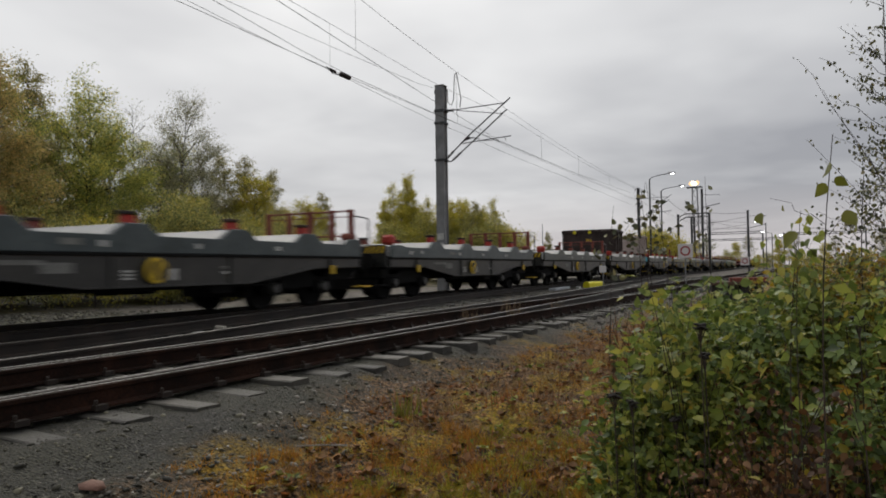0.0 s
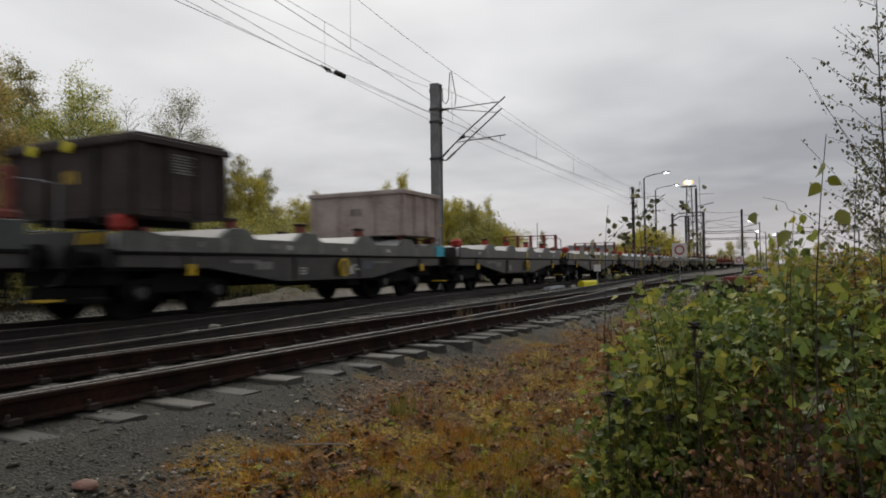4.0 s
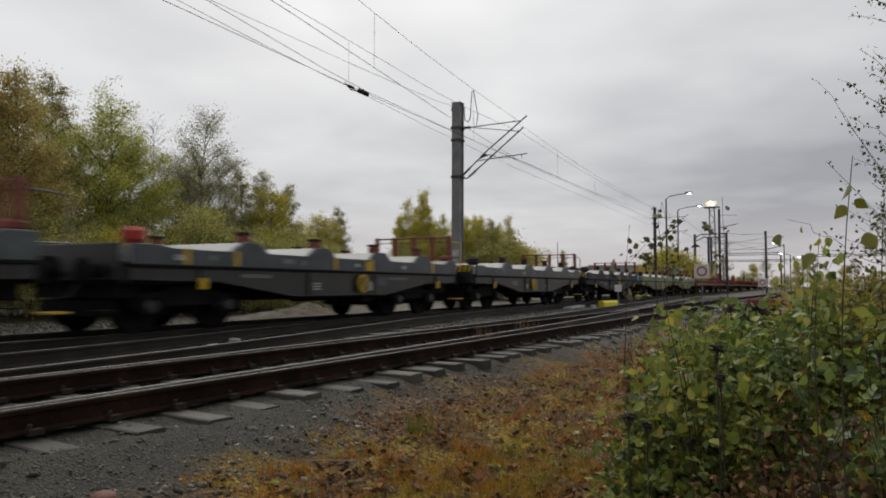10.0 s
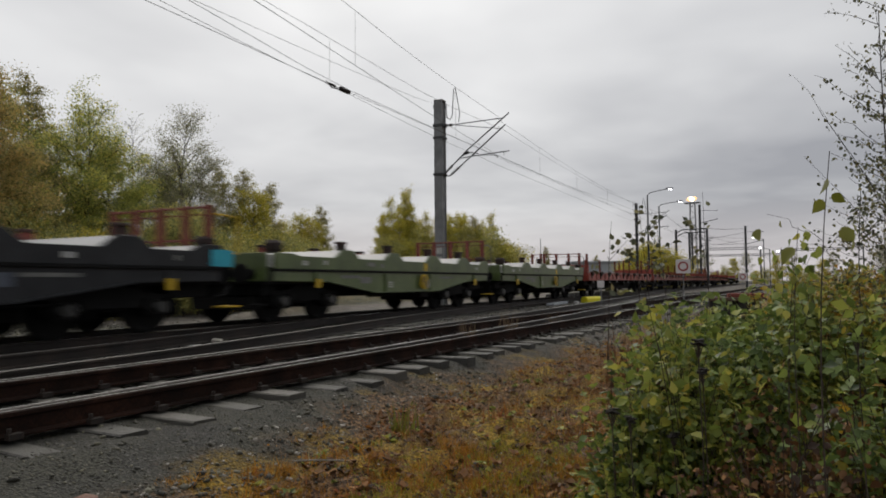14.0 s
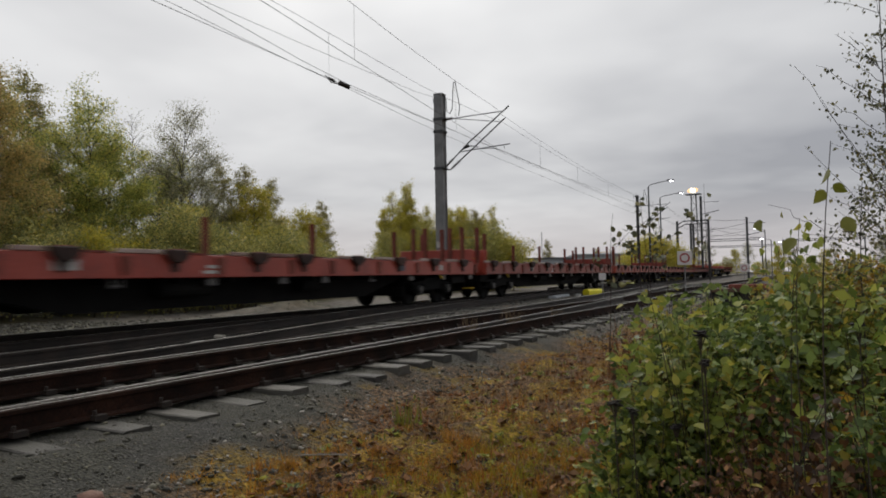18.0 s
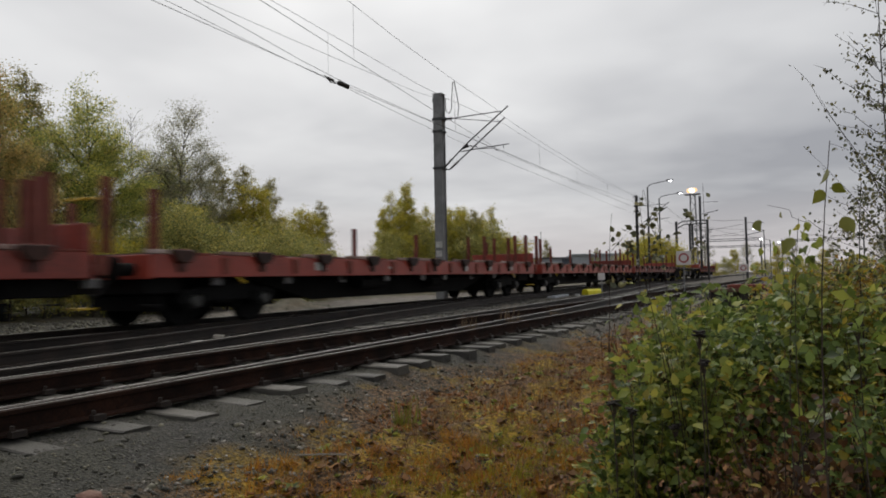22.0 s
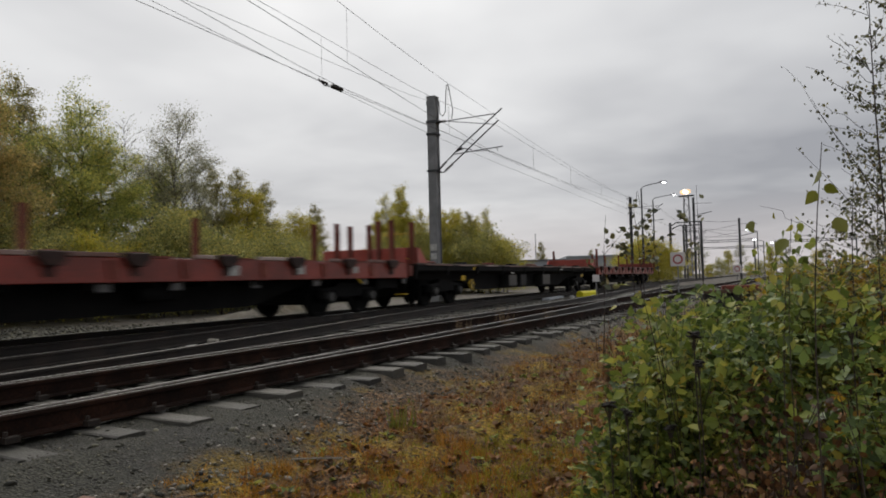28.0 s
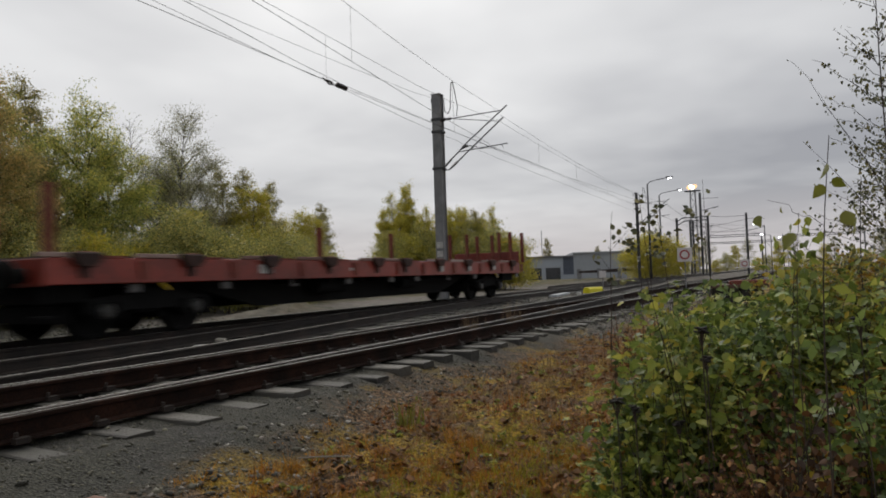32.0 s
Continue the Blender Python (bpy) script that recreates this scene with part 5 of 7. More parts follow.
# shrubs by the yard
for b, r, s, proto in ((12.5, 82, 1.25, shrub_b), (11.6, 80, 1.5, shrub_b), (10.7, 82, 1.4, shrub_b), (10.0, 84, 1.1, shrub_b), (12.0, 86, 1.5, shrub_b)):
    again(proto, b, r, s, b * 91 % 360)
for i in range(26):
    again((shrub_a, gold_a, tall_b, shrub_b)[i % 4], 9.0 - 0.72 * i, 130 + srn.uniform(0, 60), srn.uniform(0.7, 1.1), srn.uniform(0, 360))
for i in range(16):
    again((shrub_a, spire, shrub_b)[i % 3], 14.5 + 1.3 * i, 185 + srn.uniform(0, 60), srn.uniform(0.8, 1.2), srn.uniform(0, 360))


def hang(n, rng, loose=0.7):
    """Turns of leaves that hang by their stalks."""
    d = np.concatenate([rng.normal(0, loose, (n, 2)), -np.ones((n, 1))], 1)
    d /= np.linalg.norm(d, axis=1)[:, None]
    u = rng.normal(0, 1, (n, 3))
    w = np.cross(d, u)
    w /= np.linalg.norm(w, axis=1)[:, None]
    return np.stack([d, np.cross(w, d), w], -1)


# the overgrown corner beside the camera
def bush(name, label, bearing, reach, height, seed, leaf="leaf_shrub", stems=16, per=34, size=0.062, width=0.30, form=LEAF9):
    rng = np.random.RandomState(seed)
    x, y = place(bearing, reach)
    root = tagged(empty(name, pose(x, y, float(ground_z(x, y)) - 0.02)), label, "shrub", "verge shrubs")
    g, pos = Geo(), []
    for _ in range(stems):
        a, r = rng.uniform(0, 6.28), width * rng.uniform(0, 1) ** 0.6
        h = height * rng.uniform(0.6, 1.05)
        b = rng.uniform(0, 6.28)
        lean = rng.uniform(0.05, 0.28) * h
        line = [Vector((math.cos(a) * r * 0.7 + math.cos(b) * lean * t * t, math.sin(a) * r * 0.7 + math.sin(b) * lean * t * t, h * t)) + Vector(rng.normal(0, 0.012, 3)) for t in np.linspace(0, 1, 6)]
        g.tube(line, 0.0032, 5, r1=0.0012, caps=False)
        for s in rng.uniform(0.05, 1.0, per) ** 0.6:
            k = min(4, int(s * 5))
            p = line[k].lerp(line[k + 1], s * 5 - k)
            pos.append(tuple(p + Vector((*rng.normal(0, 0.055, 2), rng.normal(0, 0.03)))))
    tagged(g.part("stemwork", M["twig"], root), kind="stuff")
    pos = np.array(pos)
    strew("foliage", *form, pos, hang(len(pos), rng, 0.9) if "withered" in name else turns(len(pos), rng, 1.5), rng.uniform(0.5, 1.2, len(pos)) * size, M[leaf], root)
    return root


brn = random.Random(5)
hb = lambda b: float(np.interp(b, [-9, 2.6, 4.2, 7, 9, 11, 13, 15], [1.30, 1.28, 1.22, 1.20, 1.14, 0.92, 0.46, 0.16]))
for i in range(64):
    b = -8.5 + 20.4 * ((i * 0.618) % 1.0)
    r = 2.75 + 3.6 * ((i * 0.381 + 0.1) % 1.0)
    if b > 10.5 and r > 4.6:
        r = 3.0 + 0.3 * (r - 4.6)
    tall = hb(b)
    pick = i % 9
    leaf = "leaf_brown" if i % 6 == 4 else "leaf_gold" if pick == 7 and b > 9 else ("leaf_amber", "leaf_gold")[i % 2] if b < -0.5 and r > 3.6 and i % 5 < 2 else "leaf_deep" if i % 4 == 1 else "leaf_fresh" if i % 7 == 2 else "leaf_shrub"
    lab = {"leaf_brown": "withered brown weeds among green shrubs", "leaf_gold": "low shrub with yellowing leaves", "leaf_amber": "shrub with orange autumn leaves", "leaf_shrub": "leafy green wayside shrub on the verge", "leaf_deep": "deep green leafy wayside shrub on the verge", "leaf_fresh": "light yellow-green wayside shrub on the verge"}[leaf]
    bush("wayside_shrub", lab, b, r, tall * (0.75 if leaf == "leaf_brown" else 1.04 if leaf in ("leaf_gold", "leaf_amber") else brn.uniform(0.82, 1.0)), 100 + i, leaf, 16, 42 if i % 3 else 66, brn.choice((0.06, 0.08, 0.10)) if i % 3 else 0.05, 0.32, LOBED if i % 3 else LEAF9)


def sapling(name, label, bearing, reach, height, seed, leaf, n, size, lean=(0.1, 0.0), r=0.008, side=0):
    """One thin stem with leaves on short stalks and a few side twigs."""
    rng = np.random.RandomState(seed)
    x, y = place(bearing, reach)
    root = tagged(empty(name, pose(x, y, float(ground_z(x, y)) - 0.02)), label, "sapling", "saplings")
    line = [Vector((lean[0] * t * t + 0.02 * math.sin(5 * t), lean[1] * t * t, height * t)) for t in np.linspace(0, 1, 9)]
    g = Geo().tube(line, r, 6, r1=r * 0.3)
    lines = [(line, 0.76)]
    for k in range(side):
        t = rng.uniform(0.62, 0.85)
        p, a, l2 = line[int(t * 8)], rng.uniform(0, 6.28), height * rng.uniform(0.08, 0.16)
        tw = [p + Vector((math.cos(a) * l2 * q, math.sin(a) * l2 * q, l2 * 1.1 * q)) for q in (0, 0.35, 0.7, 1.0)]
        g.tube(tw, r * 0.4, 4, r1=r * 0.2)
        lines.append((tw, 0.2))
    g.part("stem", M["twig"], root)
    pos = []
    for j in range(n):
        ln, lo = lines[rng.randint(len(lines))] if side else lines[0]
        s = rng.uniform(lo, 1.0)
        k = min(len(ln) - 2, int(s * (len(ln) - 1)))
        pos.append(tuple(ln[k].lerp(ln[k + 1], s * (len(ln) - 1) - k) + Vector(rng.normal(0, size * 0.35, 3))))
    strew("foliage", *LEAF9, np.array(pos), turns(n, rng, 1.8), rng.uniform(0.6, 1.15, n) * size, M[leaf], root)
    return root


def stemmed(name, label, bearing, reach, height, seed, leaf, arms, per, size, tip=0.0, r=0.005, cluster=None, spare=0):
    """A slender stem with listed arms: (start 0..1, length, heading, rise)."""
    rng = np.random.RandomState(seed)
    x, y = place(bearing, reach)
    root = tagged(empty(name, pose(x, y, float(ground_z(x, y)) - 0.02)), label, "sapling", "saplings")
    lean = Vector((math.cos(radians(28)), math.sin(radians(28)), 0)) * tip
    line = [lean * t * t + Vector((0.012 * math.sin(6 * t), 0.012 * math.cos(5 * t), height * t)) for t in np.linspace(0, 1, 10)]
    Geo().tube(line, r, 6, r1=r * 0.3).part("stem", M["twig"], root)
    pos = []
    for t, ln, head, rise in arms:
        k = min(8, int(t * 9))
        p = line[k].lerp(line[k + 1], t * 9 - k)
        h = Vector((math.cos(radians(head)), math.sin(radians(head)), 0))
        arm = [p + h * ln * q + Vector((0, 0, ln * (rise * q - 0.22 * q * q))) + Vector(rng.normal(0, 0.006, 3)) for q in np.linspace(0, 1, 7)]
        Geo().tube(arm, r * 0.24, 5, r1=r * 0.12).part("branch", M["twig"], root)
        for q in rng.uniform(0.2, 1.0, per):
            j = min(5, int(q * 6))
            pos.append(tuple(arm[j].lerp(arm[j + 1], q * 6 - j) + Vector(rng.normal(0, size * 0.75, 3))))
    if cluster:
        for q in rng.uniform(cluster[0], cluster[1], cluster[2]):
            j = min(8, int(q * 9))
            pos.append(tuple(line[j].lerp(line[j + 1], q * 9 - j) + Vector(rng.normal(0, size * 0.6, 3))))
    n = len(pos)
    strew("foliage", *LEAF9, np.array(pos), hang(n, rng), rng.uniform(0.45, 1.12, n) * size, M[leaf], root)
    return root


LEFT = 208.0  # heading across the view
stemmed("aspen_sapling", "thin aspen sapling with a few large lime leaves", 0.3, 1.95, 1.60, 7, "leaf_lime", [(0.80, 0.10, LEFT, 0.9), (0.84, 0.12, 30, 0.8), (0.86, 0.14, LEFT, 0.7)], 2, 0.042, 0.06, 0.0034, (0.82, 0.98, 5))
stemmed("aspen_sapling", "slim aspen sapling with large drooping green leaves", 2.3, 2.3, 1.40, 8, "leaf_shrub", [(0.88, 0.10, LEFT, 1.0), (0.9, 0.12, 60, 0.9), (0.86, 0.09, 330, 0.9)], 7, 0.033, 0.05, 0.003, (0.74, 1.0, 24))
stemmed("aspen_sapling", "slim aspen sapling with large drooping green leaves", 1.6, 2.5, 1.42, 9, "leaf_shrub", [(0.88, 0.10, LEFT, 1.0), (0.9, 0.10, 40, 0.9)], 7, 0.033, 0.03, 0.003, (0.74, 1.0, 24))
yr = np.random.RandomState(17)
reaching = [(0.62, 0.46, LEFT, 1.7), (0.60, 0.36, LEFT + 8, 1.75), (0.52, 0.40, LEFT - 6, 1.6), (0.50, 0.46, LEFT + 5, 0.6), (0.78, 0.34, LEFT, 1.0), (0.86, 0.26, LEFT + 12, 0.9)]
thick = [(yr.uniform(0.42, 0.98), yr.uniform(0.10, 0.26), yr.uniform(0, 360), yr.uniform(0.6, 1.3)) for _ in range(28)]
stemmed("birch_sapling", "young birch with small dark leaves and reaching arms", -5.0, 4.0, 2.62, 41, "leaf_dark", reaching + thick, 17, 0.021, -0.04, 0.007)
for k, (b, r, h) in enumerate(((-6.7, 4.3, 2.7), (-7.9, 4.8, 2.9))):
    thick = [(yr.uniform(0.30, 0.99), yr.uniform(0.14, 0.34), yr.uniform(0, 360), yr.uniform(0.6, 1.3)) for _ in range(46)]
    stemmed("birch_sapling", "young birch thick with small dark leaves", b, r, h, 51 + k, "leaf_dark", thick, 50, 0.021, -0.05, 0.009)
for k, (b, r, h) in enumerate(((-2.6, 4.6, 1.72), (-4.2, 4.9, 1.9), (-5.4, 4.5, 1.8))):
    low = [(yr.uniform(0.55, 0.99), yr.uniform(0.12, 0.30), yr.uniform(0, 360), yr.uniform(0.4, 1.2)) for _ in range(34)]
    stemmed("birch_sapling", "low birch thicket with small dark leaves", b, r, h, 61 + k, "leaf_dark", low, 13, 0.024, 0.04, 0.006)
for i, (b, r, h) in enumerate(((13.9, 3.2, 0.50), (13.0, 3.25, 0.58), (12.0, 3.1, 0.62), (13.4, 3.4, 0.55), (4.2, 2.55, 0.62), (1.4, 2.5, 0.66), (-1.6, 2.8, 0.9))):
    bush("yellow_shrub", "low shrub with yellow and orange leaves", b, r, h, 330 + i, "leaf_gold" if i % 3 else "leaf_amber", 6, 26, 0.040, 0.13)
for i in range(12):
    bush("gold_shrub", "shrub with yellow and orange autumn leaves behind the green corner", -8.0 + 0.95 * i, 6.6 + 0.5 * (i % 3), 1.32 - 0.03 * max(0, i - 6), 360 + i, ("leaf_gold", "leaf_amber", "leaf_gold", "leaf_shrub")[i % 4], 16, 60, 0.05, 0.36)
for i, (b, r, h) in enumerate(((8.8, 2.95, 1.18), (8.0, 3.0, 1.16))):
    bush("wayside_shrub", "light yellow-green wayside shrub on the verge", b, r, h, 440 + i, "leaf_fresh", 7, 26, 0.075, 0.14, LOBED)
for i in range(11):
    bush("withered_weed", "withered brown broad-leaved weeds under the shrubs", (2.2, 3.6, 5.0, 1.2, -0.4, 6.2, -2.2, 4.3, 2.9, -3.6, 7.8)[i], 2.42 + 0.1 * (i % 3), 0.50 + 0.07 * (i % 3), 300 + i, "leaf_brown", 9, 40, 0.042, 0.13, LOBED)
for i in range(11):
    bush("withered_weed", "tall withered reddish-brown weeds before the shrubs", -6.8 + 1.1 * i, 2.36 + 0.12 * (i % 4), 0.50 + 0.10 * (i % 5), 500 + i, "leaf_dead", 8, 40, 0.028, 0.10, LEAF9)
for b, r, h, n, s in ((15.1, 9.0, 2.02, 18, 21), (12.6, 9.2, 2.28, 30, 22), (11.7, 9.0, 2.20, 22, 23), (10.4, 9.2, 2.14, 26, 24), (7.4, 8.8, 2.36, 16, 25)):
    sapling("willow_sapling", "thin dark-leaved willow sapling in the verge", b, r, h, s, "leaf_dark", n, 0.095, (0.12 * math.sin(s), 0.05), 0.007, 4)
at_spot(tree("willow_shrub", "dark shrub at the edge of the verge", 0.75, 0.7, 45, "leaf_dull", 1800, 0.045, 0.05, 22, 1.0, 0.3, 0.10, "twig", LEAF9), 5.0, 8.0)

# ---- verge: grass, moss, fallen leaves, stalks ----
BLADE = ([(-0.5, 0, 0), (0.5, 0, 0), (0.32, 0.12, 0.55), (-0.32, 0.12, 0.55), (0, 0.42, 1.0)], [(0, 1, 2, 3), (3, 2, 4)])


def verge_spots(n, rng, x=(-3.3, 1.0), y=(1.7, 13), patch=None):
    px, py = rng.uniform(*x, n), y[0] + (y[1] - y[0]) * rng.uniform(0, 1, n) ** 1.7
    if patch is not None:
        ok = patch(px, py) + rng.normal(0, 0.25, n) > 0
        px, py = px[ok], py[ok]
    return np.stack([px, py, ground_z(px, py)], -1)


vr = np.random.RandomState(50)
verge_edge = lambda x, y: x - (-2.64 - 0.27 * np.clip(y - 2.6, 0, 3.2))
inside = lambda x, y: 4.0 * np.minimum(0, verge_edge(x, y) + 0.12)

ahead = lambda x, y: 0.88 * y - 0.474 * x  # distance into the view
bands = lambda x, y: 0.5 * step(5.6, 4.6, ahead(x, y)) - 0.6 * step(4.8, 5.6, ahead(x, y)) * step(10.5, 8.0, ahead(x, y)) + 0.35 * step(8.5, 10.5, ahead(x, y))


def tufts(name, label, n, mat, x, y, patch, height, blades=9, spread=0.025, width=0.005, tilt=0.9):
    spots = verge_spots(n, vr, x, y, patch)
    p = np.repeat(spots, blades, 0) + np.concatenate([vr.normal(0, spread, (len(spots) * blades, 2)), np.zeros((len(spots) * blades, 1))], 1)
    h = np.repeat(vr.uniform(*height, len(spots)), blades) * vr.uniform(0.5, 1.2, len(p))
    return tagged(strew(name, *BLADE, p, turns(len(p), vr, tilt), np.stack([np.full(len(p), width), h, h], -1), M[mat]), label, "grass", kind="stuff")


tufts("verge_grass", "rusty-yellow autumn grass on the verge", 6500, "grass", (-3.8, 1.0), (1.7, 18), lambda x, y: 1.7 * ripple(x, y, 1.1, 61) - 0.35 + 1.5 * bands(x, y) + inside(x, y), (0.02, 0.085), 10, 0.03, 0.004, 1.3)
tufts("drab_grass", "dull brown matted grass and stalks on the verge", 7500, "drab", (-3.8, 1.0), (1.7, 18), lambda x, y: 0.1 + 1.4 * ripple(x, y, 0.9, 74) + inside(x, y), (0.02, 0.085), 9, 0.04, 0.004, 1.9)
tufts("sage_weeds", "small dull green weeds among the dead grass", 1300, "leaf_shrub", (-3.7, 0.9), (2.2, 14), lambda x, y: ripple(x, y, 0.9, 75) - 0.2 + inside(x, y), (0.02, 0.07), 7, 0.03, 0.009, 1.4)
tufts("green_grass", "green grass patches low on the verge", 3000, "moss", (-2.6, 0.6), (1.7, 5.5), lambda x, y: ripple(x, y, 1.2, 67) - 0.1 + 0.4 * step(3.6, 2.4, y) + inside(x, y), (0.02, 0.06))
tufts("rust_weeds", "low rust-coloured weeds on the verge", 2600, "leaf_russet", (-3.8, 0.8), (2.4, 14), lambda x, y: ripple(x, y, 1.9, 68) + inside(x, y), (0.03, 0.12), 6, 0.03, 0.006)
tufts("orange_tufts", "clumps of orange-yellow moss and grass", 1500, "grass", (-3.2, 0.6), (1.6, 5.0), lambda x, y: 2.0 * ripple(x, y, 0.9, 71) - 0.3 + bands(x, y) + inside(x, y), (0.05, 0.12), 16, 0.035, 0.005)
tufts("lime_tufts", "clumps of yellow-green grass low on the verge", 2200, "moss", (-2.4, 0.6), (1.6, 5.0), lambda x, y: 2.0 * ripple(x, y, 0.8, 72) + 0.05 + bands(x, y) + inside(x, y), (0.04, 0.09), 16, 0.03, 0.005)
tufts("dry_weeds", "dry brown weed stalks", 1500, "straw", (-3.7, 0.6), (2.2, 14), lambda x, y: ripple(x, y, 2.4, 66) + inside(x, y), (0.06, 0.22), 3, 0.03, 0.004)


def litter(name, label, n, mat, size, lift=0.012, x=(-3.9, 0.8), y=(1.7, 14), tilt=0.7, patch=inside):
    spots = verge_spots(n, vr, x, y, patch)
    return tagged(strew(name, *LEAF4, spots + [0, 0, lift], turns(len(spots), vr, tilt), vr.uniform(*size, len(spots)), M[mat]), label, "leaves", kind="stuff")


litter("fallen_leaves", "brown fallen leaves covering the verge", 26000, "leaf_brown", (0.010, 0.042), tilt=1.1)
litter("bright_leaves", "yellow fallen leaves on the verge", 1500, "leaf_gold", (0.012, 0.035), 0.02)
litter("pale_leaves", "pale dry leaves on the verge", 1500, "fleck", (0.008, 0.026), 0.02)
litter("moss_leaves", "yellow-green moss and clover on the verge", 6000, "moss", (0.010, 0.028), 0.018, (-2.6, 0.6), (1.7, 6), 1.0, lambda x, y: ripple(x, y, 1.1, 64) + 0.1 + inside(x, y))
litter("orange_leaves", "orange-leaved creeping plants on the verge", 5000, "grass", (0.010, 0.030), 0.025, (-3.6, 0.6), (1.7, 14), 1.2, lambda x, y: ripple(x, y, 1.3, 69) + bands(x, y) + inside(x, y))


def rosettes(name, label, n, mat, size, x, y, leaves=6, seed=3):
    """Low broad-leaved plants: a few leaves rising from one foot."""
    rng = np.random.RandomState(seed)
    spots = verge_spots(n, rng, x, y, inside)
    k = len(spots)
    pos = np.repeat(spots, leaves, 0) + [0, 0, 0.012]
    a = rng.uniform(0, 6.28, k * leaves)
    up = rng.uniform(0.15, 0.9, k * leaves)
    m = np.zeros((k * leaves, 3, 3))
    m[:, 0, 0], m[:, 1, 0], m[:, 2, 0] = np.cos(a) * np.cos(up), np.sin(a) * np.cos(up), np.sin(up)
    m[:, 0, 1], m[:, 1, 1] = -np.sin(a), np.cos(a)
    m[:, 0, 2], m[:, 1, 2], m[:, 2, 2] = -np.cos(a) * np.sin(up), -np.sin(a) * np.sin(up), np.cos(up)
    sz = np.repeat(rng.uniform(*size, k), leaves) * rng.uniform(0.7, 1.2, k * leaves)
    return tagged(strew(name, *LEAF9, pos, m, sz, M[mat]), label, "plants", kind="stuff")


rosettes("green_rosettes", "low green broad-leaved plants on the verge", 640, "leaf_shrub", (0.025, 0.06), (-3.3, 0.6), (1.8, 9), 6, 3)
rosettes("yellow_rosettes", "low yellowing plants on the verge", 260, "leaf_gold", (0.02, 0.05), (-3.4, 0.5), (1.8, 9), 7, 4)
rosettes("withered_rosettes", "curled dark brown withered plants on the verge", 2300, "leaf_brown", (0.02, 0.065), (-3.5, 0.5), (1.8, 12), 6, 5)
rosettes("red_rosettes", "small rust-red plants on the verge", 750, "leaf_russet", (0.02, 0.05), (-3.5, 0.3), (2.0, 11), 7, 6)

rosettes("dark_litter", "clumps of blackish rotten plants on the verge", 1100, "leaf_dead", (0.025, 0.07), (-3.6, 0.5), (2.6, 13), 6, 9)


def stalks(bearing, reach, n, height, spreadw, label, mat="straw", seed=1, w=0.008):
    rng = np.random.RandomState(seed)
    x, y = place(bearing, reach)
    px, py = x + rng.normal(0, spreadw, n), y + rng.normal(0, spreadw, n)
    pos = np.stack([px, py, ground_z(px, py)], -1)
    h = height * rng.uniform(0.5, 1.1, n)
    return tagged(strew("dry_grass_clump", *BLADE, pos, turns(n, rng, 0.35), np.stack([np.full(n, w), h * 0.4, h], -1), M[mat]), label, "grass", "dry grass clumps", kind="stuff")


stalks(25.9, 11.6, 40, 0.50, 0.10, "pale dry grass clump between the rails", seed=2)
stalks(22.6, 13.4, 45, 0.62, 0.10, "pale dry grass clump between the rails", seed=3)
stalks(19.3, 15.5, 30, 0.45, 0.10, "pale dry grass clump between the rails", seed=5)
for i, b in enumerate((11.6, 10.8, 10.0, 9.2, 12.6)):
    stalks(b, 8.2 + 0.3 * i, 60, 0.85, 0.22, "tall brown dry weeds at the edge of the verge", "leaf_brown", 10 + i, 0.012)
for i, (b, r) in enumerate(((3.4, 2.35), (1.6, 2.4), (-1.2, 2.4), (5.4, 2.45), (12.4, 2.9))):
    stalks(b, r, 26, 0.62, 0.09, "withered pale-brown stalks in front of the shrubs", "straw", 60 + i, 0.006)
for i, (b, r) in enumerate(((16.5, 10), (18.5, 8), (15.5, 7), (20, 6.2), (14.5, 8.5))):
    stalks(b, r, 30, 0.42, 0.2, "thin brown weed stalks on the verge", "straw", 20 + i, 0.005)
vs = random.Random(91)
for i in range(26):
    b, r = vs.uniform(12.5, 33), vs.uniform(3.6, 9.5)
    x, y = place(b, r)
    if verge_edge(x, y) < 0.15:
        continue
    stalks(b, r, vs.randint(8, 22), vs.uniform(0.12, 0.30), vs.uniform(0.04, 0.12), "thin withered weed stalks standing on the verge", ("drab", "straw", "leaf_brown", "grass", "leaf_russet")[i % 5], 700 + i, vs.uniform(0.004, 0.009))
for i, (b, r) in enumerate(((15.0, 4.0), (14.4, 3.9), (13.8, 3.8), (15.6, 3.9))):
    bush("ground_elder", "low green leafy plants at the foot of the shrubs", b, r, 0.20, 420 + i, "leaf_shrub", 9, 12, 0.075, 0.20, LOBED)
stalks(31.6, 5.9, 34, 0.26, 0.05, "small yellow-green plant on the verge", "leaf_lime", 31, 0.014)
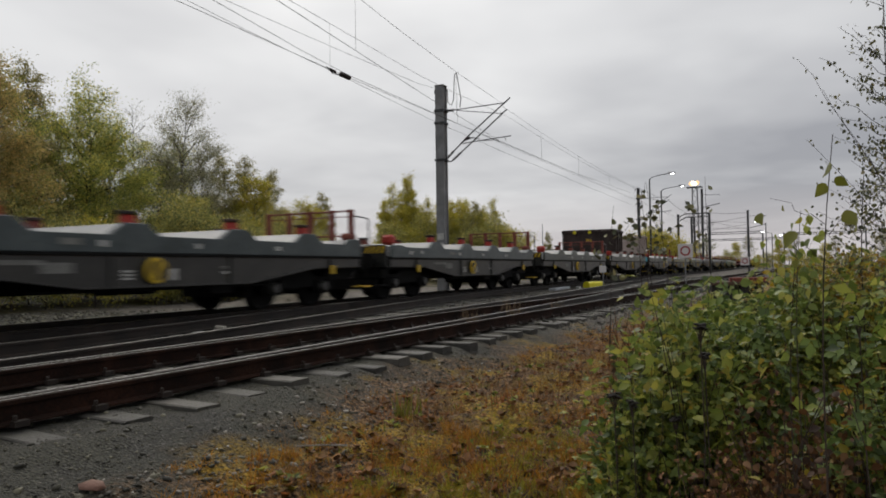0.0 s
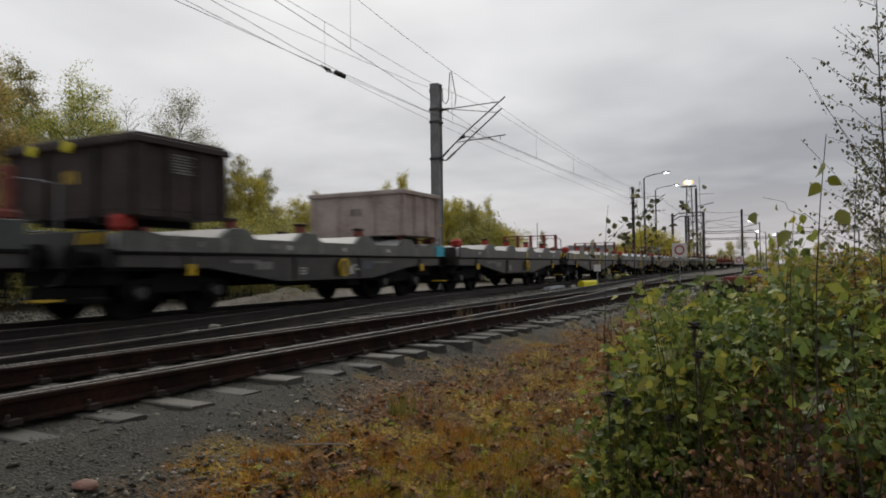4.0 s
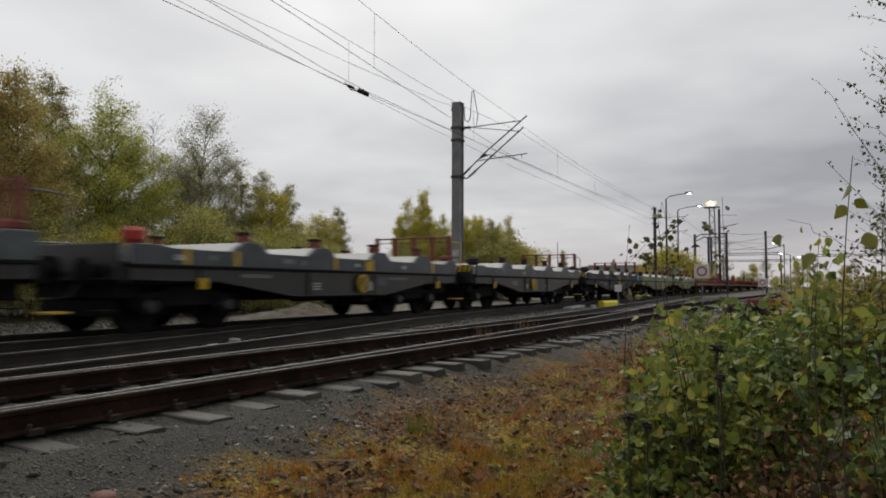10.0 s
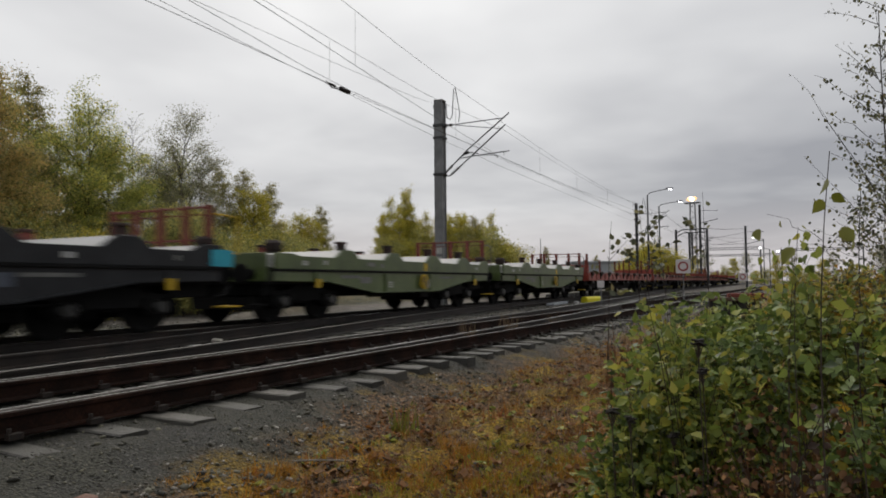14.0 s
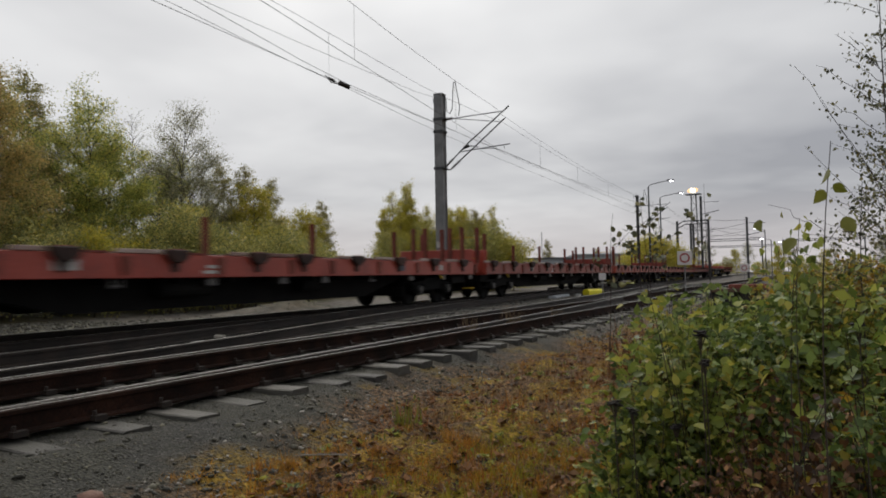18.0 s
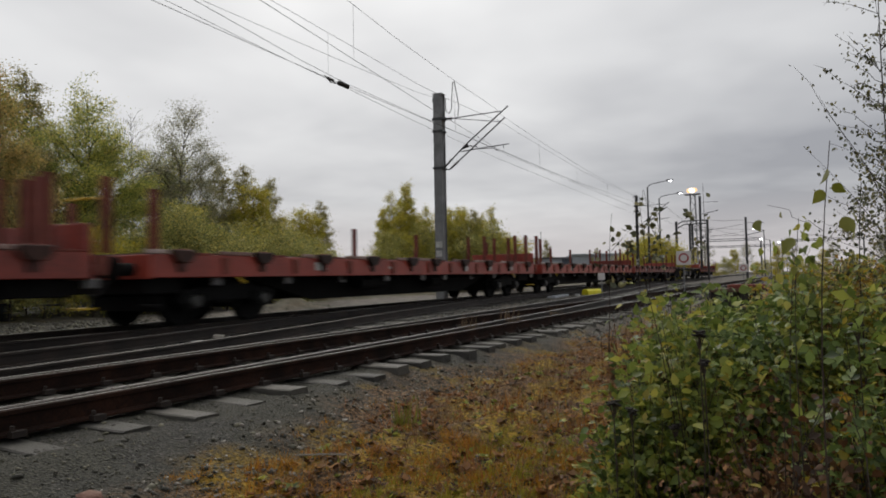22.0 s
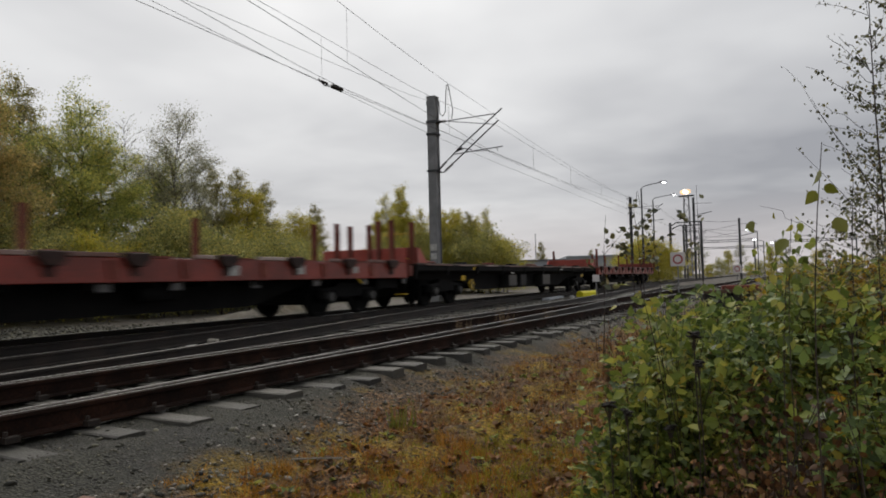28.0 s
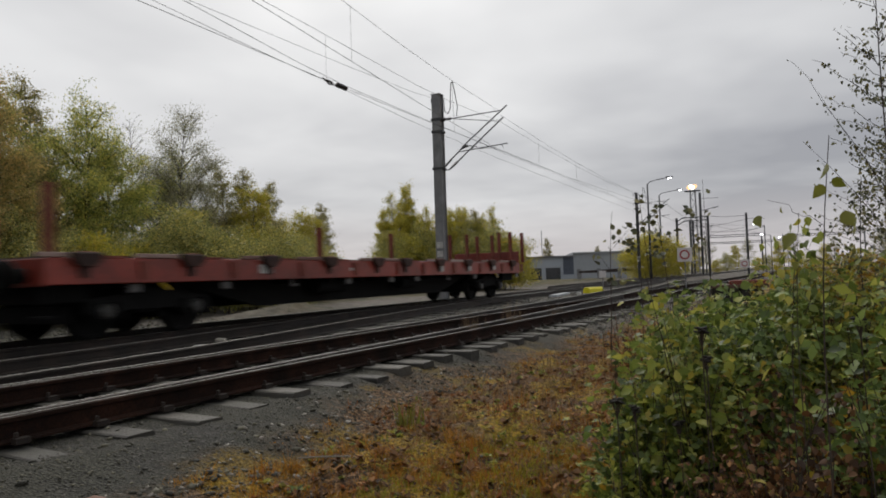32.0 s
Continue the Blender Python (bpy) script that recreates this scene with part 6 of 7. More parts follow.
for i, (b, r, h) in enumerate(((15.3, 2.7, 0.72), (13.9, 2.7, 0.70), (8.7, 2.62, 0.94), (8.4, 2.66, 0.84), (-2.0, 2.6, 1.02), (10.6, 2.75, 0.60))):
    rng = np.random.RandomState(80 + i)
    x, y = place(b, r)
    root = tagged(empty("tansy_plant", pose(x, y, float(ground_z(x, y)))), "withered tansy stalk with black seed heads", "weed", "withered tansies")
    g = Geo()
    g.tube([(0, 0, 0), (0.03, 0.01, h * 0.6), (0.02, 0.02, h)], 0.0024, 5)
    for k in range(14):
        a, rr = rng.uniform(0, 6.28), rng.uniform(0.003, 0.022)
        tip = (0.02 + math.cos(a) * rr, 0.02 + math.sin(a) * rr, h + 0.04 + rng.uniform(-0.01, 0.01))
        g.tube([(0.02, 0.02, h - 0.02), tip], 0.0015, 4)
        bv2, bf2 = stone_form(k)
        Geo().add([(tip[0] + 0.012 * p[0], tip[1] + 0.012 * p[1], tip[2] + 0.010 * p[2]) for p in bv2], bf2).part("seed_head", M["seed"], root)
    g.part("stem", M["twig"], root)
x, y = -2.97, 3.73
tagged(Geo().tube([(-0.16, -0.06, 0.03), (0.02, 0.0, 0.035), (0.17, 0.06, 0.03)], 0.006, 5).part("dry_stick", M["fleck"], None, at=pose(x, y, float(ground_z(x, y)) + 0.05, 0, 0, 8)), "pale dry stick lying in the moss", "stick")


# ---- freight train ----
WHEEL_R = 0.46


def travel(t):
    """Metres run by the train at t seconds."""
    return 8.607 * t + 4.915 * (t / 16) ** 2 - 1.705 * (t / 16) ** 3


def wheelset(parent, y):
    g = Geo()
    prof = [(0.70, 0.08), (0.70, 0.16), (0.725, 0.38), (0.695, 0.43), (0.695, 0.488), (0.725, 0.488), (0.735, 0.462), (0.83, 0.455), (0.83, 0.40), (0.775, 0.37), (0.775, 0.16), (0.84, 0.11), (0.84, 0.08)]
    g.lathe(prof, 28)
    g.lathe([(-a, r) for a, r in prof], 28)
    g.tube([(-1.08, 0, 0), (1.08, 0, 0)], 0.075, 10)
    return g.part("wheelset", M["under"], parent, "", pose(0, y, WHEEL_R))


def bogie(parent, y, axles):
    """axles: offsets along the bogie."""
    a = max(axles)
    b = Geo().box(-1.0, 1.0, -0.26, 0.26, 0.40, 0.84).part("bogie", M["under"], parent, "grimy bogie, its colour near black with painted shade", pose(0, y, 0), bevel=0.02)
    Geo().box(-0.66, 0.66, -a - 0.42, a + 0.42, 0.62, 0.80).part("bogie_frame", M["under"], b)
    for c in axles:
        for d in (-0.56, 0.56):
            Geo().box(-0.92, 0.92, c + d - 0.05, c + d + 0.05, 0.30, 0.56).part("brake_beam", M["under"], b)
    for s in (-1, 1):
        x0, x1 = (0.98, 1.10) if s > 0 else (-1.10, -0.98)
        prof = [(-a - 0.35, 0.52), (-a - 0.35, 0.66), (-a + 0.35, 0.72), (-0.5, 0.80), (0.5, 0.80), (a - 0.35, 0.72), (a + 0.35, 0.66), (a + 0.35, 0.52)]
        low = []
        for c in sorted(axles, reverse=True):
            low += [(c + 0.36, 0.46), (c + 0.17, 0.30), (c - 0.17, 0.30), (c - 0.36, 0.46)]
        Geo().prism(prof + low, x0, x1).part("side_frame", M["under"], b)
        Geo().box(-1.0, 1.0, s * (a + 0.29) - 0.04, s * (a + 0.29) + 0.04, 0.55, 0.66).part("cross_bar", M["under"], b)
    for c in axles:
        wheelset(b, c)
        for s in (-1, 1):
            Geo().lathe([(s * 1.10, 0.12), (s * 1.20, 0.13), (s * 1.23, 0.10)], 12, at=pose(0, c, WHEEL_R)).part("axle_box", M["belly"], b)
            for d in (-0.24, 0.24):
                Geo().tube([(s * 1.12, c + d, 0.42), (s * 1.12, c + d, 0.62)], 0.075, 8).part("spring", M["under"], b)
    return b


def buffers(parent, y, s):
    for x in (-0.98, 0.98):
        g = Geo()
        at = pose(x, y, 1.05, 0, 0, 90 * s)
        g.lathe([(0.0, 0.11), (0.28, 0.11), (0.28, 0.075), (0.36, 0.075), (0.36, 0.22), (0.39, 0.225), (0.405, 0.20)], 16, at=at)
        g.part("buffer", M["under"], parent)
    g = Geo().tube([(0, y, 1.0), (0, y + s * 0.22, 1.0), (0, y + s * 0.3, 0.92), (0, y + s * 0.36, 0.98)], 0.045, 6)
    g.part("coupling", M["under"], parent)
    Geo().tube([(0.35, y, 0.85), (0.35, y + s * 0.2, 0.62), (0.3, y + s * 0.38, 0.60)], 0.025, 6).part("brake_hose", M["black"], parent)


def bar(parent, y, z, w, h, mat="white_mark", x=1.462, name="marking", t=0.006):
    return Geo().box(x, x + t, y - w / 2, y + w / 2, z - h / 2, z + h / 2).part(name, M[mat], parent)


def disc(parent, y, z, r, x=1.462):
    n = 24
    ring = [(y + r * math.cos(2 * math.pi * i / n), z + r * math.sin(2 * math.pi * i / n)) for i in range(n)]
    d = Geo().prism(ring, x, x + 0.05).part("brake_wheel", M["yellow"], parent, "yellow-rimmed black brake disc with a diagonal bar", bevel=0.01)
    Geo().prism([(y + 0.76 * (a - y), z + 0.76 * (b - z)) for a, b in ring], x + 0.05, x + 0.056).part("dial", M["black"], d)
    c, s = math.cos(radians(58)), math.sin(radians(58))
    q = [(-0.74 * r, -0.20 * r), (0.74 * r, -0.20 * r), (0.74 * r, 0.20 * r), (-0.74 * r, 0.20 * r)]
    Geo().prism([(y + c * a - s * b, z + s * a + c * b) for a, b in q], x + 0.056, x + 0.062).part("stripe", M["yellow"], d)
    return d


HUMPS = (-3.6, -1.356, 1.034, 3.253)
LEAD, TAIL = -6.32, 5.32  # ends of a coil wagon's body


def coil_wagon(paint, label, seed, disc_y=0.3, stops="bright_red", stripes=""):
    r = random.Random(seed)
    w = tagged(empty("coil_wagon"), label, "freight wagon", "coil wagons")
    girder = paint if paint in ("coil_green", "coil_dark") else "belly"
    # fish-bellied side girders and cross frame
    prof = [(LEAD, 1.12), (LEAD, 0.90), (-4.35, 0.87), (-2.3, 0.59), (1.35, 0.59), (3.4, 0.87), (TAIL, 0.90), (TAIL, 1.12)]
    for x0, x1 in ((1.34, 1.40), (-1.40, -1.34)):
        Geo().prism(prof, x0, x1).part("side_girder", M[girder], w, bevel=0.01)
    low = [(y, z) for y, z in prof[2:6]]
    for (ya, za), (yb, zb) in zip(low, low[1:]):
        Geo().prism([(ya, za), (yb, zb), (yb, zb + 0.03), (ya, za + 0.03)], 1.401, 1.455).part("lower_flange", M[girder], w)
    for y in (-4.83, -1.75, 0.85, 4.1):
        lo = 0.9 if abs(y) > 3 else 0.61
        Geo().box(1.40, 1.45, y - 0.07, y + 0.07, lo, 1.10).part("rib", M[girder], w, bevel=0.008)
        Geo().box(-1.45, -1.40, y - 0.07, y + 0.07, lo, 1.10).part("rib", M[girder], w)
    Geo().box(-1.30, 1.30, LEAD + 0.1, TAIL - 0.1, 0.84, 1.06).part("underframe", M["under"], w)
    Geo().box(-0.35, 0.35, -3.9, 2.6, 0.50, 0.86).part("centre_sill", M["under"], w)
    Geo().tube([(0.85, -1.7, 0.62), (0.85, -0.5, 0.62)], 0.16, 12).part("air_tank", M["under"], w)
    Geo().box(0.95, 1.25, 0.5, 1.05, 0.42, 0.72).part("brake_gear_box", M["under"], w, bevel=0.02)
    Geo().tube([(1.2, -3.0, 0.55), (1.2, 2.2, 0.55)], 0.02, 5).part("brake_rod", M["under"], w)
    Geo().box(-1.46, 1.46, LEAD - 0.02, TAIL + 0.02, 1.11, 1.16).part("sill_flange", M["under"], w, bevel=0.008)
    # side walls with humps, cradle troughs between
    top = [(LEAD, 1.16), (LEAD, 1.50), (-5.75, 1.50), (-5.45, 1.45)]
    for h in HUMPS:
        top += [(h - 0.50, 1.45), (h - 0.24, 1.65), (h + 0.22, 1.65), (h + 0.50, 1.45)]
    top += [(4.55, 1.45), (4.80, 1.58), (TAIL, 1.58), (TAIL, 1.16)]
    for x0, x1 in ((1.39, 1.455), (-1.455, -1.39)):
        Geo().prism(top, x0, x1).part("cradle_wall", M[paint], w, bevel=0.01)
    prof = [(LEAD + 0.02, 1.05), (LEAD + 0.02, 1.46), (-5.65, 1.46), (-5.2, 1.22)]
    for h in HUMPS:
        prof += [(h - 0.97, 1.20), (h - 0.26, 1.635), (h + 0.26, 1.635), (h + 0.97, 1.20)]
    prof += [(4.25, 1.22), (4.9, 1.565), (TAIL - 0.02, 1.565), (TAIL - 0.02, 1.05)]
    Geo().prism(prof, -1.385, 1.385).part("cradle", M["cradle"], w, "worn cradle troughs, pale with painted sky sheen")
    for h in HUMPS:
        for x in (-1.22, 1.22):
            m = stops if x > 0 else "red_post"
            p = Geo().box(x - 0.09, x + 0.09, h - 0.12, h + 0.12, 1.635, 1.80).part("stop_block", M[m], w, bevel=0.025)
            Geo().box(x - 0.10, x + 0.10, h - 0.15, h + 0.13, 1.80, 1.86).part("cap", M["pocket"], p, bevel=0.012)
            Geo().box(x - 0.05, x + 0.05, h + 0.12, h + 0.24, 1.64, 1.69).part("hinge", M["pocket"], p, bevel=0.01)
    # end beams, couplings, steps
    for y, s in ((LEAD, -1), (TAIL, 1)):
        Geo().box(-1.40, 1.40, min(y, y + s * 0.14), max(y, y + s * 0.14), 0.84, 1.20).part("end_beam", M["under"], w, bevel=0.01)
        buffers(w, y + s * 0.14, s)
        yy = y + s * 0.34
        for x in (-1.25, 1.25):
            Geo().box(x - 0.18, x + 0.18, yy - 0.17, yy + 0.17, 0.40, 0.43).part("step", M["yellow" if s > 0 else "under"], w, "yellow-edged step" if s > 0 else "")
            for d in (-0.16, 0.16):
                Geo().tube([(x + d, yy, 0.42), (x + d, yy - s * 0.1, 0.9)], 0.014, 5).part("step_hanger", M["under"], w)
    for a, b in ((LEAD, -5.9), (4.35, TAIL)):
        Geo().box(-1.1, 1.1, a, b, 0.60, 0.86).part("headstock", M["under"], w, bevel=0.02)
    Geo().box(-1.36, 1.36, TAIL + 0.02, TAIL + 0.20, 1.20, 1.24).part("brake_platform", M["under"], w)
    rail_g = tagged(Geo().tube([(-1.30, 5.12, 2.30), (1.30, 5.12, 2.30)], 0.024, 6).tube([(-1.30, 5.12, 1.68), (1.30, 5.12, 1.68)], 0.02, 6).tube([(-1.30, 5.12, 2.16), (1.30, 5.12, 2.16)], 0.012, 5).part("end_railing", M["red_post"], w, "red end railing"))
    for x in (-1.30, -0.62, 0.05, 0.72, 1.30):
        Geo().box(x - 0.06, x + 0.06, 5.06, 5.18, 1.57, 2.34).part("post", M["red_post"], rail_g, bevel=0.012)
    Geo().tube([(1.34, 5.24, 1.50), (1.34, 5.40, 1.42), (1.34, 5.84, 1.44), (1.34, 5.86, 2.14), (1.34, 5.50, 2.17), (1.34, 5.2, 2.17)], 0.022, 6).part("handrail", M["yellow" if seed % 2 else "steel"], w)
    Geo().box(1.08, 1.38, 4.92, 5.26, 1.565, 1.74).part("corner_block", M[stops if stops == "pocket" else "red_post"], w, "rusty red corner block", bevel=0.05)
    Geo().box(1.05, 1.40, -6.28, -5.96, 1.50, 1.78).part("corner_block", M["bright_red" if stops != "pocket" else "pocket"], w, "bright red corner block", bevel=0.07)
    Geo().box(-1.38, 1.38, LEAD - 0.20, LEAD - 0.145, 0.90, 1.50).part("end_plate", M[girder], w, bevel=0.01)
    if seed % 3 != 1:
        hz = Geo().box(0.70, 1.38, LEAD - 0.245, LEAD - 0.205, 1.26, 1.48).part("hazard_plate", M["black"], w, "black and yellow striped plate")
        for k in range(4):
            Geo().prism([(0.73 + 0.165 * k, 1.275), (0.81 + 0.165 * k, 1.275), (0.89 + 0.165 * k, 1.465), (0.81 + 0.165 * k, 1.465)], LEAD - 0.257, LEAD - 0.245, at=Matrix(((0, 1, 0, 0), (1, 0, 0, 0), (0, 0, 1, 0), (0, 0, 0, 1)))).part("stripe", M["yellow"], hz)
    # markings
    disc(w, disc_y, 0.87, 0.22)
    bar(w, disc_y + 0.44, 0.80, 0.16, 0.20, "white_mark", 1.405)
    for y in (-4.83, 4.1):
        bar(w, y, 0.85, 0.17, 0.20, "yellow", 1.452, "marker_plate", 0.02)
    for y, z, a, h in ((-5.3, 1.30, 0.16, 0.10), (-4.6, 1.32, 0.12, 0.10), (-2.5, 1.32, 0.34, 0.10), (-2.0, 1.30, 0.14, 0.10), (0.0, 1.30, 0.12, 0.09), (2.2, 1.30, 0.16, 0.09), (4.2, 1.31, 0.12, 0.09), (-3.4, 1.00, 0.8, 0.07), (-2.75, 0.92, 0.5, 0.16), (1.9, 1.00, 0.95, 0.06), (0.66, 0.92, 0.14, 0.05), (0.66, 0.82, 0.14, 0.05)):
        if r.random() < 0.85:
            bar(w, y + r.uniform(-0.08, 0.08), z, a, h, "faint_mark" if a > 0.3 or r.random() < 0.4 else "white_mark", 1.457 if z > 1.15 else 1.405)
    for z in (0.74, 0.80, 0.86):
        bar(w, -1.50, z, 0.20, 0.035, "white_mark", 1.405)
    if seed % 2:
        bar(w, 1.15, 0.93, 0.46, 0.20, "blue_mark", 1.402)
    if disc_y > 0:
        bar(w, 0.45, 1.30, 0.20, 0.22, "yellow", 1.457)
    if stripes:
        for y in (-5.2, -4.0, -0.88, 0.62, 3.78):
            bar(w, y, 1.32, 0.11, 0.28, stripes, 1.457)
    bogie(w, -4.82, (-0.88, 0.88))
    bogie(w, 3.27, (-0.88, 0.88))
    return w


def deck_boards(parent, L, z0, z1, half):
    """Planks across the floor."""
    n = 90
    w = L / n - 0.006
    board = Geo().box(-half, half, -w, w, z0, z1).mesh("floor_board", M["deck"])
    for i in range(n):
        ob = new("floor_board", board)
        ob.parent = parent
        ob.matrix_basis = pose(0, -L + 2 * L * (i + 0.5) / n, 0)


def stake(parent, x, y, z0, z1):
    g = Geo().box(x - 0.05, x + 0.05, y - 0.07, y - 0.05, z0, z1).box(x - 0.05, x + 0.05, y + 0.05, y + 0.07, z0, z1).box(x - 0.015, x + 0.015, y - 0.05, y + 0.05, z0, z1)
    return g.part("stake", M["red_post"], parent)


def flat_wagon(label, seed, lead_board=True):
    r = random.Random(seed)
    w = tagged(empty("flat_wagon"), label, "freight wagon", "red flat wagons")
    L, FRONT = 10.08, -9.75  # tail and leading end
    POCKETS = [k * (0.75 + 2.1 * q) for k in (-1, 1) for q in range(5)]
    for x0, x1 in ((1.37, 1.43), (-1.43, -1.37)):
        Geo().prism([(FRONT, 0.90), (L, 0.90), (L, 1.31), (FRONT, 1.31)], x0, x1).part("side_beam", M["red"], w, bevel=0.012)
    Geo().box(-1.36, 1.36, FRONT, L, 1.12, 1.29).part("floor_frame", M["under"], w)
    deck_boards(w, 9.7, 1.295, 1.335, 1.36)
    for k, y in enumerate(sorted(POCKETS)):
        for s in (-1, 1):
            Geo().box(s * 1.41 - 0.035, s * 1.41 + 0.035, y - (1.15 if k % 2 else 0.75), y - 0.26, 1.313, 1.385).part("edge_strip", M["worn_edge"], w, "pale worn edge strip", bevel=0.008)
            Geo().box(s * 1.41 - 0.025, s * 1.41 + 0.025, y + 0.28, y + 0.8, 1.313, 1.345).part("edge_strip", M["red_post"], w)
    # bracketed stake pockets
    for y in POCKETS:
        for s in (-1, 1):
            pk = Geo().prism([(y - 0.26, 1.385), (y + 0.28, 1.385), (y + 0.24, 1.25), (y + 0.10, 1.16), (y - 0.12, 1.16), (y - 0.21, 1.26)], s * 1.43, s * 1.55).part("stake_pocket", M["pocket"], w, "dark brown stake pocket", bevel=0.015)
            Geo().box(s * 1.44, s * 1.53, y - 0.15, y + 0.15, 1.376, 1.40).part("clamp", M["red_post"], pk, "red folded clamp", bevel=0.008)
            Geo().prism([(y - 0.09, 1.159), (y + 0.08, 1.159), (y + 0.06, 1.0), (y - 0.06, 1.0)], s * 1.431, s * 1.47).part("gusset", M["pocket"], pk)
            Geo().prism([(y + 0.98, 1.26), (y + 1.22, 1.26), (y + 1.16, 0.95), (y + 1.04, 0.95)], s * 1.43, s * 1.465).part("bracket", M["red_post"], w)
            Geo().box(s * 1.20, s * 1.26, y + 0.95, y + 1.20, 0.74, 0.90).part("lashing_ring", M["steel"], w, bevel=0.02)
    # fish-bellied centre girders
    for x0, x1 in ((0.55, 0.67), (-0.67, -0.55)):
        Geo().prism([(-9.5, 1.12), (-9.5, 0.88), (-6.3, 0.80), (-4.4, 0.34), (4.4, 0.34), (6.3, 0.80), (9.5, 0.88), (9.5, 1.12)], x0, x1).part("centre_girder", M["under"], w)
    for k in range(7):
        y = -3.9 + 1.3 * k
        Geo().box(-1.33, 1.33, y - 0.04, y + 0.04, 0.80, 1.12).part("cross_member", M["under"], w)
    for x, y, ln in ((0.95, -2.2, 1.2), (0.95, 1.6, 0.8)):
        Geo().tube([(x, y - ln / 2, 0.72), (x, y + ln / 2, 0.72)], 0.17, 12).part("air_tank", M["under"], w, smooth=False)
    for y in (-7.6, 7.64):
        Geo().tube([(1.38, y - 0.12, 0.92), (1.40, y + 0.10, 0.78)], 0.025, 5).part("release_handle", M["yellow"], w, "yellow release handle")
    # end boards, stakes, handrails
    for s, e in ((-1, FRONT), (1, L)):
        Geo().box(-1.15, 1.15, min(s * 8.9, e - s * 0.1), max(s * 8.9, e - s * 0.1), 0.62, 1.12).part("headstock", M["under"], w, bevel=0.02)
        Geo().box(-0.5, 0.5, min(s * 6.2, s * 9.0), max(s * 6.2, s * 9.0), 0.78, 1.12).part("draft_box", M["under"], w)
        lo, hi = sorted((e - s * 0.06, e))
        if s > 0 or lead_board:
            eb = Geo().box(-1.42, 1.42, lo, hi, 1.31, 1.76).part("end_board", M["red"], w, bevel=0.012)
            for x in (-1.3, -0.65, 0.0, 0.65, 1.3):
                Geo().box(x - 0.06, x + 0.06, min(e, e + s * 0.07), max(e, e + s * 0.07), 0.95, 1.72).part("stiffener", M["red"], eb)
        Geo().box(-1.42, 1.42, min(e, e + s * 0.04), max(e, e + s * 0.04), 0.88, 1.30).part("end_beam", M["red"], w, bevel=0.01)
        buffers(w, e + s * 0.04, s)
        for x in (-1.25, 1.25):
            Geo().box(x - 0.16, x + 0.16, e - s * 0.05 - 0.12, e - s * 0.05 + 0.12, 0.42, 0.45).part("step", M["yellow" if s > 0 else "under"], w, "yellow-edged step" if s > 0 else "")
            for d in (-0.14, 0.14):
                Geo().tube([(x + d, e - s * 0.05, 0.44), (x + d, e - s * 0.05, 0.95)], 0.012, 5).part("step_hanger", M["under"], w)
    for x, y in ((-1.32, 9.45), (-0.66, 9.66), (-0.2, 9.66), (0.45, 9.66), (0.75, 9.66), (1.30, 9.45), (1.48, 10.3)):
        stake(w, x, y, 1.30, 2.42 + 0.12 * r.random())
    for x, y in ((-1.47, -9.15), (-1.47, 0.75), (1.3, -9.62), (-1.47, 4.95)):
        stake(w, x, y, 1.25, 2.35 + 0.12 * r.random())
    Geo().tube([(1.30, 10.17, 1.48), (1.42, 10.43, 1.42), (1.42, 10.43, 2.18), (1.0, 10.31, 2.18), (0.6, 10.21, 2.16)], 0.022, 6).part("handrail", M["yellow"], w, "bent yellow handrail")
    for y, z, a, h, m in ((-5.0, 1.12, 0.42, 0.18, "white_mark"), (-1.9, 1.10, 0.34, 0.06, "white_mark"), (-1.9, 1.0, 0.34, 0.06, "white_mark"), (0.9, 1.12, 0.30, 0.12, "white_mark"), (3.1, 1.1, 0.26, 0.20, "white_mark"), (5.3, 1.12, 0.40, 0.20, "blue_mark" if seed % 2 else "white_mark"), (7.4, 1.12, 0.22, 0.16, "white_mark")):
        if r.random() < 0.85:
            bar(w, y + r.uniform(-0.2, 0.2), z, a, h, m, 1.431)
    for s in (-1, 1):
        bogie(w, s * 7.62, (-0.94, 0.94))
    return w


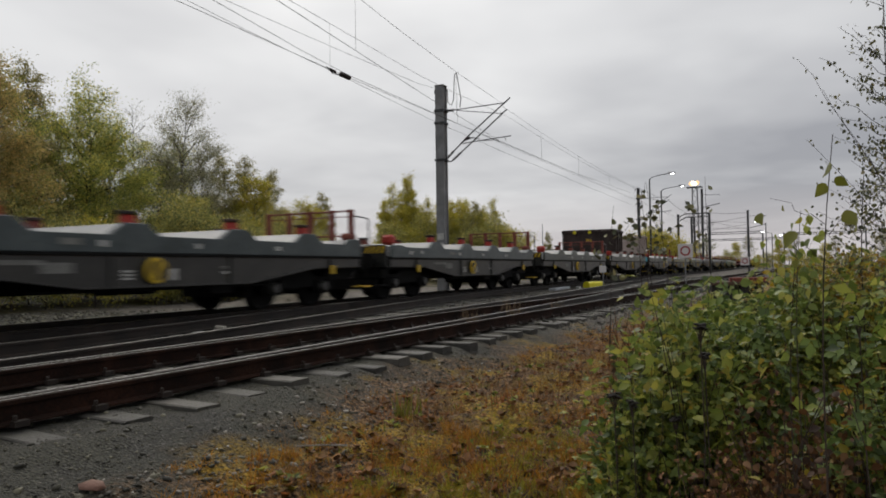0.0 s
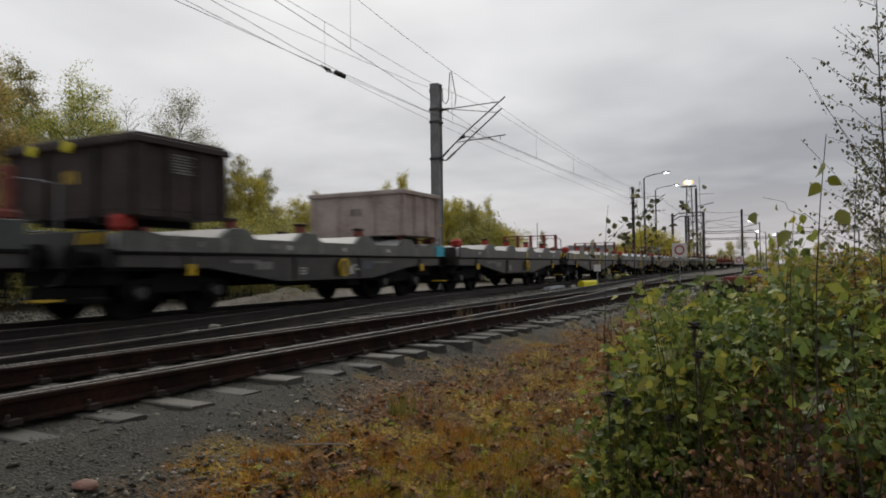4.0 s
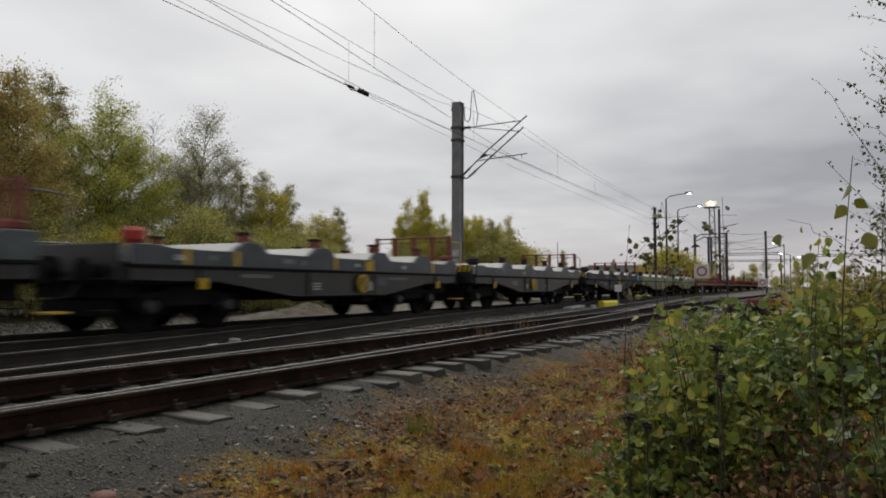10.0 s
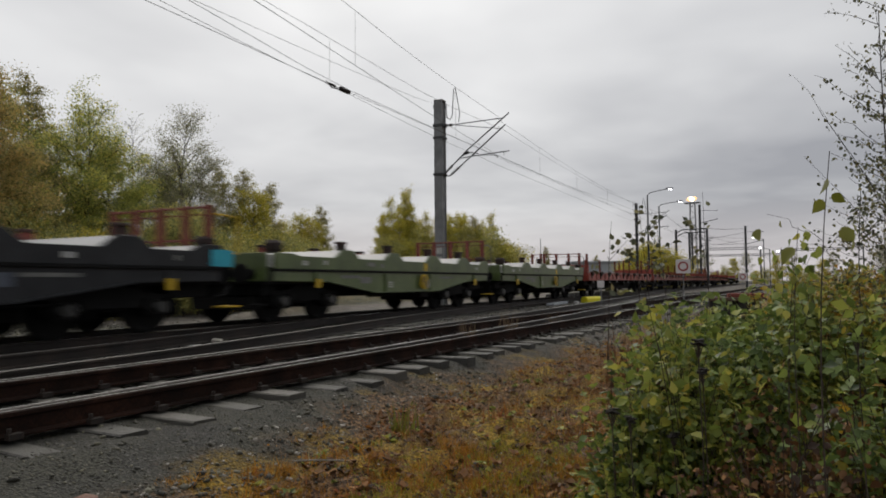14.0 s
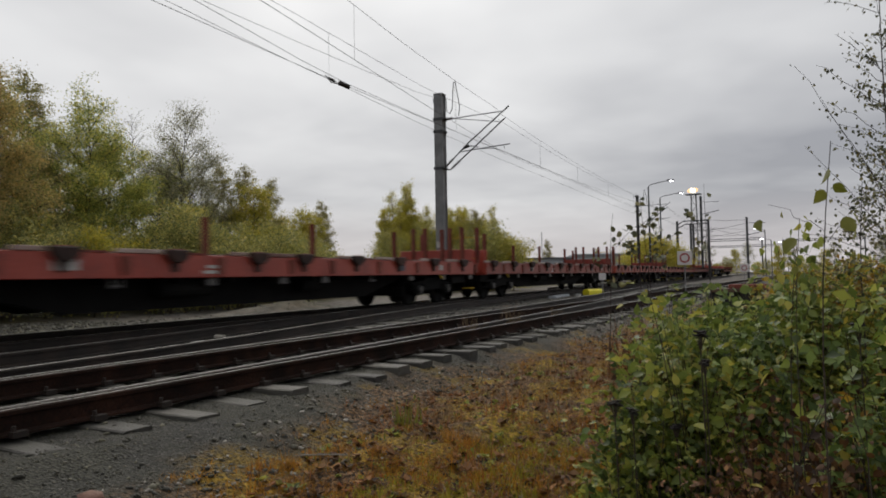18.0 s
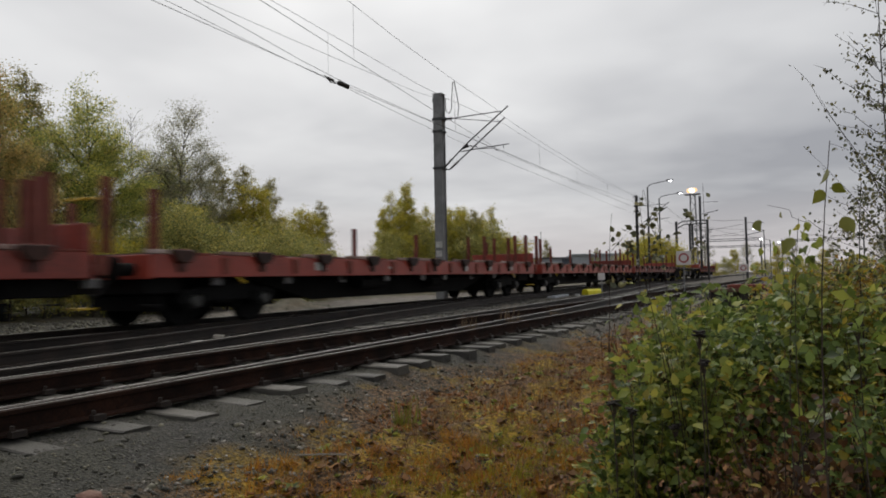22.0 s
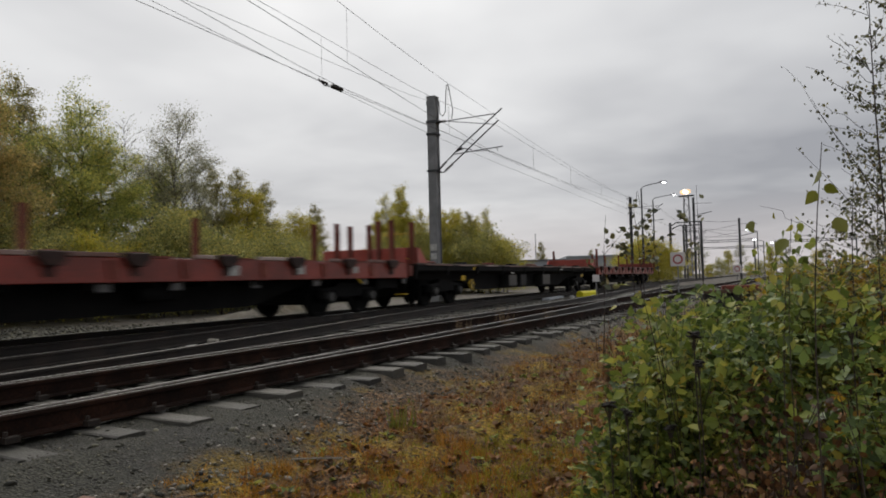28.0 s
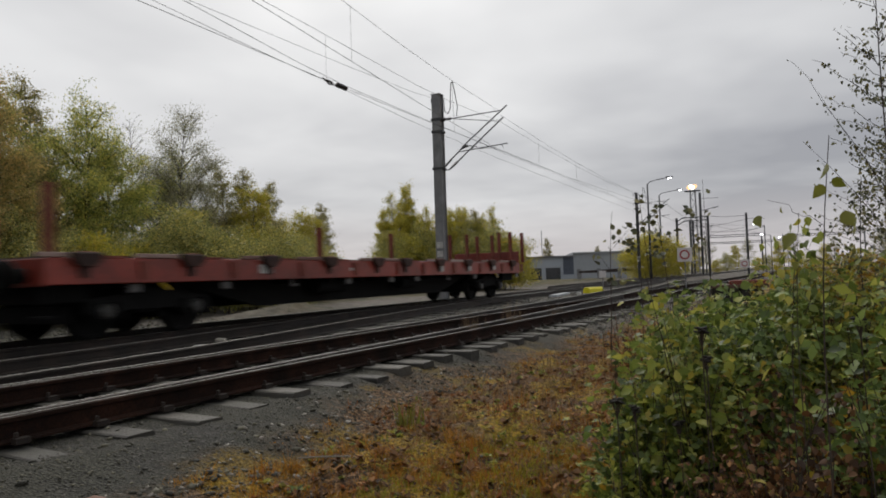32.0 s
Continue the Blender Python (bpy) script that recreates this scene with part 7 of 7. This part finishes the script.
def black_flat():
    w = tagged(empty("low_side_flat_wagon"), "black flat wagon with a pale worn deck edge", "freight wagon")
    L = 11.1
    for x0, x1 in ((1.37, 1.43), (-1.43, -1.37)):
        Geo().prism([(-L, 1.10), (L, 1.10), (L, 1.27), (-L, 1.27)], x0, x1).part("side_beam", M["under"], w, bevel=0.012)
    Geo().box(-1.36, 1.36, -L, L, 1.08, 1.25).part("floor_frame", M["under"], w)
    Geo().box(-1.44, 1.44, -L, L, 1.272, 1.30).part("deck_edge", M["pocket"], w, "rusty steel deck edge")
    for k in range(9):
        Geo().box(1.441, 1.462, -10.6 + 2.4 * k, -8.75 + 2.4 * k - 0.35 * (k % 3), 1.268, 1.306).part("edge_strip", M["worn_edge"], w, "pale worn edge strip")
    deck_boards(w, L - 0.05, 1.302, 1.335, 1.36)
    for i in range(9):
        y = -10.0 + 2.5 * i
        for s in (-1, 1):
            Geo().box(s * 1.2 - 0.14, s * 1.2 + 0.14, y - 0.3, y + 0.3, 1.336, 1.40).part("container_lock", M["under" if i % 2 else "red_post"], w, bevel=0.02)
            Geo().box(s * 1.43, s * 1.46, y + 0.9, y + 1.0, 0.98, 1.26).part("bracket", M["under"], w)
    for x0, x1 in ((0.75, 0.87), (-0.87, -0.75)):
        Geo().prism([(-10.5, 1.08), (-10.5, 0.85), (-6.9, 0.78), (-5.2, 0.42), (5.2, 0.42), (6.9, 0.78), (10.5, 0.85), (10.5, 1.08)], x0, x1).part("centre_girder", M["under"], w)
    for y, a, m in ((-2.6, 0.9, "belly"), (-1.3, 0.7, "black"), (1.9, 1.1, "belly")):
        Geo().box(0.90, 1.30, y - a / 2, y + a / 2, 0.50, 0.95).part("equipment_box", M[m], w, bevel=0.02)
    disc(w, -6.9, 0.64, 0.18, 1.30)
    for y in (-7.8, 7.9):
        bar(w, y, 0.86, 0.28, 0.16, "yellow", 1.40, "marker_plate", 0.02)
    for y, z, a, h in ((-6.9, 1.18, 0.12, 0.10), (4.0, 1.18, 0.4, 0.05), (-3.0, 1.02, 0.35, 0.05)):
        bar(w, y, z, a, h, "yellow" if a < 0.2 else "white_mark", 1.431)
    for s in (-1, 1):
        Geo().box(-1.42, 1.42, min(s * L, s * (L + 0.06)), max(s * L, s * (L + 0.06)), 0.86, 1.28).part("end_beam", M["under"], w, bevel=0.01)
        end = Geo().box(-1.42, 1.42, min(s * L, s * (L - 0.08)), max(s * L, s * (L - 0.08)), 1.336, 1.80).part("end_board", M["red"], w, "red folding end board", bevel=0.012)
        for x in (-1.38, 1.32):
            Geo().prism([(s * (L - 0.081), 1.336), (s * (L - 0.081), 1.78), (s * (L - 0.25), 1.78), (s * (L - 0.75), 1.336)], x, x + 0.06).part("gusset", M["red"], end)
        for x in (-1.1, -0.4, 0.4, 1.1):
            Geo().box(x - 0.06, x + 0.06, min(s * L, s * (L + 0.055)), max(s * L, s * (L + 0.055)), 1.29, 1.76).part("stiffener", M["red_post"], end)
        buffers(w, s * (L + 0.05), s)
        bogie(w, s * 8.5, (-0.94, 0.94))
    return w


def scrap_box(label, mat, depth, length, height, lid):
    """An open-topped steel box with ribs, rim and lifting lugs."""
    b = tagged(empty("scrap_container"), label, "container", "steel containers")
    h, hl, hw = height, length / 2, depth / 2
    Geo().box(-hw, hw, -hl, hl, 0.12, 0.22).part("floor_pan", M[mat], b)
    for s in (-1, 1):
        Geo().box(min(s * hw, s * (hw - 0.06)), max(s * hw, s * (hw - 0.06)), -hl, hl, 0.22, h).part("side_panel", M[mat], b, bevel=0.01)
        Geo().box(-hw + 0.061, hw - 0.061, min(s * hl, s * (hl - 0.06)), max(s * hl, s * (hl - 0.06)), 0.22, h).part("end_panel", M[mat], b, bevel=0.01)
        for y in (-hl + 0.05, -hl * 0.33, hl * 0.33, hl - 0.05):
            Geo().box(min(s * hw, s * (hw + 0.07)), max(s * hw, s * (hw + 0.07)), y - 0.05, y + 0.05, 0.12, h - 0.12).part("rib", M[mat], b, bevel=0.01)
        for x in (-hw + 0.08, -hw * 0.4, hw * 0.4, hw - 0.08):
            Geo().box(x - 0.05, x + 0.05, min(s * hl, s * (hl + 0.07)), max(s * hl, s * (hl + 0.07)), 0.12, h - 0.12).part("rib", M[mat], b, bevel=0.01)
    g = Geo()
    g.box(-hw - 0.10, hw + 0.10, -hl - 0.10, -hl + 0.02, h - 0.12, h).box(-hw - 0.10, hw + 0.10, hl - 0.02, hl + 0.10, h - 0.12, h)
    g.box(-hw - 0.10, -hw + 0.02, -hl + 0.02, hl - 0.02, h - 0.12, h).box(hw - 0.02, hw + 0.10, -hl + 0.02, hl - 0.02, h - 0.12, h)
    g.part("rim", M[mat], b, bevel=0.015)
    if lid:
        Geo().box(-hw - 0.04, hw + 0.04, -hl - 0.04, hl + 0.04, h + 0.001, h + 0.06).part("cover", M[mat], b, bevel=0.02)
        for x in (-0.85, 0.1):
            Geo().lathe([(-0.02, 0.10), (0.02, 0.10)], 14, at=pose(x, -hl - 0.12, h - 0.10, 0, 0, 90)).part("marker_disc", M["bright_yellow"], b, "yellow-green round marker")
    for x in (-0.7, 0.7):
        Geo().box(x - 0.12, x + 0.12, -hl, hl, 0.0, 0.12).part("skid", M["under"], b)
    for y in (-0.12, 0.0, 0.14):
        Geo().box(y - 0.03, y + 0.03, -hl - 0.004, -hl - 0.001, h * 0.5, h * 0.5 + 0.22).part("marking", M["yellow" if lid else "black"], b)
    if lid:
        for k in range(7):
            Geo().box(hw + 0.001, hw + 0.004, -0.28, 0.26 - 0.05 * (k % 3), h * 0.62 + 0.05 * k, h * 0.62 + 0.05 * k + 0.025).part("marking", M["faint_mark"], b, "line of faded grey lettering")
    return b


AHEAD = 8.904  # middle of the first coil wagon at the start
PITCH = 13.157  # coupling to coupling
COIL_ORDER = [  # paint, brake disc, stop blocks, wall stripes
    ("coil_blue", -1.0, "bright_red", ""), ("coil_blue", -1.0, "bright_red", ""), ("coil_teal", -1.0, "red_post", ""), ("coil_olive", 0.0, "red_post", "faint_mark"), ("coil_grey", 0.45, "bright_red", "faint_mark"), ("coil_moss", 0.2, "bright_red", "yellow"),
    ("coil_blue", 0.15, "red_post", "yellow"), ("coil_navy", 0.2, "red_post", "yellow"), ("coil_navy", -0.95, "pocket", "faint_mark"), ("coil_dark", 0.26, "pocket", ""), ("coil_green", 0.3, "pocket", ""), ("coil_green", 0.3, "pocket", "")]
COIL_TEXT = {"coil_moss": "dirty olive-grey coil wagon with empty cradles and red stops", "coil_navy": "dull slate-blue coil wagon with empty cradles and red stops", "coil_blue": "faded blue-grey coil wagon with empty cradles and red stops", "coil_grey": "weathered grey coil wagon with empty cradles and red stops", "coil_dark": "sooty dark grey coil wagon with empty cradles",
             "coil_teal": "sooty blue-green coil wagon with empty cradles and red stops", "coil_olive": "pale weathered grey coil wagon carrying two scrap boxes", "coil_green": "moss green coil wagon with empty cradles and red railing"}
TRAIN = []  # thing, place along the line at the start, height
protos = {}
for i, kind in enumerate(COIL_ORDER):
    if kind in protos:
        ob = copy_thing(protos[kind], Matrix())
    else:
        ob = protos[kind] = coil_wagon(kind[0], COIL_TEXT[kind[0]], i, *kind[1:])
    TRAIN.append((ob, AHEAD + PITCH * i, 0.0))
flat_1 = flat_wagon("rust-red flat wagon with stake pockets and end boards", 1)
flat_2 = flat_wagon("rust-red flat wagon with stakes and a blue plate", 2, False)
for i in range(5):
    ob = (flat_1, None, flat_2)[i] if i in (0, 2) else copy_thing(flat_1 if i < 2 else flat_2, Matrix())
    TRAIN.append((ob, AHEAD + 161.02 + 20.977 * i, 0.0))
TRAIN.append((black_flat(), AHEAD + 266.75, 0.0))
TRAIN.append((copy_thing(flat_2, Matrix()), AHEAD + 288.3, 0.0))
box_wagon = AHEAD + 3 * PITCH
black_box = scrap_box("black covered steel scrap box on a coil wagon", "box_black", 3.2, 2.0, 1.43, True)
beige_box = scrap_box("pale rose-grey open steel scrap box on a coil wagon", "box_beige", 3.05, 2.2, 1.40, False)
TRAIN.append((black_box, box_wagon - 5.16, 1.635))
TRAIN.append((beige_box, box_wagon + 3.9, 1.635))
sheet = tagged(Geo().prism([(-0.28, 1.18), (0.28, 1.17), (0.29, 1.47), (0.10, 1.50), (-0.27, 1.48)], 1.46, 1.475).part("tarpaulin", M["tarp"], bevel=0.004), "turquoise tarpaulin hung over a wagon corner", "tarpaulin")
TRAIN.append((sheet, box_wagon + 5.3, 0.0))
sheet_b = copy_thing(sheet, Matrix())
TRAIN.append((sheet_b, AHEAD + 9 * PITCH + 5.3, 0.0))


def motions():
    """The train rolls by, slowly gathering speed; its wheels turn with it."""
    heading = -math.degrees(math.atan(TRACK_LEAN))
    for ob, start, z in TRAIN:
        walk(ob, [(t, pose(line_x(start - travel(t)), start - travel(t), z, 0, 0, heading)) for t in range(33)])
    ticks = [i / 15 for i in range(481)]
    for ob, _, _ in TRAIN:
        for part in ob.children_recursive:
            if part.name.startswith("wheelset"):
                y = part.location.y
                walk(part, [(t, pose(0, y, WHEEL_R, math.degrees(travel(t) / WHEEL_R) % 360, 0, 0)) for t in ticks])


motions()
